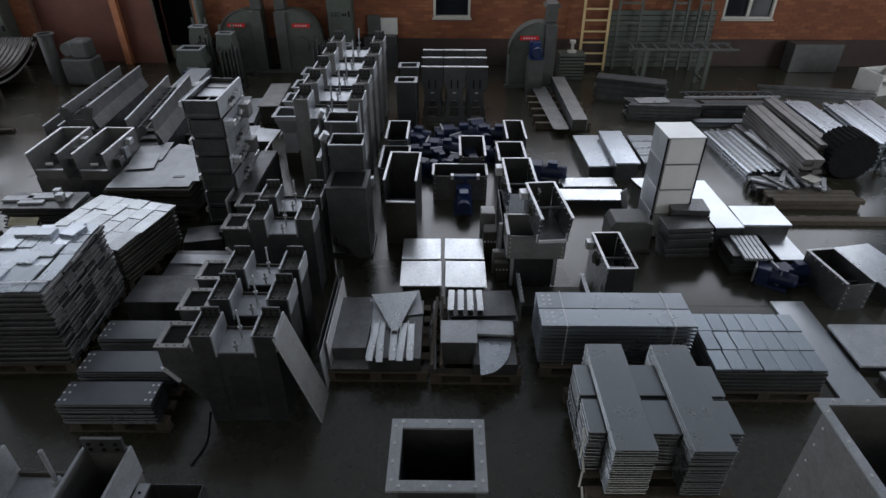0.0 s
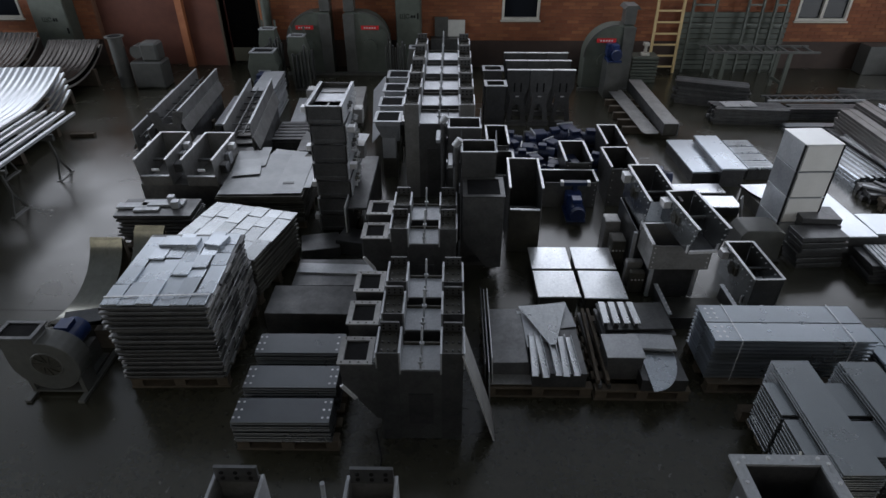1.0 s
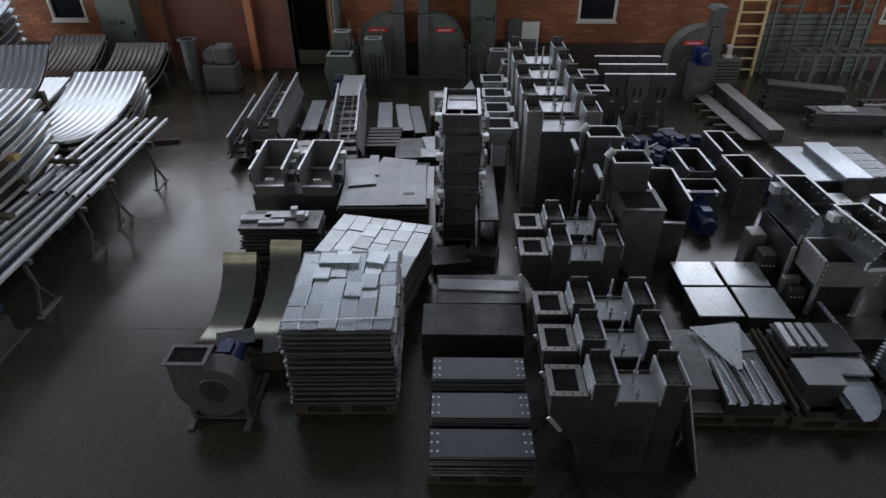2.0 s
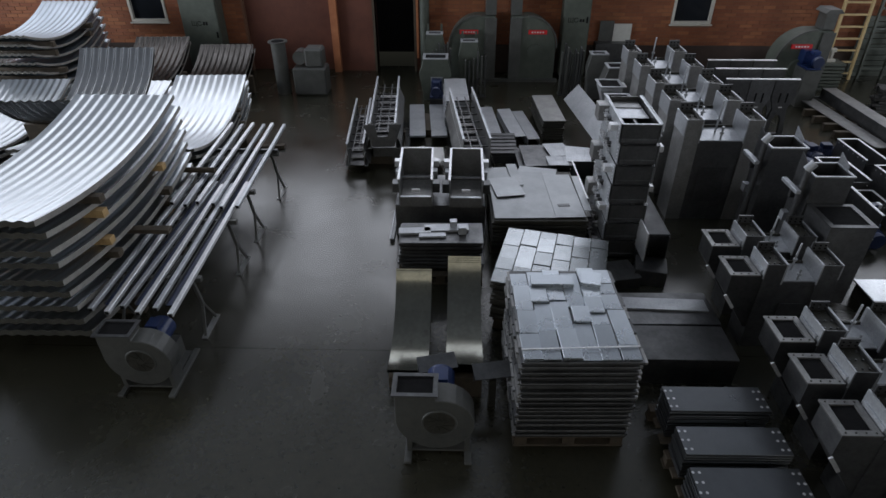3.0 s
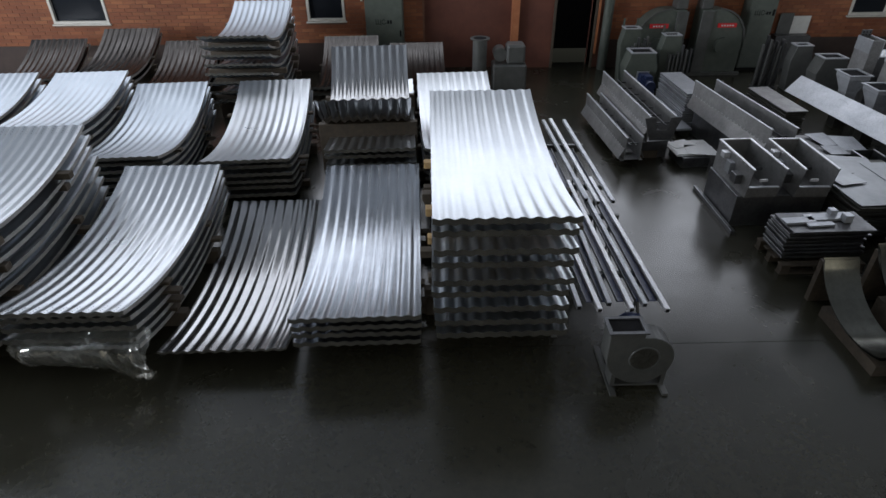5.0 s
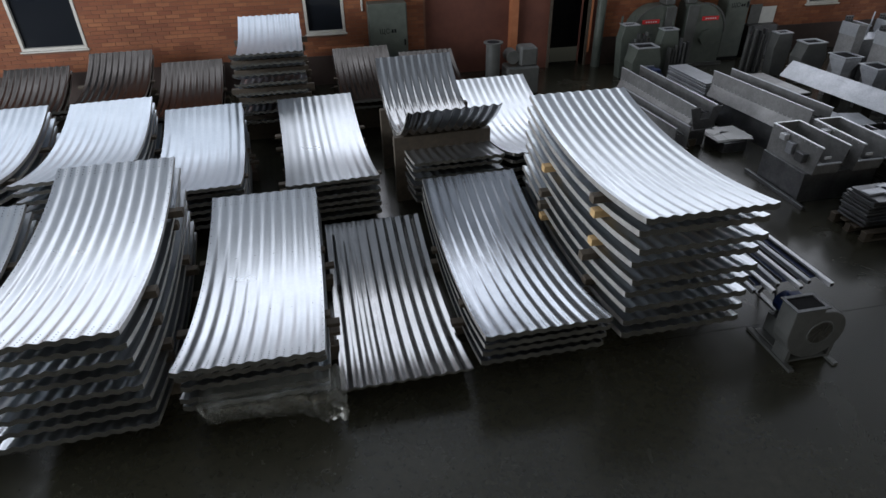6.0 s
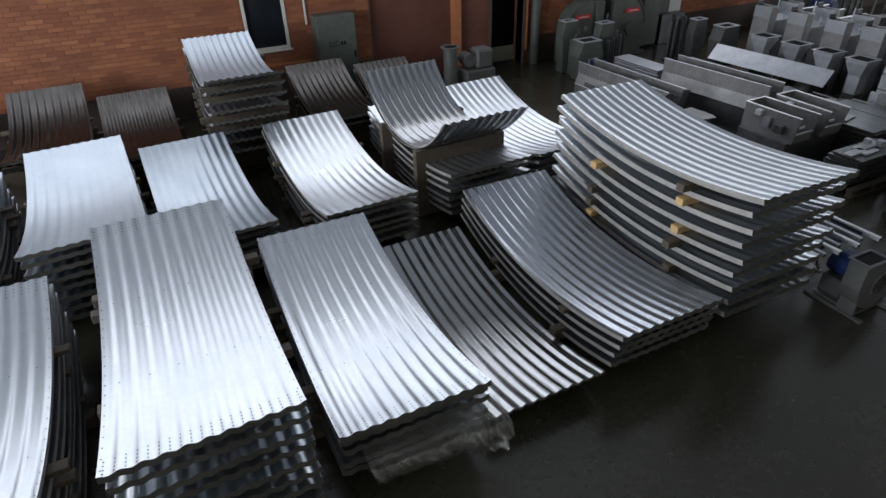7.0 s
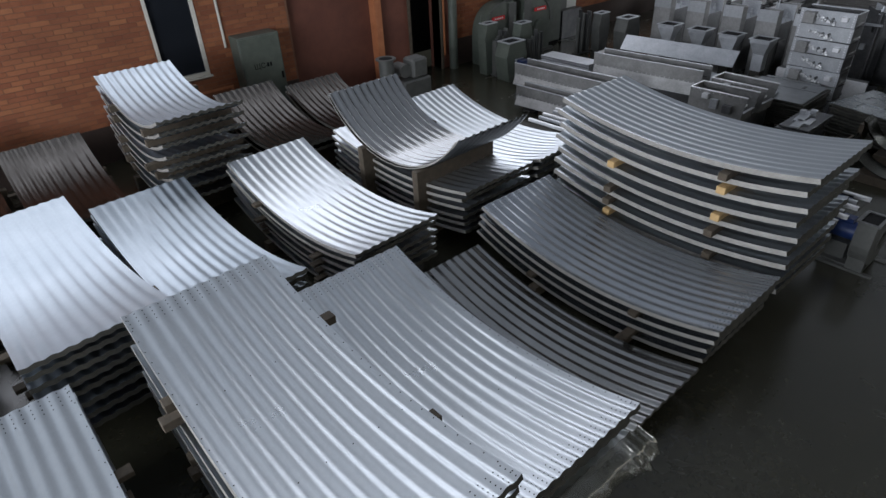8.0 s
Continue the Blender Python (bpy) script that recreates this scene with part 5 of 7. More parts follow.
def head_box(label, x, y, z, w, d, h, turn=0.0, chute=True, bearing=-1, closed=False):
    """A box with shiny sides, open towards the aisle, with a bent chute plate, a cross shaft and its bearing."""
    p = thing("head_box", label, "steel box", (x, y, z), turn, "boxes with shiny sides")
    t = 0.008
    for s in (-1, 1):
        e = s * w / 2
        bm = bmesh.new()
        for v in prism(bm, [(e - t / 2, 0.0), (e + t / 2, 0.0), (e + t / 2, h), (e - t / 2, h)], -d / 2, d / 2):
            if not closed and v.co.y < 0 and v.co.z < h / 2:
                v.co.y += 0.10
        side = part("side_plate", bm, GREY_PLATE, p, "shiny galvanised side")
        part("rim", boxes((e - 0.014, e + 0.014, -d / 2, d / 2, h, h + 0.006)), EDGE, side, "bright cut rim")
        bm = bmesh.new()
        for i in range(7):
            v = -d / 2 + d * (i + 0.5) / 7
            rod(bm, (e - 0.016 * s, v, h * 0.88), (e + 0.012 * s, v, h * 0.88), 0.008, 6)
        for i in range(4):
            rod(bm, (e - 0.016 * s, -d / 2 + 0.12 - 0.1 * i / 4, h * (0.1 + 0.2 * i)), (e + 0.012 * s, -d / 2 + 0.12 - 0.1 * i / 4, h * (0.1 + 0.2 * i)), 0.008, 6)
        part("bolts", bm, EDGE, side)
        part("front_flange", boxes((e - 0.013, e + 0.013, -d / 2 + 0.10, -d / 2 + 0.125, 0.0, h * 0.25)), EDGE, side)
    part("back_plate", boxes((-w / 2 + t, w / 2 - t, d / 2 - t, d / 2, 0, h)), STEEL, p)
    part("back_rim", boxes((-w / 2 + 0.015, w / 2 - 0.015, d / 2 - 0.02, d / 2 + 0.004, h, h + 0.006)), EDGE, p, "bright cut rim")
    part("bottom_plate", boxes((-w / 2 + t, w / 2 - t, -d / 2 + 0.11, d / 2 - t, 0.0, 0.007)), STEEL, p)
    part("front_lip", boxes((-w / 2 + t, w / 2 - t, -d / 2 + 0.085, -d / 2 + 0.11, 0.0, 0.03)), EDGE, p)
    if closed:
        part("front_plate", boxes((-w / 2 + t, w / 2 - t, -d / 2 + 0.004, -d / 2 + 0.012, 0.0, h)), STEEL, p)
        part("front_rim", boxes((-w / 2 + 0.015, w / 2 - 0.015, -d / 2 - 0.008, -d / 2 + 0.016, h, h + 0.006)), EDGE, p, "bright cut rim")
    if chute:
        bm = bmesh.new()
        prism(bm, [(-w / 2 + 0.012, 0.0), (w / 2 - 0.012, 0.0), (w / 2 - 0.012, 0.006), (-w / 2 + 0.012, 0.006)], -0.13, 0.13)
        bmesh.ops.transform(bm, matrix=pose(0, -d * 0.18, h * 0.30, 28), verts=bm.verts)
        part("chute_plate", bm, WHITE_ZINC, p, "bright bent chute plate")
    bm = bmesh.new()
    rod(bm, (-w / 2 - 0.05, d * 0.08, h * 0.6), (w / 2 + 0.05, d * 0.08, h * 0.6), 0.017, 10)
    part("cross_shaft", bm, STEEL, p, smooth=True)
    bm = bmesh.new()
    e = bearing * w / 2
    rod(bm, (e + bearing * 0.008, d * 0.08, h * 0.6), (e + bearing * 0.045, d * 0.08, h * 0.6), 0.055, 14)
    box(bm, min(e + bearing * 0.006, e + bearing * 0.022), max(e + bearing * 0.006, e + bearing * 0.022), d * 0.08 - 0.08, d * 0.08 + 0.08, h * 0.6 - 0.05, h * 0.6 + 0.05)
    part("bearing", bm, SHADE_DARK_METAL, p)
    part("lug", boxes((e + bearing * 0.05 - 0.04, e + bearing * 0.05 + 0.04, d * 0.28, d * 0.42, h * 0.66, h * 0.9)), EDGE, p, "white-edged lug", bevel=0.003)
    return p


head_box("galvanised steel box open in front, raised on a riveted box", 2.02, 6.77, 0.602, 0.33, 0.90, 0.42, 1)
open_box("wide dark steel trough with riveted front", 2.14, 6.12, 0.432, 0.63, 0.44, 0.31, 0, mat=CASING)
head_box("galvanised steel box open in front, lying across a wide trough", 2.24, 6.04, 0.752, 0.31, 0.80, 0.34, 5.5, chute=False)
head_box("galvanised steel box with a bright chute, low beside the beams", 3.06, 6.14, 0.0, 0.31, 0.74, 0.40, 2, closed=True)
p = thing("floor_tray", "low open steel tray with pale bolted flanges on the floor", "steel tray", (2.33, 5.70, 0), 0)
for s in (-1, 1):
    side = part("side_plate", boxes((s * 0.36 - 0.004, s * 0.36 + 0.004, -0.26, 0.26, 0, 0.19)), STEEL, p)
    part("flange", boxes((s * 0.36 - 0.022, s * 0.36 + 0.022, -0.26, 0.26, 0.191, 0.199)), ZINC, side, "pale bolted flange")
    bm = bmesh.new()
    for i in range(7):
        rod(bm, (s * 0.36 + 0.01, -0.23 + 0.075 * i, 0.1985), (s * 0.36 + 0.01, -0.23 + 0.075 * i, 0.21), 0.009, 6)
    part("bolts", bm, EDGE, side)
part("front_plate", boxes((-0.355, 0.355, -0.26, -0.252, 0, 0.15)), STEEL, p)
part("bottom_plate", boxes((-0.355, 0.355, -0.251, 0.26, 0, 0.008)), SHADE_DARK_METAL, p)
open_box(RIM + ", by the loose sheets", 5.50, 5.92, 0.0, 0.33, 0.66, 0.36, 8, mat=STEEL)
bm = bmesh.new()
rod(bm, (2.74, 5.62, 0.029), (2.88, 5.62, 0.029), 0.028, 12)
single("shaft_end", bm, STEEL, "steel shaft lying between boxes", "shaft")
bm = bmesh.new()
rod(bm, (3.06, 5.68, 0.046), (3.06, 5.735, 0.046), 0.045, 16)
single("round_disc", bm, EDGE, "pale round shaft end on the box", "shaft")
for x, y, z, a, s, m in ((1.40, 7.72, 0, 0, 1.15, BLUE_PAINT), (0.82, 9.35, 0, 90, 1.0, NAVY_PAINT), (1.08, 9.1, 0, 20, 0.9, NAVY_PAINT), (1.15, 9.5, 0, 80, 1.1, NAVY_PAINT), (0.95, 8.75, 0, 60, 1.0, NAVY_PAINT),
                       (1.56, 8.85, 0.012, 10, 1.15, NAVY_PAINT), (1.95, 9.25, 0, 70, 1.0, NAVY_PAINT), (2.72, 8.62, 0, 80, 1.2, NAVY_PAINT), (1.22, 8.80, 0, -20, 1.0, NAVY_PAINT), (4.95, 6.02, 0, 60, 0.9, NAVY_PAINT), (5.18, 6.12, 0, 100, 0.95, NAVY_PAINT), (1.05, 9.85, 0, 0, 1.0, NAVY_PAINT), (0.66, 9.95, 0, 80, 1.2, NAVY_PAINT), (0.72, 9.62, 0, 30, 1.1, NAVY_PAINT), (1.42, 10.05, 0, 100, 1.25, NAVY_PAINT), (1.75, 9.98, 0, 15, 1.3, NAVY_PAINT), (2.02, 10.05, 0, 85, 1.2, NAVY_PAINT), (1.50, 9.55, 0, 40, 1.1, NAVY_PAINT)):
    motor(x, y, z, a, s, m, label="%s electric gear motor among steel boxes" % ("bright blue" if m is BLUE_PAINT else "dark blue"))
p = thing("plate_stand", "small stand with a pale top bar behind the motor", "stand", (1.42, 7.98, 0))
part("top_bar", boxes((-0.16, 0.16, -0.04, 0.04, 0.36, 0.41)), NAVY_PAINT, p, bevel=0.005)
part("end_cap", boxes((-0.20, -0.161, -0.04, 0.04, 0.355, 0.415)), EDGE, p)
part("end_cap", boxes((0.161, 0.20, -0.04, 0.04, 0.355, 0.415)), EDGE, p)
part("leg", boxes((-0.03, 0.03, -0.03, 0.03, 0, 0.36)), NAVY_PAINT, p)

# four pale plates
for x, y, w, d, a in ((0.875, 6.455, 0.455, 0.445, 0.4), (1.380, 6.460, 0.470, 0.445, -0.5), (0.885, 5.955, 0.462, 0.480, 0.8), (1.385, 5.950, 0.460, 0.500, -0.4)):
    p = thing("insulated_panel", "pale galvanised square panel, one of four side by side", "panel", (x, y, 0), a, "four square panels")
    # Dark recessed block paints the shaded gap under the thin panel.
    part("core", boxes((-w / 2 + 0.03, w / 2 - 0.03, -d / 2 + 0.03, d / 2 - 0.03, 0.0, 0.172)), SHADE_DARK_METAL, p)
    part("face", boxes((-w / 2, w / 2, -d / 2, d / 2, 0.173, 0.192)), WHITE_ZINC, p, bevel=0.005)

# two pallets of loose parts
pallet(0.52, 4.98, 0.98, 1.0)
pallet(1.45, 4.98, 0.85, 1.05)
p = thing("dark_hood", "dark folded steel hood on a pallet", "steel hood", (0.27, 4.98, 0.123))
bm = bmesh.new()
prism(bm, [(-0.18, 0.0), (-0.18, 0.17), (0.16, 0.18), (0.18, 0.15), (0.18, 0.0)], -0.36, 0.40)
part("hood", bm, STEEL, p, bevel=0.004)
part("lip", boxes((-0.18, 0.19, -0.48, -0.361, 0.02, 0.028)), CASING, p)
bm = bmesh.new()
vs = prism(bm, [(-0.24, 0.0), (0.24, 0.0), (0.24, 0.006), (-0.24, 0.006)], -0.30, 0.24)
for v in vs:
    v.co.x *= 0.12 if v.co.y < 0 else 1.0
ob = single("gusset_plate", bm, WHITE_ZINC, "pale triangular gusset plate on a pallet", "steel plate")
ob.matrix_world = pose(0.66, 5.14, 0.335, 4, -2, 4)
for x, y, w, d, a, z in ((0.70, 5.26, 0.44, 0.36, 9, 0.30), (0.55, 5.1, 0.3, 0.5, 3, 0.29)):
    ob = single("sheet_scrap", boxes((-w / 2, w / 2, -d / 2, d / 2, 0, 0.006)), ZINC, "pale galvanised sheet scrap on a pallet", "sheet scrap")
    ob.matrix_world = pose(x, y, z, 3, -2, a)
single("scrap_bed", boxes((-0.24, 0.24, -0.42, 0.42, 0, 0.165)), STEEL, "dark pile of folded steel under scrap", "steel pile", (0.70, 4.92, 0.123))
for k, (x, l, a) in enumerate(((0.49, 0.52, -3), (0.56, 0.55, 2), (0.68, 0.5, 1), (0.76, 0.52, -2), (0.84, 0.5, 1))):
    p = thing("folded_strip", "bright folded galvanised strip on a pallet", "steel strip", (x, 4.72, 0.29), a, "folded strips")
    part("web", boxes((-0.032, 0.032, -l / 2, l / 2, 0, 0.005)), WHITE_ZINC, p)
    part("flange", boxes((-0.032, -0.028, -l / 2, l / 2, 0.006, 0.045)), EDGE if k == 1 else WHITE_ZINC, p)
    part("flange", boxes((0.028, 0.032, -l / 2, l / 2, 0.006, 0.035)), ZINC, p)
for k, (x, a) in enumerate(((1.06, 1), (1.06, -2), (1.13, 2), (1.13, 0))):
    single("flat_bar", boxes((-0.014, 0.014, -0.5, 0.5, 0, 0.05)), (STEEL, OLD_WOOD)[k % 2], "dark bar lying lengthwise on a pallet", "bar", (x, 4.98, 0.124 + 0.06 * (k % 2)), a, "lengthwise bars")
for k in range(4):
    p = thing("hat_profile", "pale galvanised hat profile on the pile", "steel profile", (1.22 + 0.095 * k, 5.22, 0.36), -2 + k, "hat profiles")
    part("crown", boxes((-0.03, 0.03, -0.16, 0.16, 0.035, 0.04)), WHITE_ZINC, p)
    part("web", boxes((-0.03, -0.025, -0.16, 0.16, 0, 0.034), (0.025, 0.03, -0.16, 0.16, 0, 0.034)), ZINC, p)
plate_pile("flat_bars", "dark flat bars stacked across a pallet", "steel bars", 1.52, 5.22, 0.124, 0.66, 0.40, 6, 0.036, STEEL, 2, 0.03)
plate_pile("flat_bars", "grey flat bars stacked on a pallet", "steel bars", 1.62, 4.92, 0.124, 0.42, 0.2, 5, 0.04, ZINC, -3, 0.03)
p = thing("small_box", "grey steel box with a flat lid on a pallet", "steel box", (1.29, 4.75, 0.124))
part("body", boxes((-0.16, 0.16, -0.15, 0.14, 0, 0.265)), STEEL, p, bevel=0.004)
part("lid", boxes((-0.17, 0.17, -0.16, 0.15, 0.267, 0.28)), ZINC, p, bevel=0.003)
bm = bmesh.new()
prism(bm, [(0.0, 0.0)] + [(0.31 * math.cos(radians(6 * i)), -0.48 * math.sin(radians(6 * i))) for i in range(16)], 0.0, 0.008)
bmesh.ops.transform(bm, matrix=Matrix(((1, 0, 0, 0), (0, 0, 1, 0), (0, 1, 0, 0), (0, 0, 0, 1))), verts=bm.verts)
single("quarter_blank", bm, PLATE, "quarter-round grey steel blank on a pallet", "steel blank", (1.48, 4.80, 0.262))
single("blank_bed", boxes((-0.2, 0.2, -0.2, 0.12, 0, 0.134)), STEEL, "dark steel block under a round blank", "steel block", (1.62, 4.66, 0.124))

# long punched beams strapped together
p = thing("beam_bundle", "strapped bundle of wide galvanised channels with bolt holes", "beam bundle", (2.73, 4.86, 0.123))
for k in range(11):
    for v in (-0.125, 0.125):
        z = k * 0.043
        part("channel", boxes((-0.70, 0.70, v - 0.118, v + 0.118, z + 0.030, z + 0.038), (-0.70, 0.70, v - 0.118, v - 0.112, z + 0.018, z + 0.029), (-0.70, 0.70, v + 0.112, v + 0.118, z + 0.018, z + 0.029), (-0.66, 0.66, v - 0.08, v + 0.08, z - 0.004, z + 0.029)), PLATE, p)
top = 11 * 0.043
for u in (-0.64, -0.58):
    for v in (-0.19, -0.125, -0.06, 0.06, 0.125, 0.19):
        bm = bmesh.new()
        rod(bm, (u, v, top - 0.006), (u, v, top - 0.002), 0.014, 8)
        part("hole", bm, EDGE, p)
for u in (-0.47, 0.50):
    part("strap", boxes((u - 0.004, u + 0.004, -0.256, 0.256, top + 0.001, top + 0.003), (u - 0.004, u + 0.004, -0.258, -0.255, 0, top)), EDGE, p, "pale packing strap")
pallet(2.73, 4.86, 1.35, 0.6)

# crossed plate stacks
for x in (2.508, 3.052):
    plate_pile("plate_stack", "tall stack of narrow grey steel plates on a pallet", "steel plates", x, 3.78, 0.13, 0.305, 1.08, 20, 0.026, GREY_PLATE, 0.3, 0.004, group="crossed plate stacks")
for y, d, z in ((3.60, 0.32, 0.59), (3.965, 0.33, 0.59)):
    n = 12
    for x, w in ((2.78, 0.225), (2.283, 0.125), (3.283, 0.14)):
        plate_pile("plate_stack", "stack of narrow grey steel plates between taller stacks", "steel plates", x, y, 0.13, w, d, n, (z - 0.13) / n, GREY_PLATE, 0, 0.006, group="crossed plate stacks")
pallet(2.78, 3.78, 1.1, 1.1)
bm = bmesh.new()
for k in range(6):
    beam(bm, (2.16 + 0.03 * (k % 2), 3.15 + 0.05 * k, 0.02 + 0.1 * k), (2.18, 3.2 + 0.05 * k, 0.12 + 0.1 * k), 0.014, 0.008)
single("torn_wrap", bm, CARD, "torn pale wrapping hanging at the stack's corner", "wrapping")

# tray panel stack
p = thing("tray_stack", "stack of grey trays laid in two rows on a pallet", "tray stack", (4.02, 4.67, 0.123))
for k in range(5):
    part("layer", boxes((-0.49, 0.49, -0.38, 0.38, k * 0.046, k * 0.046 + 0.036)), STEEL, p, bevel=0.003)
for i in range(7):
    for j, v in enumerate((-0.255, 0.0, 0.255)):
        u = -0.42 + 0.14 * i + 0.012 * (j - 1)
        tray = part("tray", boxes((-0.066, 0.066, -0.122, 0.122, 0, 0.03)), SATIN, p, bevel=0.004)
        tray.matrix_local = pose(u + rng.uniform(-0.004, 0.004), v + rng.uniform(-0.005, 0.005), 0.232, rng.uniform(-0.8, 0.8), rng.uniform(-1.2, 1.2), rng.uniform(-0.8, 0.8))
pallet(4.02, 4.67, 1.0, 0.8)

# square duct, tall duct
for name, label, x, y, w, d, h in (("square_duct", "tall square steel duct with a bolted flange", 1.14, 2.23, 0.42, 0.37, 1.92), ("wide_duct", "wide riveted steel duct, open at the top", 3.62, 2.5, 0.76, 0.80, 1.55)):
    p = thing(name, label, "duct", (x, y, 0))
    bm = bmesh.new()
    shell(bm, -w / 2 + 0.045, w / 2 - 0.045, -d / 2 + 0.045, d / 2 - 0.045, 0, h)
    part("wall", bm, CASING if name == "wide_duct" else STEEL, p)
    bm = bmesh.new()
    ring(bm, -w / 2, w / 2, -d / 2, d / 2, h + 0.001, h + 0.014, 0.05)
    flange = part("flange", bm, ZINC, p, "pale bolted flange")
    # Black plane halfway down paints the dark inside of the duct.
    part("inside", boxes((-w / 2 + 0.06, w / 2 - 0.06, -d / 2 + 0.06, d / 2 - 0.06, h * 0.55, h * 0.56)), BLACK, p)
    bm = bmesh.new()
    for i in range(4):
        for s in (-1, 1):
            c = (i + 0.5) / 4 - 0.5
            rod(bm, (c * w, s * (d / 2 - 0.02), h + 0.013), (c * w, s * (d / 2 - 0.02), h + 0.022), 0.008, 6)
            rod(bm, (s * (w / 2 - 0.02), c * d, h + 0.013), (s * (w / 2 - 0.02), c * d, h + 0.022), 0.008, 6)
    part("bolts", bm, EDGE, flange)
    bm = bmesh.new()
    for i in range(9):
        z = h * (0.2 + 0.09 * i)
        rod(bm, (-w / 2 + 0.04, -d / 2 + 0.1, z), (-w / 2 + 0.046, -d / 2 + 0.1, z), 0.008, 6)
        rod(bm, (-w / 2 + 0.04, d / 2 - 0.1, z), (-w / 2 + 0.046, d / 2 - 0.1, z), 0.008, 6)
    part("rivets", bm, EDGE, p)

# pale cabinet of stacked boxes
for k in range(4):
    z = 0.0 + k * 0.342
    p = thing("sheet_box", "pale galvanised box in a leaning stack of four", "sheet box", (3.97, 7.30, z), 3.0, "stack of pale boxes")
    part("body", boxes((-0.22, 0.22, -0.24, 0.24, 0, 0.332)), ZINC, p, bevel=0.004)
    # Fronts toned paler than the bodies for the light that falls on them.
    part("front", boxes((-0.20, 0.205, -0.25, -0.2405, 0.012, 0.325)), PALE_LIT, p)
    part("corner_seal", each((-0.232, -0.2205, -0.25, -0.22, 0, 0.332), (0.2205, 0.232, -0.25, -0.22, 0, 0.332)), BLACK, p)
    if k == 3:
        part("lid", boxes((-0.225, 0.225, -0.245, 0.245, 0.333, 0.341)), PALE_LIT, p)

# low pale sheets and dark blocks
def slab(name, label, x, y, z, w, d, h, mat, turn=0.0, bed=None, group=""):
    p = single(name, boxes((-w / 2, w / 2, -d / 2, d / 2, 0, h)), mat, label, "steel sheets", (x, y, z), turn, group, bevel=min(0.004, h * 0.2))
    if z > 0.02:
        single("sheet_bed", boxes((-w / 2 + 0.02, w / 2 - 0.02, -d / 2 + 0.02, d / 2 - 0.02, 0, z - 0.001)), bed or STEEL, "dark stacked steel under pale sheets", "steel pile", (x, y, 0), turn, group)
    return p


slab("pale_sheet", "pale blue-grey sheet on a low stack", 3.52, 9.35, 0.16, 0.44, 1.2, 0.03, PLATE, 2, group="pale sheets")
slab("pale_sheet", "pale blue-grey sheet on a low stack", 3.87, 9.25, 0.27, 0.37, 1.25, 0.03, PLATE, 0, group="pale sheets")
for k in range(4):
    board = slab("pale_board", "white ribbed board in a row", 4.40, 9.8 - 0.27 * k, 0.17, 0.42, 0.25, 0.03, PLATE, 0, group="ribbed boards")
    for v in (-0.09, -0.03, 0.03, 0.09):
        part("rib", boxes((-0.19, 0.19, v - 0.012, v + 0.012, 0.0305, 0.040)), WHITE_ZINC, board, bevel=0.003)
slab("pale_sheet", "white galvanised sheet on dark boxes", 3.20, 7.92, 0.13, 0.92, 0.32, 0.02, WHITE_ZINC, 0, group="pale sheets")
slab("pale_sheet", "white galvanised sheet on dark boxes", 3.25, 8.40, 0.08, 0.80, 0.28, 0.02, WHITE_ZINC, 2, group="pale sheets")
slab("pale_sheet", "bright white sheet lying flat", 4.60, 7.36, 0.32, 0.36, 1.26, 0.02, GALV, 2, group="pale sheets")
slab("pale_sheet", "bright white sheet with a raised edge", 5.10, 7.02, 0.32, 0.60, 0.48, 0.03, GALV, 0, group="pale sheets")
slab("pale_sheet", "bright white sheet lying low", 5.22, 6.58, 0.17, 0.32, 0.62, 0.02, GALV, 1, group="pale sheets")
slab("pale_sheet", "pale sheet lying on the floor", 4.91, 5.0, 0.0, 0.36, 1.4, 0.03, GALV, 0, group="floor sheets right")
slab("pale_sheet", "grey sheet lying on the floor", 5.45, 4.95, 0.06, 0.70, 0.6, 0.03, ZINC, 0, group="floor sheets right")
slab("pale_sheet", "grey sheet lying on the floor", 5.6, 4.35, 0.06, 0.72, 0.5, 0.03, ZINC, 3, group="floor sheets right")
slab("pale_sheet", "white sheet leaning over a pile", 6.1, 6.1, 0.2, 0.5, 0.9, 0.02, WHITE_ZINC, 12, group="floor sheets right")
p = thing("dark_cover", "smooth dark folded steel cover standing on the floor", "steel cover", (3.40, 6.84, 0), 2, "dark covers")
bm = bmesh.new()
prism(bm, [(-0.25, 0.0), (-0.25, 0.36), (-0.20, 0.44), (0.18, 0.44), (0.26, 0.40), (0.27, 0.0)], -0.16, 0.17)
part("hood", bm, GREY_PAINT, p, bevel=0.008)
part("lip", boxes((-0.27, 0.29, -0.185, -0.161, 0.01, 0.035)), STEEL, p, bevel=0.003)
for x, y, w, d, h, a in ((4.20, 7.02, 0.46, 0.32, 0.50, -3), (4.10, 6.72, 0.56, 0.30, 0.42, 4), (4.75, 6.45, 0.45, 0.40, 0.24, 0)):
    p = thing("dark_cover", "dark folded steel cover with loose edges", "steel cover", (x, y, 0), a, "dark covers")
    n = 6
    for k in range(n):
        e = 0.012 * (k % 3)
        part("sheet", boxes((-w / 2 - e, w / 2 - e, -d / 2 + e, d / 2 + e, h * k / n, h * (k + 0.85) / n)), STEEL, p, bevel=0.004)
for k in range(6):
    single("short_profile", boxes((-0.02, 0.02, -0.25, 0.25, 0, 0.03)), ZINC, "short steel profile lying in a bundle", "steel profile", (4.62 + 0.055 * k, 6.42, 0.242), -2, "short profiles")
p = thing("quarter_plate", "pale quarter-round sheet with a dark curved seal on a low bed", "steel sheet", (4.12, 8.00, 0), 4)
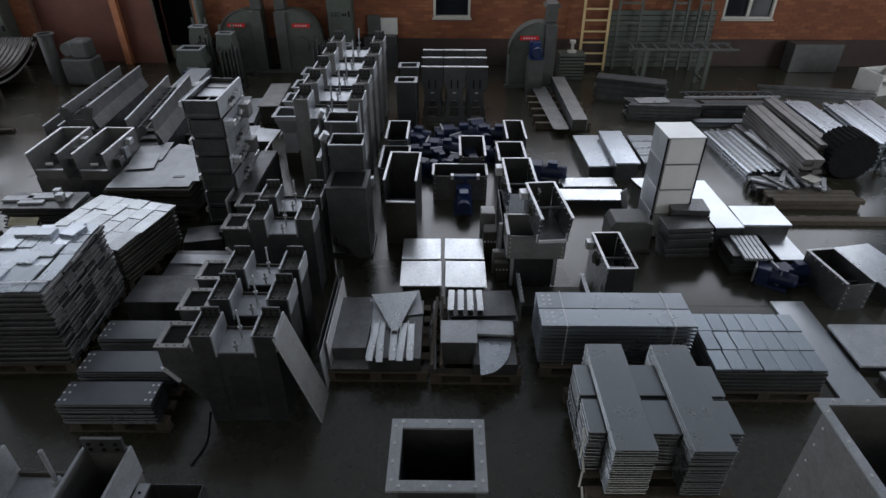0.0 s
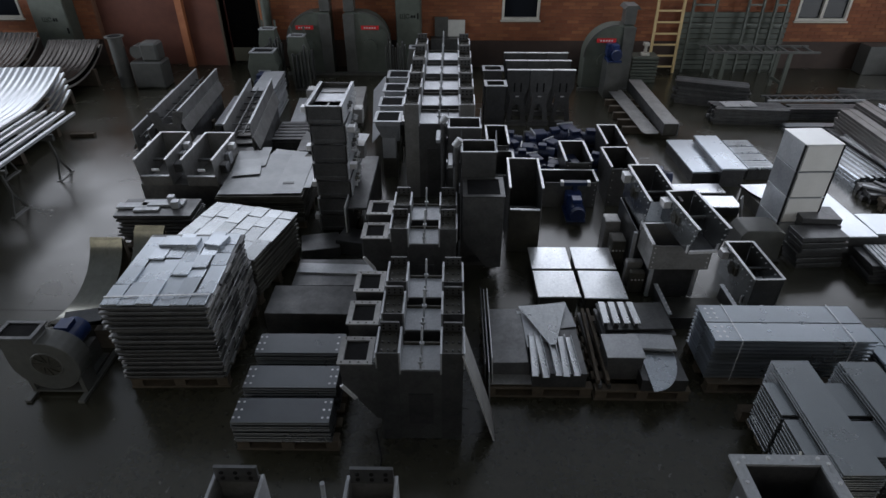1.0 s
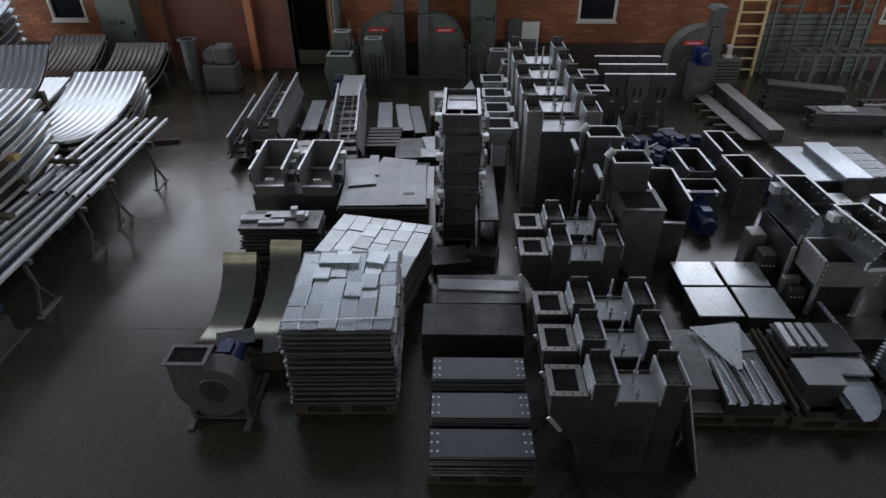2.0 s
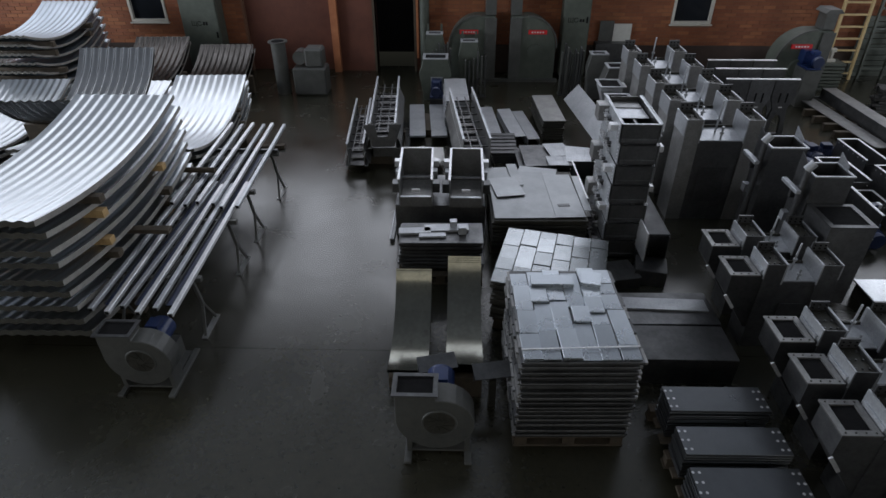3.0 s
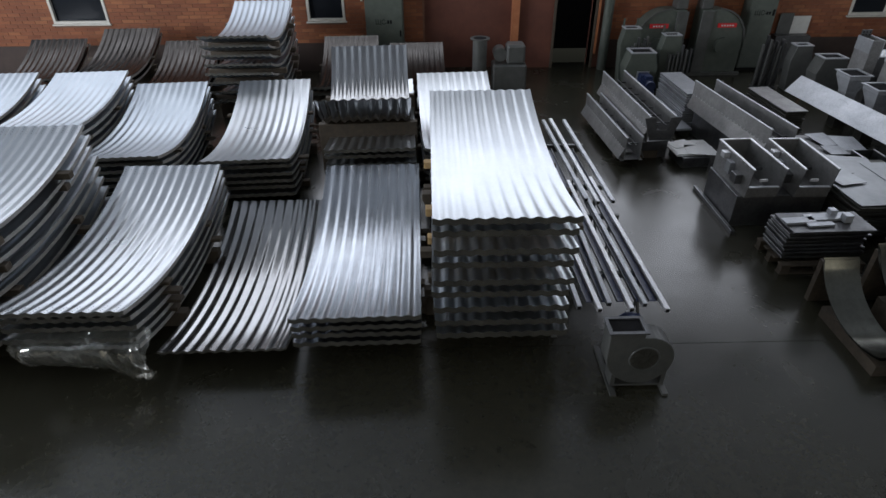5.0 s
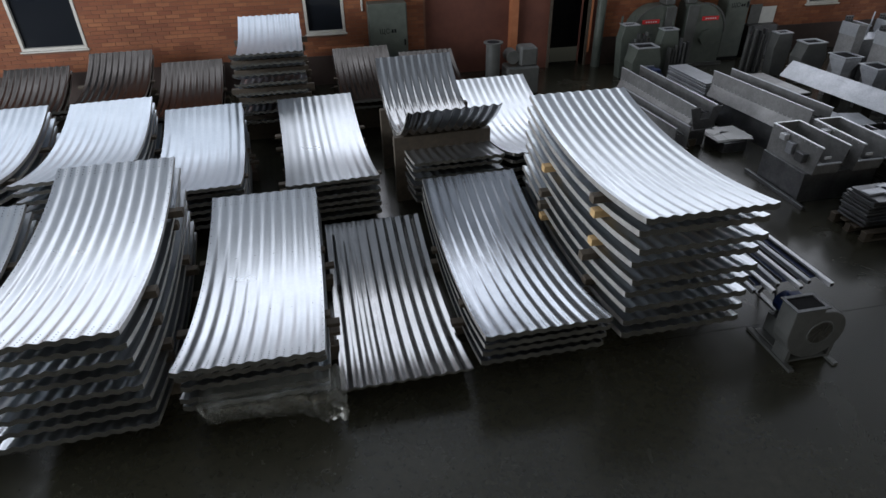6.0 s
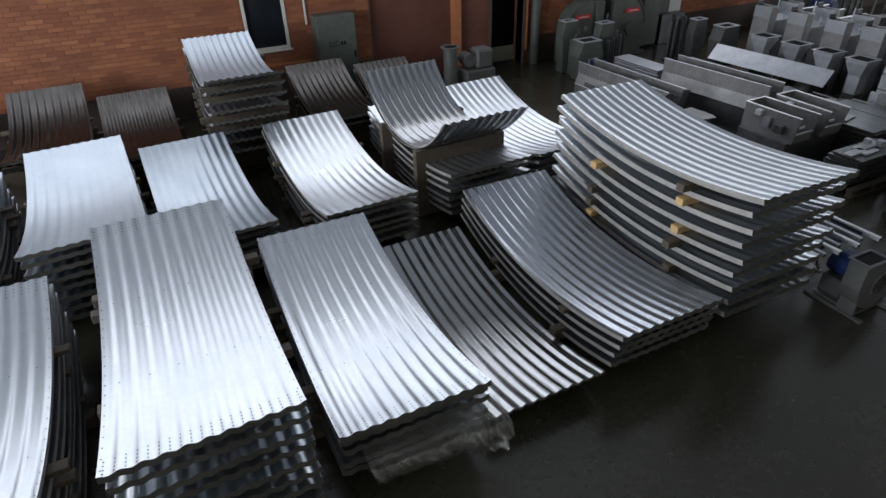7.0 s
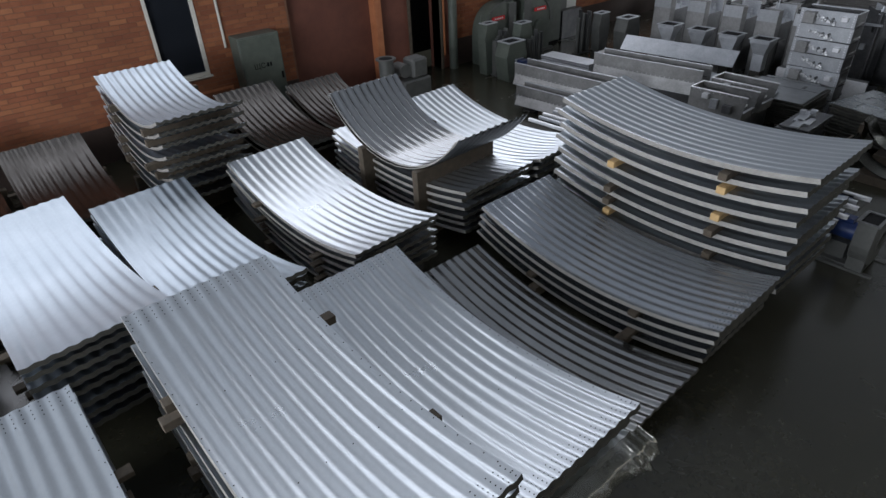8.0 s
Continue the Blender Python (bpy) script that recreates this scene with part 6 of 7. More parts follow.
part("bed", boxes((-0.24, 0.16, -0.34, 0.30, 0, 0.178)), SHADE_DARK_METAL, p)
bm = bmesh.new()
arc = [(0.22 - 0.48 * math.cos(radians(6 * i)), 0.36 - 0.74 * math.sin(radians(6 * i))) for i in range(16)]
vs = prism(bm, arc + [(0.22, 0.36)], 0.0, 0.012)
bmesh.ops.transform(bm, matrix=Matrix(((1, 0, 0, 0), (0, 0, 1, 0), (0, 1, 0, 0.18), (0, 0, 0, 1))), verts=bm.verts)
part("sheet", bm, WHITE_ZINC, p)
bm = bmesh.new()
for i in range(15):
    beam(bm, (arc[i][0], arc[i][1], 0.197), (arc[i + 1][0], arc[i + 1][1], 0.197), 0.022, 0.016)
part("seal", bm, BLACK, p, "black curved seal")
bm = bmesh.new()
prism(bm, [(0.0, 0.0), (0.16, 0.0), (0.2, 0.34), (-0.06, 0.40)], -0.01, 0.01)
ob = single("bent_plate", bm, WHITE_ZINC, "bent white plate leaning beside the cabinet", "steel plate")
ob.matrix_world = pose(3.58, 7.55, 0.0, -12, 0, 60)

# ---- aisle side: blowers, curved plates, rack of tubes ----
def blower(x, y, turn=0.0, s=1.0, label="grey centrifugal blower on a steel base", motor_mat=BLUE_PAINT):
    """Scroll casing in the x-z plane with the outlet upwards at its left."""
    p = thing("blower", label, "blower", (x, y, 0), turn)
    out = [(-0.34, 0.68), (-0.34, 0.40)]
    for k in range(19):
        a = math.radians(180 + 270 * k / 18)
        r = 0.34 - 0.10 * k / 18
        out.append((r * math.cos(a), 0.38 + r * math.sin(a)))
    out += [(-0.03, 0.62), (-0.03, 0.68)]
    bm = bmesh.new()
    prism(bm, [(u * s, w * s) for u, w in out], -0.10 * s, 0.10 * s)
    scroll = part("scroll_casing", bm, GREY_PAINT, p, bevel=0.006)
    bm = bmesh.new()
    ring(bm, -0.36 * s, -0.01 * s, -0.12 * s, 0.12 * s, 0.68 * s, 0.695 * s, 0.035 * s)
    part("outlet_flange", bm, STEEL, scroll, "bare outlet flange")
    part("outlet_opening", boxes((-0.32 * s, -0.05 * s, -0.085 * s, 0.085 * s, 0.681 * s, 0.684 * s)), BLACK, p)
    bm = bmesh.new()
    rod(bm, (0, -0.104 * s, 0.38 * s), (0, -0.10 * s, 0.38 * s), 0.125 * s, 28)
    # Dark disc on the casing paints the shaded depth of the inlet.
    part("inlet_opening", bm, SHADE_DARK_METAL, scroll)
    bm = bmesh.new()
    n, loops = 28, []
    for k in range(n):
        c, d = math.cos(2 * math.pi * k / n), math.sin(2 * math.pi * k / n)
        loops.append([bm.verts.new((r * s * c, y * s, (0.38 + r * d) * s)) for r, y in ((0.125, -0.104), (0.127, -0.110), (0.138, -0.108), (0.142, -0.101))])
    for k in range(n):
        e, f = loops[k], loops[(k + 1) % n]
        for i in range(3):
            bm.faces.new((e[i], e[i + 1], f[i + 1], f[i]))
    part("inlet_ring", bm, GREY_PAINT, scroll, smooth=True)
    # rotor blades and hub behind the inlet
    bm = bmesh.new()
    rod(bm, (0, -0.110 * s, 0.38 * s), (0, -0.1045 * s, 0.38 * s), 0.032 * s, 14)
    part("hub", bm, SHADE_DARK_METAL, scroll)
    for k in range(10):
        a = 2 * math.pi * k / 10
        bm = bmesh.new()
        beam(bm, (0.036 * s * math.cos(a), -0.1065 * s, (0.38 + 0.036 * math.sin(a)) * s), (0.118 * s * math.cos(a + 0.5), -0.1065 * s, (0.38 + 0.118 * math.sin(a + 0.5)) * s), 0.012 * s, 0.003 * s)
        part("blade", bm, SHADE_DARK_METAL, scroll)
    for u in (-0.24, 0.22):
        part("leg", boxes(((u - 0.02) * s, (u + 0.02) * s, -0.09 * s, 0.09 * s, 0.03 * s, 0.22 * s)), GREY_PAINT, p)
    for u in (-0.25, 0.23):
        part("base_rail", boxes(((u - 0.028) * s, (u + 0.028) * s, -0.20 * s, 0.46 * s, 0, 0.03 * s)), GREY_PAINT, p, bevel=0.003)
    part("base_plate", boxes((-0.22 * s, 0.20 * s, -0.09 * s, 0.40 * s, 0.031 * s, 0.05 * s)), GREY_PAINT, p)
    part("motor_stand", boxes((-0.14 * s, 0.14 * s, 0.16 * s, 0.40 * s, 0.051 * s, 0.26 * s)), GREY_PAINT, p)
    bm = bmesh.new()
    rod(bm, (0, 0.12 * s, 0.38 * s), (0, 0.42 * s, 0.38 * s), 0.115 * s, 20)
    drive = part("motor", bm, motor_mat, p, "blue motor", smooth=True)
    part("terminal_box", boxes((-0.06 * s, 0.06 * s, 0.2 * s, 0.34 * s, 0.49 * s, 0.54 * s)), motor_mat, drive)
    return p


blower(-3.80, 4.55)
blower(-6.43, 5.17, s=0.95, label="grey centrifugal blower standing in front of the tube rack")


def curved_plate(x, y0, y1, z0, z1, w, n, label):
    """A strip bent like a slide: steep behind, flat in front."""
    p = thing("curved_plates", label, "curved plates", (x, (y0 + y1) / 2, 0))
    for k in range(n):
        bm = bmesh.new()
        rows = []
        for i in range(15):
            a = math.radians(18 + 102 * i / 14)
            y = (y1 - y0) / 2 - (y1 - y0) * (math.cos(radians(18)) - math.cos(a)) / (math.cos(radians(18)) - math.cos(radians(120)))
            z = z0 + (z1 - z0) * (1 - math.sin(a)) / (1 - math.sin(radians(18)))
            rows.append((y + 0.02 * k, z + 0.012 * k))
        a = [[bm.verts.new((u, y, z + dz)) for u in (-w / 2, w / 2)] for y, z in rows for dz in (0.0,)]
        b = [[bm.verts.new((u, y + 0.004, z - 0.006)) for u in (-w / 2, w / 2)] for y, z in rows]
        for i in range(len(a) - 1):
            bm.faces.new((a[i][0], a[i][1], a[i + 1][1], a[i + 1][0]))
            bm.faces.new((b[i][0], b[i + 1][0], b[i + 1][1], b[i][1]))
            for e in (0, 1):
                bm.faces.new((a[i][e], a[i + 1][e], b[i + 1][e], b[i][e]))
        for i in (0, -1):
            bm.faces.new((a[i][0], b[i][0], b[i][1], a[i][1]))
        part("plate", bm, POLISHED, p, smooth=True)
    part("rest", boxes((-w / 2 + 0.02, w / 2 - 0.02, (y1 - y0) / 2 + 0.03, (y1 - y0) / 2 + 0.09, 0, z1 - 0.05)), OLD_WOOD, p)
    part("bed", boxes((-w / 2 + 0.01, w / 2 - 0.01, -(y1 - y0) / 2 + 0.02, (y1 - y0) / 2 - 0.2, 0.0, max(0.02, z0 - 0.01))), OLD_WOOD, p)
    return p


curved_plate(-4.11, 5.14, 6.22, 0.13, 0.55, 0.36, 2, "polished steel plate bent like a slide beside the aisle")
curved_plate(-3.60, 5.05, 6.22, 0.24, 0.66, 0.33, 4, "polished steel plates bent like a slide, nested")
for x, y, z, a in ((-3.84, 5.12, 0.36, 14), (-3.36, 4.98, 0.42, 10)):
    p = thing("dark_flap", "dark steel flap on a stand in front of the curved plates", "steel plate", (x, y, 0), a, "flaps")
    flap = part("flap", boxes((-0.17, 0.17, -0.08, 0.08, 0, 0.012)), STEEL, p)
    flap.matrix_local = pose(0, 0, z, 14)
    part("lip", boxes((-0.17, 0.17, -0.004, 0.004, z - 0.10, z - 0.006)), STEEL, p)
    part("post", boxes((-0.03, 0.03, -0.02, 0.02, 0, z - 0.101)), SHADE_DARK_METAL, p)

# trestles and tubes: a rear lot whose near ends lie on the far ends of a front lot
BED = 0.64
for y in (8.84, 7.73, 7.03, 5.95):
    p = thing("trestle", "low steel trestle with splayed legs carrying tubes", "trestle", (-6.62, y, 0), 0, "trestles under the tubes")
    part("cross_beam", boxes((-0.46, 0.46, -0.025, 0.025, BED - 0.052, BED - 0.002)), GREY_PAINT, p)
    for s in (-1, 1):
        bm = bmesh.new()
        beam(bm, (s * 0.36, 0.0, BED - 0.052), (s * 0.40, 0.0, 0.30), 0.03, 0.03)
        part("post", bm, GREY_PAINT, p)
        for v in (-0.15, 0.15):
            bm = bmesh.new()
            beam(bm, (s * 0.40, 0.0, 0.31), (s * 0.42, v, 0.012), 0.024, 0.024)
            part("leg", bm, GREY_PAINT, p)
        part("foot_plate", boxes((s * 0.42 - 0.03, s * 0.42 + 0.03, -0.19, 0.19, 0, 0.012)), CASING, p)
single("packing_bar", boxes((-0.46, 0.46, -0.02, 0.02, 0, 0.044)), STEEL, "dark packing bar under the rear tubes", "steel bar", (-6.62, 8.84, BED))


def laid_tube(x0, y0, x1, y1, z, w, mat):
    """A square tube from its near end (x0, y0) to its far end (x1, y1)."""
    l = math.hypot(x1 - x0, y1 - y0)
    p = thing("steel_tube", "long bright square tube lying on trestles", "tube", (x0, y0, z), math.degrees(math.atan2(x0 - x1, y1 - y0)), "tubes on trestles")
    part("wall", boxes((-w / 2, w / 2, 0, l, 0, 0.045)), mat, p, bevel=0.005)
    part("bore", boxes((-w / 2 + 0.006, w / 2 - 0.006, -0.002, 0.0006, 0.006, 0.039)), BLACK, p)


for k, (x0, y0, x1) in enumerate(((-6.97, 7.26, -7.066), (-6.795, 7.21, -6.89), (-6.68, 7.28, -6.746), (-6.481, 7.24, -6.568), (-6.363, 7.17, -6.455), (-6.189, 7.19, -6.265))):
    laid_tube(x0, y0, x1, 9.70 - 0.05 * (k % 2), BED + 0.046, 0.046, (EDGE, ZINC)[k % 2])
for k, (x0, y0, x1) in enumerate(((-6.951, 5.40, -6.99), (-6.781, 5.36, -6.882), (-6.68, 5.44, -6.675), (-6.504, 5.36, -6.572), (-6.372, 5.42, -6.457), (-6.202, 5.34, -6.287))):
    laid_tube(x0, y0, x1, 7.80 + 0.04 * (k % 3), BED, 0.046, (ZINC, EDGE)[k % 2])
# Navy channels added to paint the shadow between the tubes.
for x, w in ((-6.88, 0.07), (-6.745, 0.06), (-6.60, 0.075), (-6.45, 0.05), (-6.315, 0.08)):
    p = thing("tube_gap_shade", "long navy channel painted for the shade between bright tubes", "steel channel", (x, 7.1, BED), 1.4, "channels on trestles")
    part("web", boxes((-w / 2, w / 2, -1.6, 1.66, 0, 0.006)), NAVY_PAINT, p)
    part("lip", each((-w / 2, -w / 2 + 0.006, -1.6, 1.66, 0.0065, 0.028), (w / 2 - 0.006, w / 2, -1.6, 1.66, 0.0065, 0.028)), STEEL, p)
single("loose_timber", boxes((-0.2, 0.2, -0.05, 0.05, 0, 0.06)), OLD_WOOD, "dirty timber offcut lying by the rear stack", "timber", (-6.75, 10.4, 0.0), 5)

# ---- along the far wall ----
def wall_fan(x, y, mirror, duct_top, capped, sign=True, s=1.0, label="large grey-green fan casing with a red sign"):
    """Arched casing, rounded on one side, with a square duct rising from the other."""
    p = thing("fan_casing", label, "fan casing", (x, y, 0))
    f = -1 if mirror else 1
    out = [(0.42, 0.0), (0.42, 1.32)]
    for k in range(13):
        a = math.radians(90 + 90 * k / 12)
        out.append((0.10 + 0.62 * math.cos(a), 0.70 + 0.62 * math.sin(a)))
    out += [(-0.52, 0.0)]
    bm = bmesh.new()
    prism(bm, [(f * u * s, w * s) for u, w in out], -0.22, 0.22)
    part("casing", bm, GREEN_PAINT, p, bevel=0.008)
    bm = bmesh.new()
    for k in range(12):
        a, b = math.radians(90 + 90 * k / 12), math.radians(90 + 90 * (k + 1) / 12)
        beam(bm, (f * (0.10 + 0.64 * math.cos(a)) * s, -0.23, (0.70 + 0.64 * math.sin(a)) * s), (f * (0.10 + 0.64 * math.cos(b)) * s, -0.23, (0.70 + 0.64 * math.sin(b)) * s), 0.03, 0.03)
    part("edge_flange", bm, GREY_PAINT, p)
    u0, u1 = sorted((f * 0.22 * s, f * 0.44 * s))
    part("duct", boxes((u0, u1, -0.15, 0.15, 1.33 * s, duct_top)), GREY_PAINT, p, bevel=0.005)
    part("duct_face", boxes((u0 - 0.01, u1 + 0.01, -0.26, -0.232, 0.05, 1.3 * s)), GREY_PAINT, p, bevel=0.006)
    if capped:
        bm = bmesh.new()
        prism(bm, [(u0 - 0.06, duct_top + 0.002), (u1 + 0.06, duct_top + 0.002), (u1, duct_top + 0.07), (u0, duct_top + 0.07)], -0.2, 0.2)
        part("cap", bm, GREY_PAINT, p)
    if sign:
        c = f * -0.12 * s
        part("sign", boxes((c - 0.19, c + 0.19, -0.262, -0.225, 0.98, 1.06)), RED_PAINT, p, "red sign plate")
        for k in range(5):
            part("sign_mark", boxes((c - 0.13 + 0.055 * k, c - 0.095 + 0.055 * k, -0.265, -0.263, 1.005, 1.035)), EDGE, p, "pale sign mark")
    part("skid", boxes((-0.6 * s, 0.6 * s, -0.3, -0.223, 0, 0.06)), GREY_PAINT, p)
    bm = bmesh.new()
    rod(bm, (f * -0.1 * s, -0.223, 0.62), (f * -0.1 * s, -0.30, 0.62), 0.16, 20)
    part("bearing_cover", bm, GREEN_PAINT, p)
    return p


wall_fan(-3.36, 14.25, False, 3.6, False)
wall_fan(-2.18, 14.25, True, 3.6, False)
wall_fan(2.95, 13.25, False, 1.60, True, s=0.98)
motor(2.95, 12.72, 0.70, 0, 1.2, BLUE_PAINT, "blue motor in front of the fan casing", group="fan motors")
single("motor_pedestal", boxes((-0.15, 0.15, -0.2, 0.2, 0, 0.698)), GREY_PAINT, "grey steel pedestal carrying a motor", "pedestal", (2.95, 12.75, 0))
p = thing("louvre_stack", "stack of dark slatted steel units by the wall", "slatted units", (3.87, 13.75, 0))
for k in range(8):
    part("slat", boxes((-0.28, 0.28, -0.2, 0.2, 0.07 * k, 0.07 * k + 0.05)), GREEN_PAINT, p, bevel=0.004)
single("pale_fitting", boxes((-0.09, 0.09, -0.06, 0.06, 0, 0.06), (-0.03, 0.03, -0.03, 0.03, 0.06, 0.2), (-0.06, 0.06, -0.05, 0.05, 0.2, 0.27)), WHITE_PAINT, "small pale cast fitting on slatted units", "fitting", (3.87, 13.7, 0.541), bevel=0.01)


def ladder(label, x, y, w, h, rungs, mat, z0=0.0, lean=4.0, sheet="ladder"):
    p = thing(sheet, label, "ladder", (x, y, z0))
    p.matrix_world = pose(x, y, z0, -lean, 0, 0)
    for s in (-1, 1):
        part("stile", boxes((s * w / 2 - 0.025, s * w / 2 + 0.025, -0.03, 0.03, 0, h)), mat, p, bevel=0.004)
    for k in range(rungs):
        z = h * (k + 0.6) / rungs
        part("rung", boxes((-w / 2 + 0.026, w / 2 - 0.026, -0.018, 0.018, z - 0.018, z + 0.018)), mat, p)
    return p


ladder("ochre painted ladder leaning against the wall", 4.46, 14.25, 0.56, 2.6, 11, YELLOW_PAINT)
for x, w in ((5.2, 0.5), (6.3, 0.32), (6.85, 0.25)):
    ladder("thin green scaffold frame leaning against the wall", x, 14.30, w, 2.4, 6, GREEN_PAINT, lean=3.0, sheet="scaffold_ladder")
for k in range(11):
    single("green_plank", boxes((-1.18, 1.18, -0.02, 0.02, 0, 0.105)), GREEN_PAINT, "grey-green steel plank stacked against the wall", "plank", (6.0, 14.55, 0.115 * k), 0, "green planks", bevel=0.006)
p = thing("scaffold_table", "steel bench made of a ladder on two legs", "bench", (6.0, 13.15, 0))
part("rail", boxes((-1.12, 1.12, -0.26, -0.22, 0.80, 0.84)), GREY_PAINT, p)
part("rail", boxes((-1.12, 1.12, 0.22, 0.26, 0.80, 0.84)), GREY_PAINT, p)
for k in range(9):
    u = -1.0 + 0.25 * k
    part("rung", boxes((u - 0.015, u + 0.015, -0.219, 0.219, 0.805, 0.835)), GREY_PAINT, p)
for u in (-0.75, 0.55):
    part("leg", boxes((u - 0.04, u + 0.04, -0.25, -0.21, 0, 0.80)), GREEN_PAINT, p)
    part("leg", boxes((u - 0.04, u + 0.04, 0.21, 0.25, 0, 0.80)), GREEN_PAINT, p)
    part("brace", boxes((u - 0.02, u + 0.02, -0.209, 0.209, 0.15, 0.20)), GREEN_PAINT, p)
# Dark grey replaces the crate's green to paint the dimness by the wall.
single("green_crate", boxes((-0.55, 0.55, -0.2, 0.2, 0, 0.62)), GREY_PAINT, "green box against the wall, painted dark grey for shade", "crate", (9.5, 14.35, 0), bevel=0.01)
def lettering(text, size):
    """Flat letters of the built-in font, as a mesh."""
    curve = bpy.data.curves.new("lettering", "FONT")
    curve.body, curve.size, curve.extrude = text, size, 0.001
    ob = new("lettering", curve)
    me = bpy.data.meshes.new_from_object(ob.evaluated_get(bpy.context.evaluated_depsgraph_get()))
    bpy.data.objects.remove(ob)
    return me


# cabinets
for x, w, h, label in ((-1.24, 0.55, 2.3, "tall grey-green electrical cabinet with dark lettering bars"), (-9.15, 0.78, 1.63, "grey-green electrical cabinet with dark lettering bars")):
    p = thing("electrical_cabinet", label, "cabinet", (x, 14.46, 0))
    part("body", boxes((-w / 2, w / 2, -0.19, 0.19, 0.06, h)), GREEN_PAINT, p, bevel=0.008)
    part("plinth", boxes((-w / 2 + 0.02, w / 2 - 0.02, -0.17, 0.17, 0, 0.06)), BLACK, p)
    part("door", boxes((-w / 2 + 0.02, w / 2 - 0.02, -0.205, -0.1905, 0.09, h - 0.03)), GREEN_PAINT, p, bevel=0.004)
    part("handle", boxes((w / 2 - 0.08, w / 2 - 0.05, -0.225, -0.206, h * 0.5, h * 0.5 + 0.12)), BLACK, p)
    for k in range(2):
        part("letter_bar", boxes((0.06 + 0.055 * k, 0.10 + 0.055 * k, -0.208, -0.2055, 1.17 if h > 2 else 1.07, 1.225 if h > 2 else 1.14)), BLACK, p)
    part("lettering", lettering("\u0429\u0421-", 0.13), BLACK, p, "dark stencilled lettering").matrix_local = pose(-0.19, -0.207, 1.16 if h > 2 else 1.06, 90)
single("white_board", boxes((-0.19, 0.19, -0.01, 0.01, 0, 0.36)), CARD, "small pale board standing against the wall", "board", (-0.18, 14.60, 0.70))
single("board_stand", boxes((-0.5, 0.25, -0.12, 0.12, 0, 0.698)), STEEL, "dark steel box under the pale board", "support", (-0.25, 14.50, 0))
single("dark_board", boxes((-0.15, 0.15, -0.01, 0.01, 0, 0.42)), GREY_PAINT, "grey board standing against the wall", "board", (-0.52, 14.60, 0.70))


def pipe_piece(x, y, h, r, label):
    p = thing("flanged_pipe", label, "pipe", (x, y, 0))
    bm = bmesh.new()
    rod(bm, (0, 0, 0), (0, 0, h), r, 28)
    part("pipe", bm, GREY_PAINT, p)
    bm = bmesh.new()
    for k in range(28):
        a, b = 2 * math.pi * k / 28, 2 * math.pi * (k + 1) / 28
        beam(bm, ((r + 0.02) * math.cos(a), (r + 0.02) * math.sin(a), h), ((r + 0.02) * math.cos(b), (r + 0.02) * math.sin(b), h), 0.06, 0.025)
    part("flange", bm, GREY_PAINT, p)
    bm = bmesh.new()
    rod(bm, (0, 0, h + 0.001), (0, 0, h + 0.003), r - 0.01, 24)
    part("bore", bm, BLACK, p)
    return p


pipe_piece(-7.24, 13.17, 1.02, 0.14, "grey flanged pipe standing upright near the wall")
p = thing("pump_unit", "dull grey pump unit beside the upright pipe", "pump", (-6.62, 13.2, 0))
part("housing", boxes((-0.36, 0.30, -0.22, 0.22, 0.0, 0.55)), GREY_PAINT, p, bevel=0.03)
part("head", boxes((-0.10, 0.26, -0.18, 0.18, 0.551, 0.92)), GREY_PAINT, p, bevel=0.04)
bm = bmesh.new()
rod(bm, (-0.22, -0.1, 0.72), (-0.22, 0.2, 0.72), 0.13, 18)
part("motor", bm, GREY_PAINT, p)


def small_hopper(x, y, w, z0, z1, label, mat=GREY_PAINT, posts=True):
    p = thing("small_hopper", label, "hopper", (x, y, 0))
    bm = bmesh.new()
    prism(bm, [(-w / 2, z1), (-w * 0.7, z1 - 0.28), (-w * 0.5, z0), (w * 0.5, z0), (w * 0.7, z1 - 0.28), (w / 2, z1)], -w * 0.4, w * 0.4)
    part("body", bm, mat, p, bevel=0.006)
    bm = bmesh.new()
    ring(bm, -w / 2 - 0.02, w / 2 + 0.02, -w * 0.42, w * 0.42, z1 + 0.001, z1 + 0.02, 0.05)
    part("flange", bm, ZINC, p)
    # Hopper mouth painted black on a closed body.
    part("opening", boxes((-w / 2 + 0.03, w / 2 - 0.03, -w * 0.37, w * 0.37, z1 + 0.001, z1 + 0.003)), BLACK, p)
    if posts:
        for s in (-1, 1):
            part("post", boxes((s * w * 0.45 - 0.02, s * w * 0.45 + 0.02, w * 0.3, w * 0.36, z1 + 0.021, z1 + 0.16)), mat, p)
    return p


small_hopper(-4.13, 12.95, 0.45, 0.0, 0.80, "grey-green hopper with a square flange and motor", GREEN_PAINT, False)
motor(-4.10, 12.42, 0.2, 0, 1.1, NAVY_PAINT, "dark blue motor in front of a hopper", group="hopper motors")
single("motor_block", boxes((-0.12, 0.12, -0.15, 0.25, 0, 0.198)), STEEL, "dark steel block under a motor", "support", (-4.10, 12.42, 0))
small_hopper(-4.17, 13.62, 0.30, 0.0, 1.08, "narrow grey-green casing with raised posts", GREEN_PAINT)
small_hopper(-3.48, 13.25, 0.30, 0.0, 1.03, "narrow grey casing with raised posts", GREEN_PAINT)
small_hopper(-0.98, 13.0, 0.30, 0.0, 0.87, "narrow grey spout with a square flange", GREY_PAINT, False)
small_hopper(-0.72, 12.42, 0.42, 0.0, 0.80, "grey hopper with sloping sides and a square flange", GREY_PAINT, False)

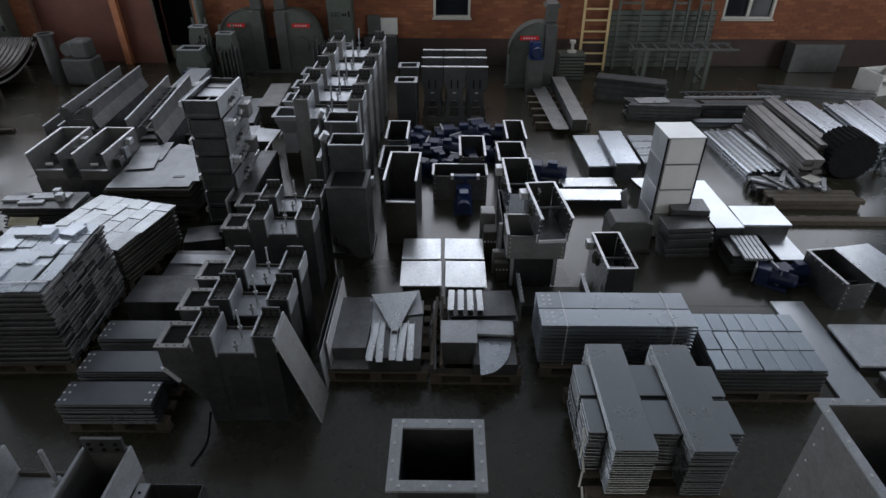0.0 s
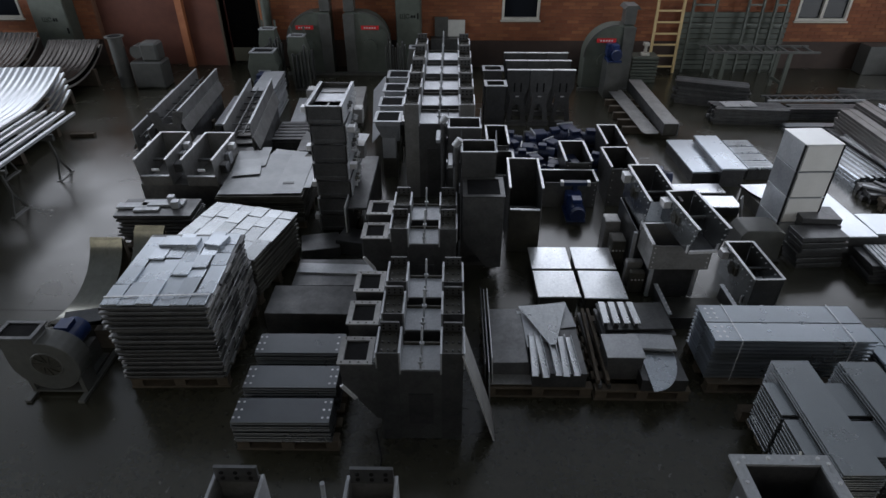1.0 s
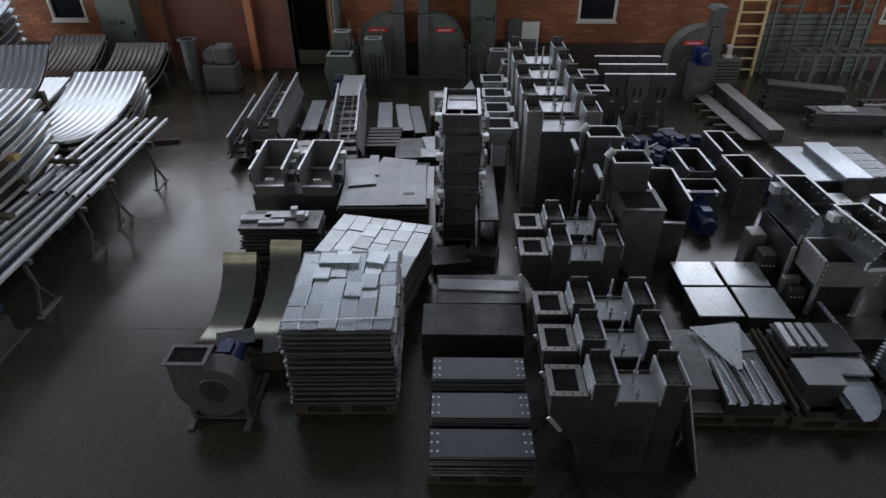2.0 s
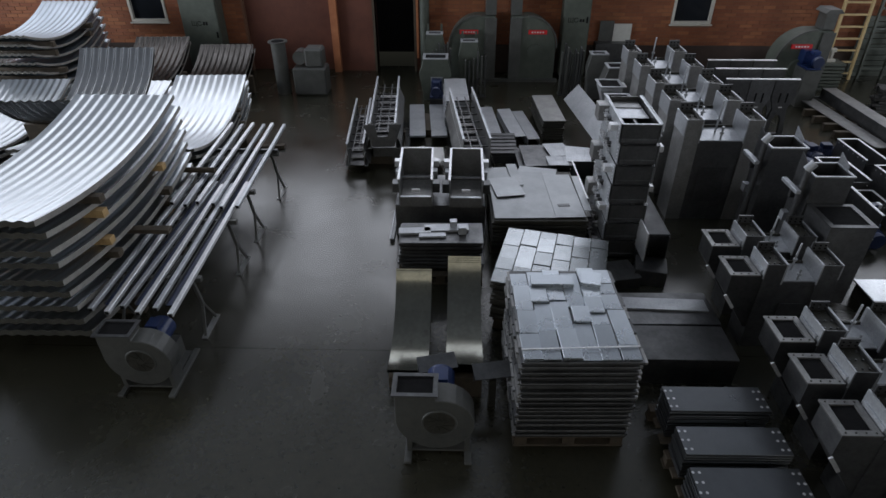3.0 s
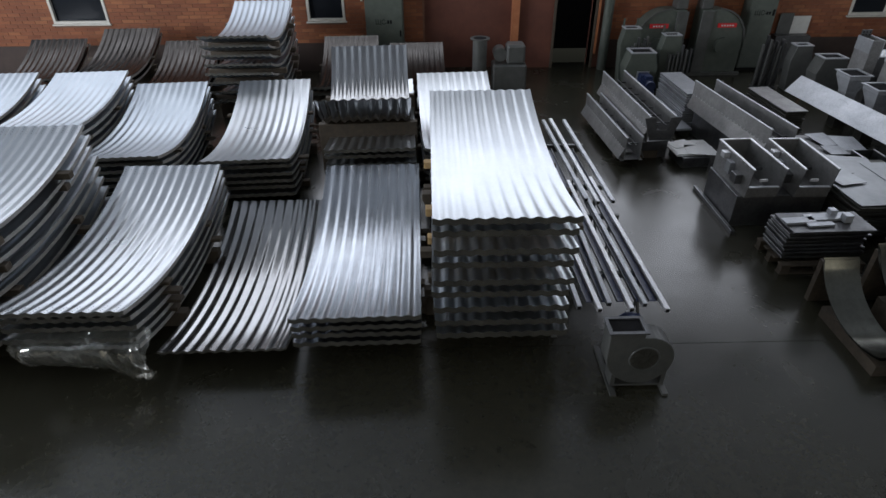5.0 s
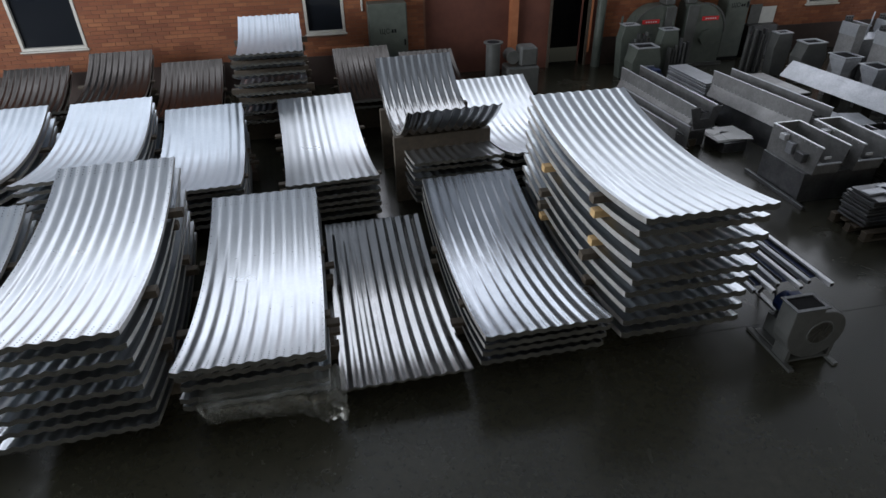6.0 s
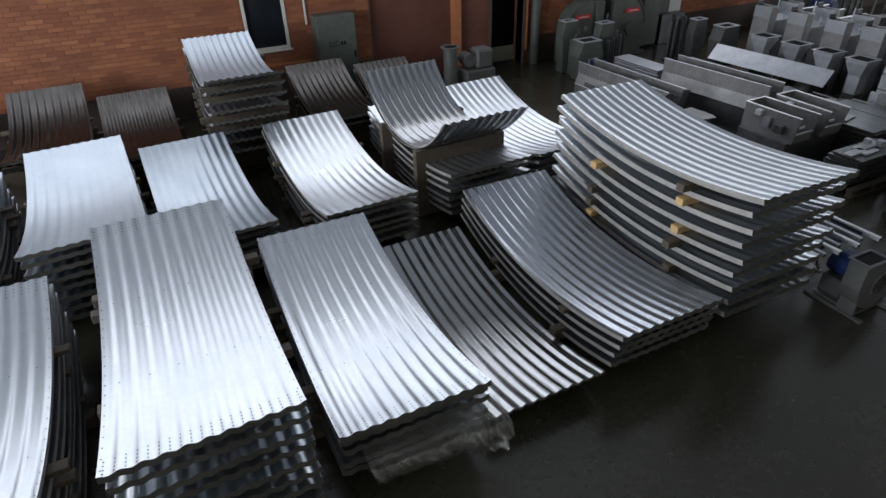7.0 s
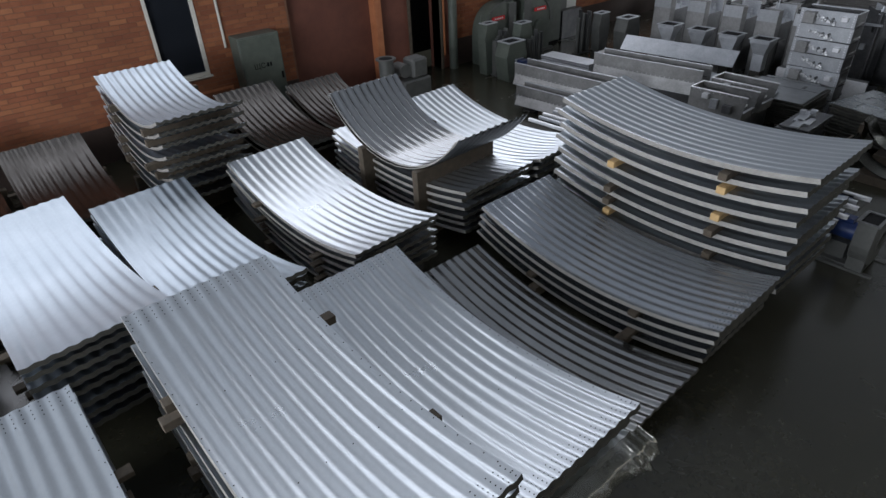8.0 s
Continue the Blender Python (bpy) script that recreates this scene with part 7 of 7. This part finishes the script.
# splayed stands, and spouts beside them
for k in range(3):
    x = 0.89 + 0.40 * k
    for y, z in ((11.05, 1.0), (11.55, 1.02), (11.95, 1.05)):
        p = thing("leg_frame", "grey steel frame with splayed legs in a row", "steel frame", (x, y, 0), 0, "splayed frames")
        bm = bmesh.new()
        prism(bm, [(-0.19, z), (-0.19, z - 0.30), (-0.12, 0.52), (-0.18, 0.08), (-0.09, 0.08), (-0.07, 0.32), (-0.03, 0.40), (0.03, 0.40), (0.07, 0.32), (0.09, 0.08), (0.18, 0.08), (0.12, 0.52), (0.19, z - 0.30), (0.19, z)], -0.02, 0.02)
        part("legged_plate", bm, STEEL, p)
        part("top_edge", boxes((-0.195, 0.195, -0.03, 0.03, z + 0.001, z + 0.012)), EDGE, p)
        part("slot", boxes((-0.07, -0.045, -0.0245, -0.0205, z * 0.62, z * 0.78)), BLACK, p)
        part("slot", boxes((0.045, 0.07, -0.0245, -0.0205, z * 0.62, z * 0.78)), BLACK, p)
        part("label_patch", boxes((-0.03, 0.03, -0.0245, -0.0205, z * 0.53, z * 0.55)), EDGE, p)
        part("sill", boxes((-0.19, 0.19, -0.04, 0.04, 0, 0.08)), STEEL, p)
for y in (10.55, 11.4):
    p = thing("flanged_box", "narrow steel box with a pale square flange", "steel box", (0.46, y, 0), 0, "flanged boxes")
    bm = bmesh.new()
    shell(bm, -0.16, 0.16, -0.13, 0.13, 0, 0.92)
    part("body", bm, STEEL, p)
    bm = bmesh.new()
    ring(bm, -0.19, 0.19, -0.16, 0.16, 0.921, 0.935, 0.05)
    part("flange", bm, ZINC, p)
    part("inside", boxes((-0.15, 0.15, -0.12, 0.12, 0.6, 0.61)), BLACK, p)

# flat plate and folded channel on battens
bm = bmesh.new()
prism(bm, [(-0.14, -1.10), (-0.10, -1.15), (0.10, -1.15), (0.14, -1.10), (0.14, 1.15), (-0.14, 1.15)], 0.0, 0.012)
bmesh.ops.transform(bm, matrix=Matrix(((1, 0, 0, 0), (0, 0, 1, 0), (0, 1, 0, 0), (0, 0, 0, 1))), verts=bm.verts)
single("long_plate", bm, CASING, "long grey plate with rounded corners lying on battens", "steel plate", (3.11, 11.5, 0.12), 3.0)
p = thing("long_channel", "long grey galvanised channel lying on battens", "steel channel", (3.45, 11.5, 0.12), 0.5)
part("web", boxes((-0.13, 0.13, -1.2, 1.2, 0.20, 0.208)), CASING, p)
part("flange", boxes((-0.13, -0.122, -1.2, 1.2, 0, 0.199)), STEEL, p)
part("flange", boxes((0.122, 0.13, -1.2, 1.2, 0, 0.199)), ZINC, p)
part("end_plate", boxes((-0.121, 0.121, -1.19, -1.182, 0, 0.199)), SHADE_DARK_METAL, p)
for k in range(5):
    single("channel_batten", boxes((-0.5, 0.5, -0.04, 0.04, 0, 0.118)), OLD_WOOD, "dirty timber batten under the channels", "timber", (3.25, 10.7 + 0.35 * k, 0), 0, "channel battens")

# long profiles and bundles
def bundle(label, x0, y0, x1, y1, w, h, n, mat, z=0.0, group="profile bundles"):
    l, a = math.hypot(x1 - x0, y1 - y0), math.degrees(math.atan2(y1 - y0, x1 - x0))
    p = thing("profile_bundle", label, "steel profiles", ((x0 + x1) / 2, (y0 + y1) / 2, z), a, group)
    rng = random.Random(int(abs(x0 * 37 + y0 * 11)))
    rows = max(1, int(round(h / 0.06)))
    for k in range(n):
        v = -w / 2 + w * (k + 0.5) / n
        for j in range(rows):
            e = rng.uniform(-0.06, 0.06)
            zz = h * j / rows
            b = w / n * 0.45
            part("profile", boxes((-l / 2 + e, l / 2 + e, v - b, v + b, zz, zz + h / rows * 0.86)), mat[k % len(mat)] if isinstance(mat, tuple) else mat, p, bevel=0.003)
    return p


bundle("dark strapped steel sheets in a long bundle", 4.2, 12.45, 5.45, 12.0, 0.36, 0.45, 3, STEEL)
bundle("dark flat steel bars in a long bundle", 4.55, 11.35, 5.85, 11.25, 0.42, 0.30, 5, STEEL)
single("white_sheet", boxes((-0.3, 0.3, -0.14, 0.14, 0, 0.012)), WHITE_ZINC, "pale sheet lying on dark bars", "steel sheet", (5.0, 11.35, 0.302), 3)
bundle("dark steel channels lying behind the bars", 6.0, 11.5, 7.6, 11.5, 0.3, 0.22, 3, STEEL)
p = thing("lattice_girder", "thin dark steel lattice girder lying on the floor", "girder", (6.75, 12.05, 0), 2)
for v in (-0.14, 0.14):
    part("chord", boxes((-0.95, 0.95, v - 0.02, v + 0.02, 0.16, 0.20)), ZINC if v < 0 else STEEL, p, bevel=0.003)
for k in range(7):
    part("strut", boxes((-0.86 + 0.28 * k, -0.83 + 0.28 * k, -0.119, 0.119, 0.165, 0.195)), STEEL, p)
    if k < 6:
        bm = bmesh.new()
        beam(bm, (-0.83 + 0.28 * k, -0.118, 0.18), (-0.86 + 0.28 * (k + 1), 0.118, 0.18), 0.018, 0.018)
        part("diagonal", bm, STEEL, p)
for u in (-0.8, 0.8):
    part("leg", boxes((u - 0.03, u + 0.03, -0.16, 0.16, 0, 0.159)), STEEL, p)
bundle("long thin steel bar by the wall", 7.6, 12.65, 9.8, 12.3, 0.06, 0.2, 1, STEEL)
bundle("wide grey steel girder lying on the floor", 6.62, 10.75, 6.52, 8.5, 0.30, 0.45, 2, WARM_STEEL)
bundle("wide grey steel girder lying on the floor", 6.98, 11.0, 6.92, 8.95, 0.26, 0.50, 2, WARM_STEEL)
bundle("bundle of pale galvanised profiles", 7.40, 10.9, 7.38, 9.2, 0.42, 0.48, 6, PLATE)
bundle("bundle of pale galvanised profiles", 8.0, 10.7, 7.85, 9.0, 0.40, 0.5, 5, PLATE)
bundle("bundle of pale galvanised profiles", 8.6, 11.0, 8.4, 9.0, 0.5, 0.45, 5, PLATE)
bundle("low bundle of blue-grey galvanised angles", 5.88, 10.3, 5.98, 8.7, 0.58, 0.16, 11, (PLATE, DARK_PLATE, GREY_PLATE, DARK_PLATE))
single("pale_bar", boxes((-0.02, 0.02, -0.66, 0.66, 0, 0.02)), WHITE_ZINC, "bright flat bar lying on a dark beam", "steel bar", (6.36, 9.6, 0.162), -3.5)
bundle("dark steel beam lying across profiles", 6.3, 10.6, 6.42, 8.75, 0.12, 0.16, 1, STEEL)
single("white_strip", boxes((-0.04, 0.04, -0.68, 0.68, 0, 0.02)), EDGE, "white steel strip lying on a beam", "steel strip", (6.36, 9.5, 0.15), 4)
bundle("flat grey plate at the profiles' end", 5.65, 10.9, 6.9, 10.9, 0.2, 0.1, 1, PLATE)
bundle("heap of short steel profiles and offcuts", 5.65, 8.35, 6.7, 8.3, 0.40, 0.15, 5, STEEL)
bundle("dark flat beams lying crosswise", 5.7, 7.95, 6.95, 7.95, 0.34, 0.15, 3, OLD_WOOD)
bundle("long dark beam lying on the floor", 5.6, 7.42, 7.6, 7.42, 0.14, 0.08, 1, OLD_WOOD)
rng = random.Random(8)
for k in range(9):
    ob = single("profile_offcut", boxes((-0.03, 0.03, -0.22, 0.22, 0, 0.03)), (ZINC, STEEL)[k % 2], "short steel profile thrown on a heap", "steel offcut", (5.8 + 0.1 * k, 8.32 + rng.uniform(-0.1, 0.1), 0.152 + 0.032 * (k % 2)), rng.uniform(-60, 60), "heap offcuts")
ob = single("white_offcut", boxes((-0.11, 0.11, -0.10, 0.10, 0, 0.01)), WHITE_PAINT, "white board offcut on a heap of profiles", "board", (6.45, 8.3, 0.22), 30)
# black coil of cable
p = thing("rubber_coil", "black ribbed rubber belt rolled up on the floor", "rubber coil", (7.25, 8.95, 0))
bm = bmesh.new()
rod(bm, (0, -0.22, 0.34), (0, 0.22, 0.34), 0.34, 36)
part("roll", bm, BLACK, p)
for k in range(30):
    a = 2 * math.pi * k / 30
    bm = bmesh.new()
    beam(bm, (0.35 * math.cos(a), -0.22, 0.345 + 0.335 * math.sin(a)), (0.35 * math.cos(a), 0.22, 0.345 + 0.335 * math.sin(a)), 0.03, 0.03)
    part("cleat", bm, BLACK, p)
single("open_crate", boxes((-0.35, 0.35, -0.3, 0.3, 0.0, 0.06), (-0.35, -0.31, -0.3, 0.3, 0.06, 0.42), (0.31, 0.35, -0.3, 0.3, 0.06, 0.42), (-0.31, 0.31, 0.26, 0.3, 0.06, 0.42), (-0.31, 0.31, -0.3, -0.26, 0.3, 0.42)), CARD, "pale slatted crate near the wall", "crate", (10.25, 12.9, 0), 15)
# film wrap at the foot of the punched stack
def film_material():
    m, nt, b = material("clear_film")
    clear = nt.nodes.new("ShaderNodeBsdfTransparent")
    clear.inputs[0].default_value = (0.93, 0.93, 0.91, 1)
    shine = nt.nodes.new("ShaderNodeBsdfAnisotropic")
    shine.inputs["Color"].default_value = (0.85, 0.85, 0.82, 1)
    shine.inputs["Roughness"].default_value = 0.16
    nt.nodes.remove(b)
    gloss = nt.nodes.new("ShaderNodeLayerWeight")
    gloss.inputs[0].default_value = 0.45
    scale = node(nt, "ShaderNodeMath")
    scale.operation = "MULTIPLY"
    scale.inputs[1].default_value = 0.9
    milk = nt.nodes.new("ShaderNodeBsdfDiffuse")
    milk.inputs[0].default_value = (0.42, 0.42, 0.36, 1)
    cloudy = nt.nodes.new("ShaderNodeMixShader")
    cloudy.inputs[0].default_value = 0.09
    nt.links.new(clear.outputs[0], cloudy.inputs[1])
    nt.links.new(milk.outputs[0], cloudy.inputs[2])
    mix = nt.nodes.new("ShaderNodeMixShader")
    nt.links.new(gloss.outputs["Facing"], scale.inputs[0])
    nt.links.new(scale.outputs[0], mix.inputs[0])
    nt.links.new(cloudy.outputs[0], mix.inputs[1])
    nt.links.new(shine.outputs[0], mix.inputs[2])
    nt.links.new(mix.outputs[0], nt.nodes["Material Output"].inputs[0])
    return m


bm = bmesh.new()
COLS, ROWS = 90, 24
grid = [[None] * (COLS + 1) for _ in range(ROWS + 1)]
for j in range(ROWS + 1):
    for i in range(COLS + 1):
        u, v = i / COLS, j / ROWS
        knot = max(0.0, (u - 0.66) / 0.34)
        n = noise.noise(Vector((u * 6, v * 2, 1.7)))
        # creases run aslant and gather at the free end
        fold = abs(noise.noise(Vector((u * 22 - v * 6, v * 3, 4.2)))) * (0.45 + 1.5 * knot)
        low = 0.27 + 0.10 * u + 0.10 * math.sin(math.pi * knot) ** 2
        round_end = min(1.0, math.sqrt(max(0.0, u / 0.05)))
        grid[j][i] = bm.verts.new((-0.58 + 1.10 * u, -0.03 + 0.14 * max(0.0, 1 - 5 * v) - 0.10 * math.sin(math.pi * v) - 0.05 * n * v - 0.11 * fold * v, 0.585 + 0.03 * n - low * v * round_end - 0.05 * knot * fold))
for j in range(ROWS):
    for i in range(COLS):
        bm.faces.new((grid[j][i], grid[j][i + 1], grid[j + 1][i + 1], grid[j + 1][i]))
single("plastic_film", bm, film_material(), "crumpled clear plastic film hanging below the punched sheets", "plastic film", (-11.155, 5.245, 0.0), 0.5, smooth=True)

# ---- the bricks of the far wall ----
def brick_mesh(name, length):
    bm = bmesh.new()
    v = box(bm, -length / 2, length / 2, -0.007, 0.002, 0.0, 0.065)
    bmesh.ops.bevel(bm, geom=[e for e in bm.edges if e.verts[0].co.y < 0 and e.verts[1].co.y < 0], offset=0.003, segments=1, affect="EDGES")
    me = finish(bm, name)
    me.materials.append(BRICK)
    return me


WHOLE, rest = brick_mesh("brick", 0.25), bmesh.new()
rng = random.Random(21)
BARE = [(-8.36, -4.33)]
for row in range(8, 36):
    z = 0.006 + 0.075 * row
    x = X0 + 0.13 * (row % 2)
    while x < X1:
        a, b = x, x + 0.25
        x += 0.26
        spans = [(a, b)]
        for o0, o1 in BARE + [(o[0] - 0.005, o[1] + 0.005) for k, o in enumerate(OPEN) if k != 2 and SILL - 0.07 < z + 0.03 < HEAD]:
            spans = [(max(p, o1) if p > o0 else p, min(q, o0) if q < o1 else q) if (p < o1 and q > o0) else (p, q) for p, q in spans]
            spans = [(p, q) for p, q in spans if q - p > 0.03]
        for p, q in spans:
            proud = WALL - rng.uniform(0.0, 0.003)
            if q - p > 0.249 and -15.0 < p < -10.0 and 0.95 < z < 2.2 and not (-13.9 < p < -11.0 and z < 1.15):
                ob = new("brick", WHOLE)
                ob.location = ((p + q) / 2, proud, z)
                ob.parent = wall_north
            else:
                box(rest, p, q, proud - 0.007, WALL + 0.002, z, z + 0.065)
me = finish(rest, "brick_courses")
me.materials.append(BRICK)
ob = new("brick_courses", me)
ob.parent = wall_north
tagged(ob, "courses of red bricks", kind="stuff")
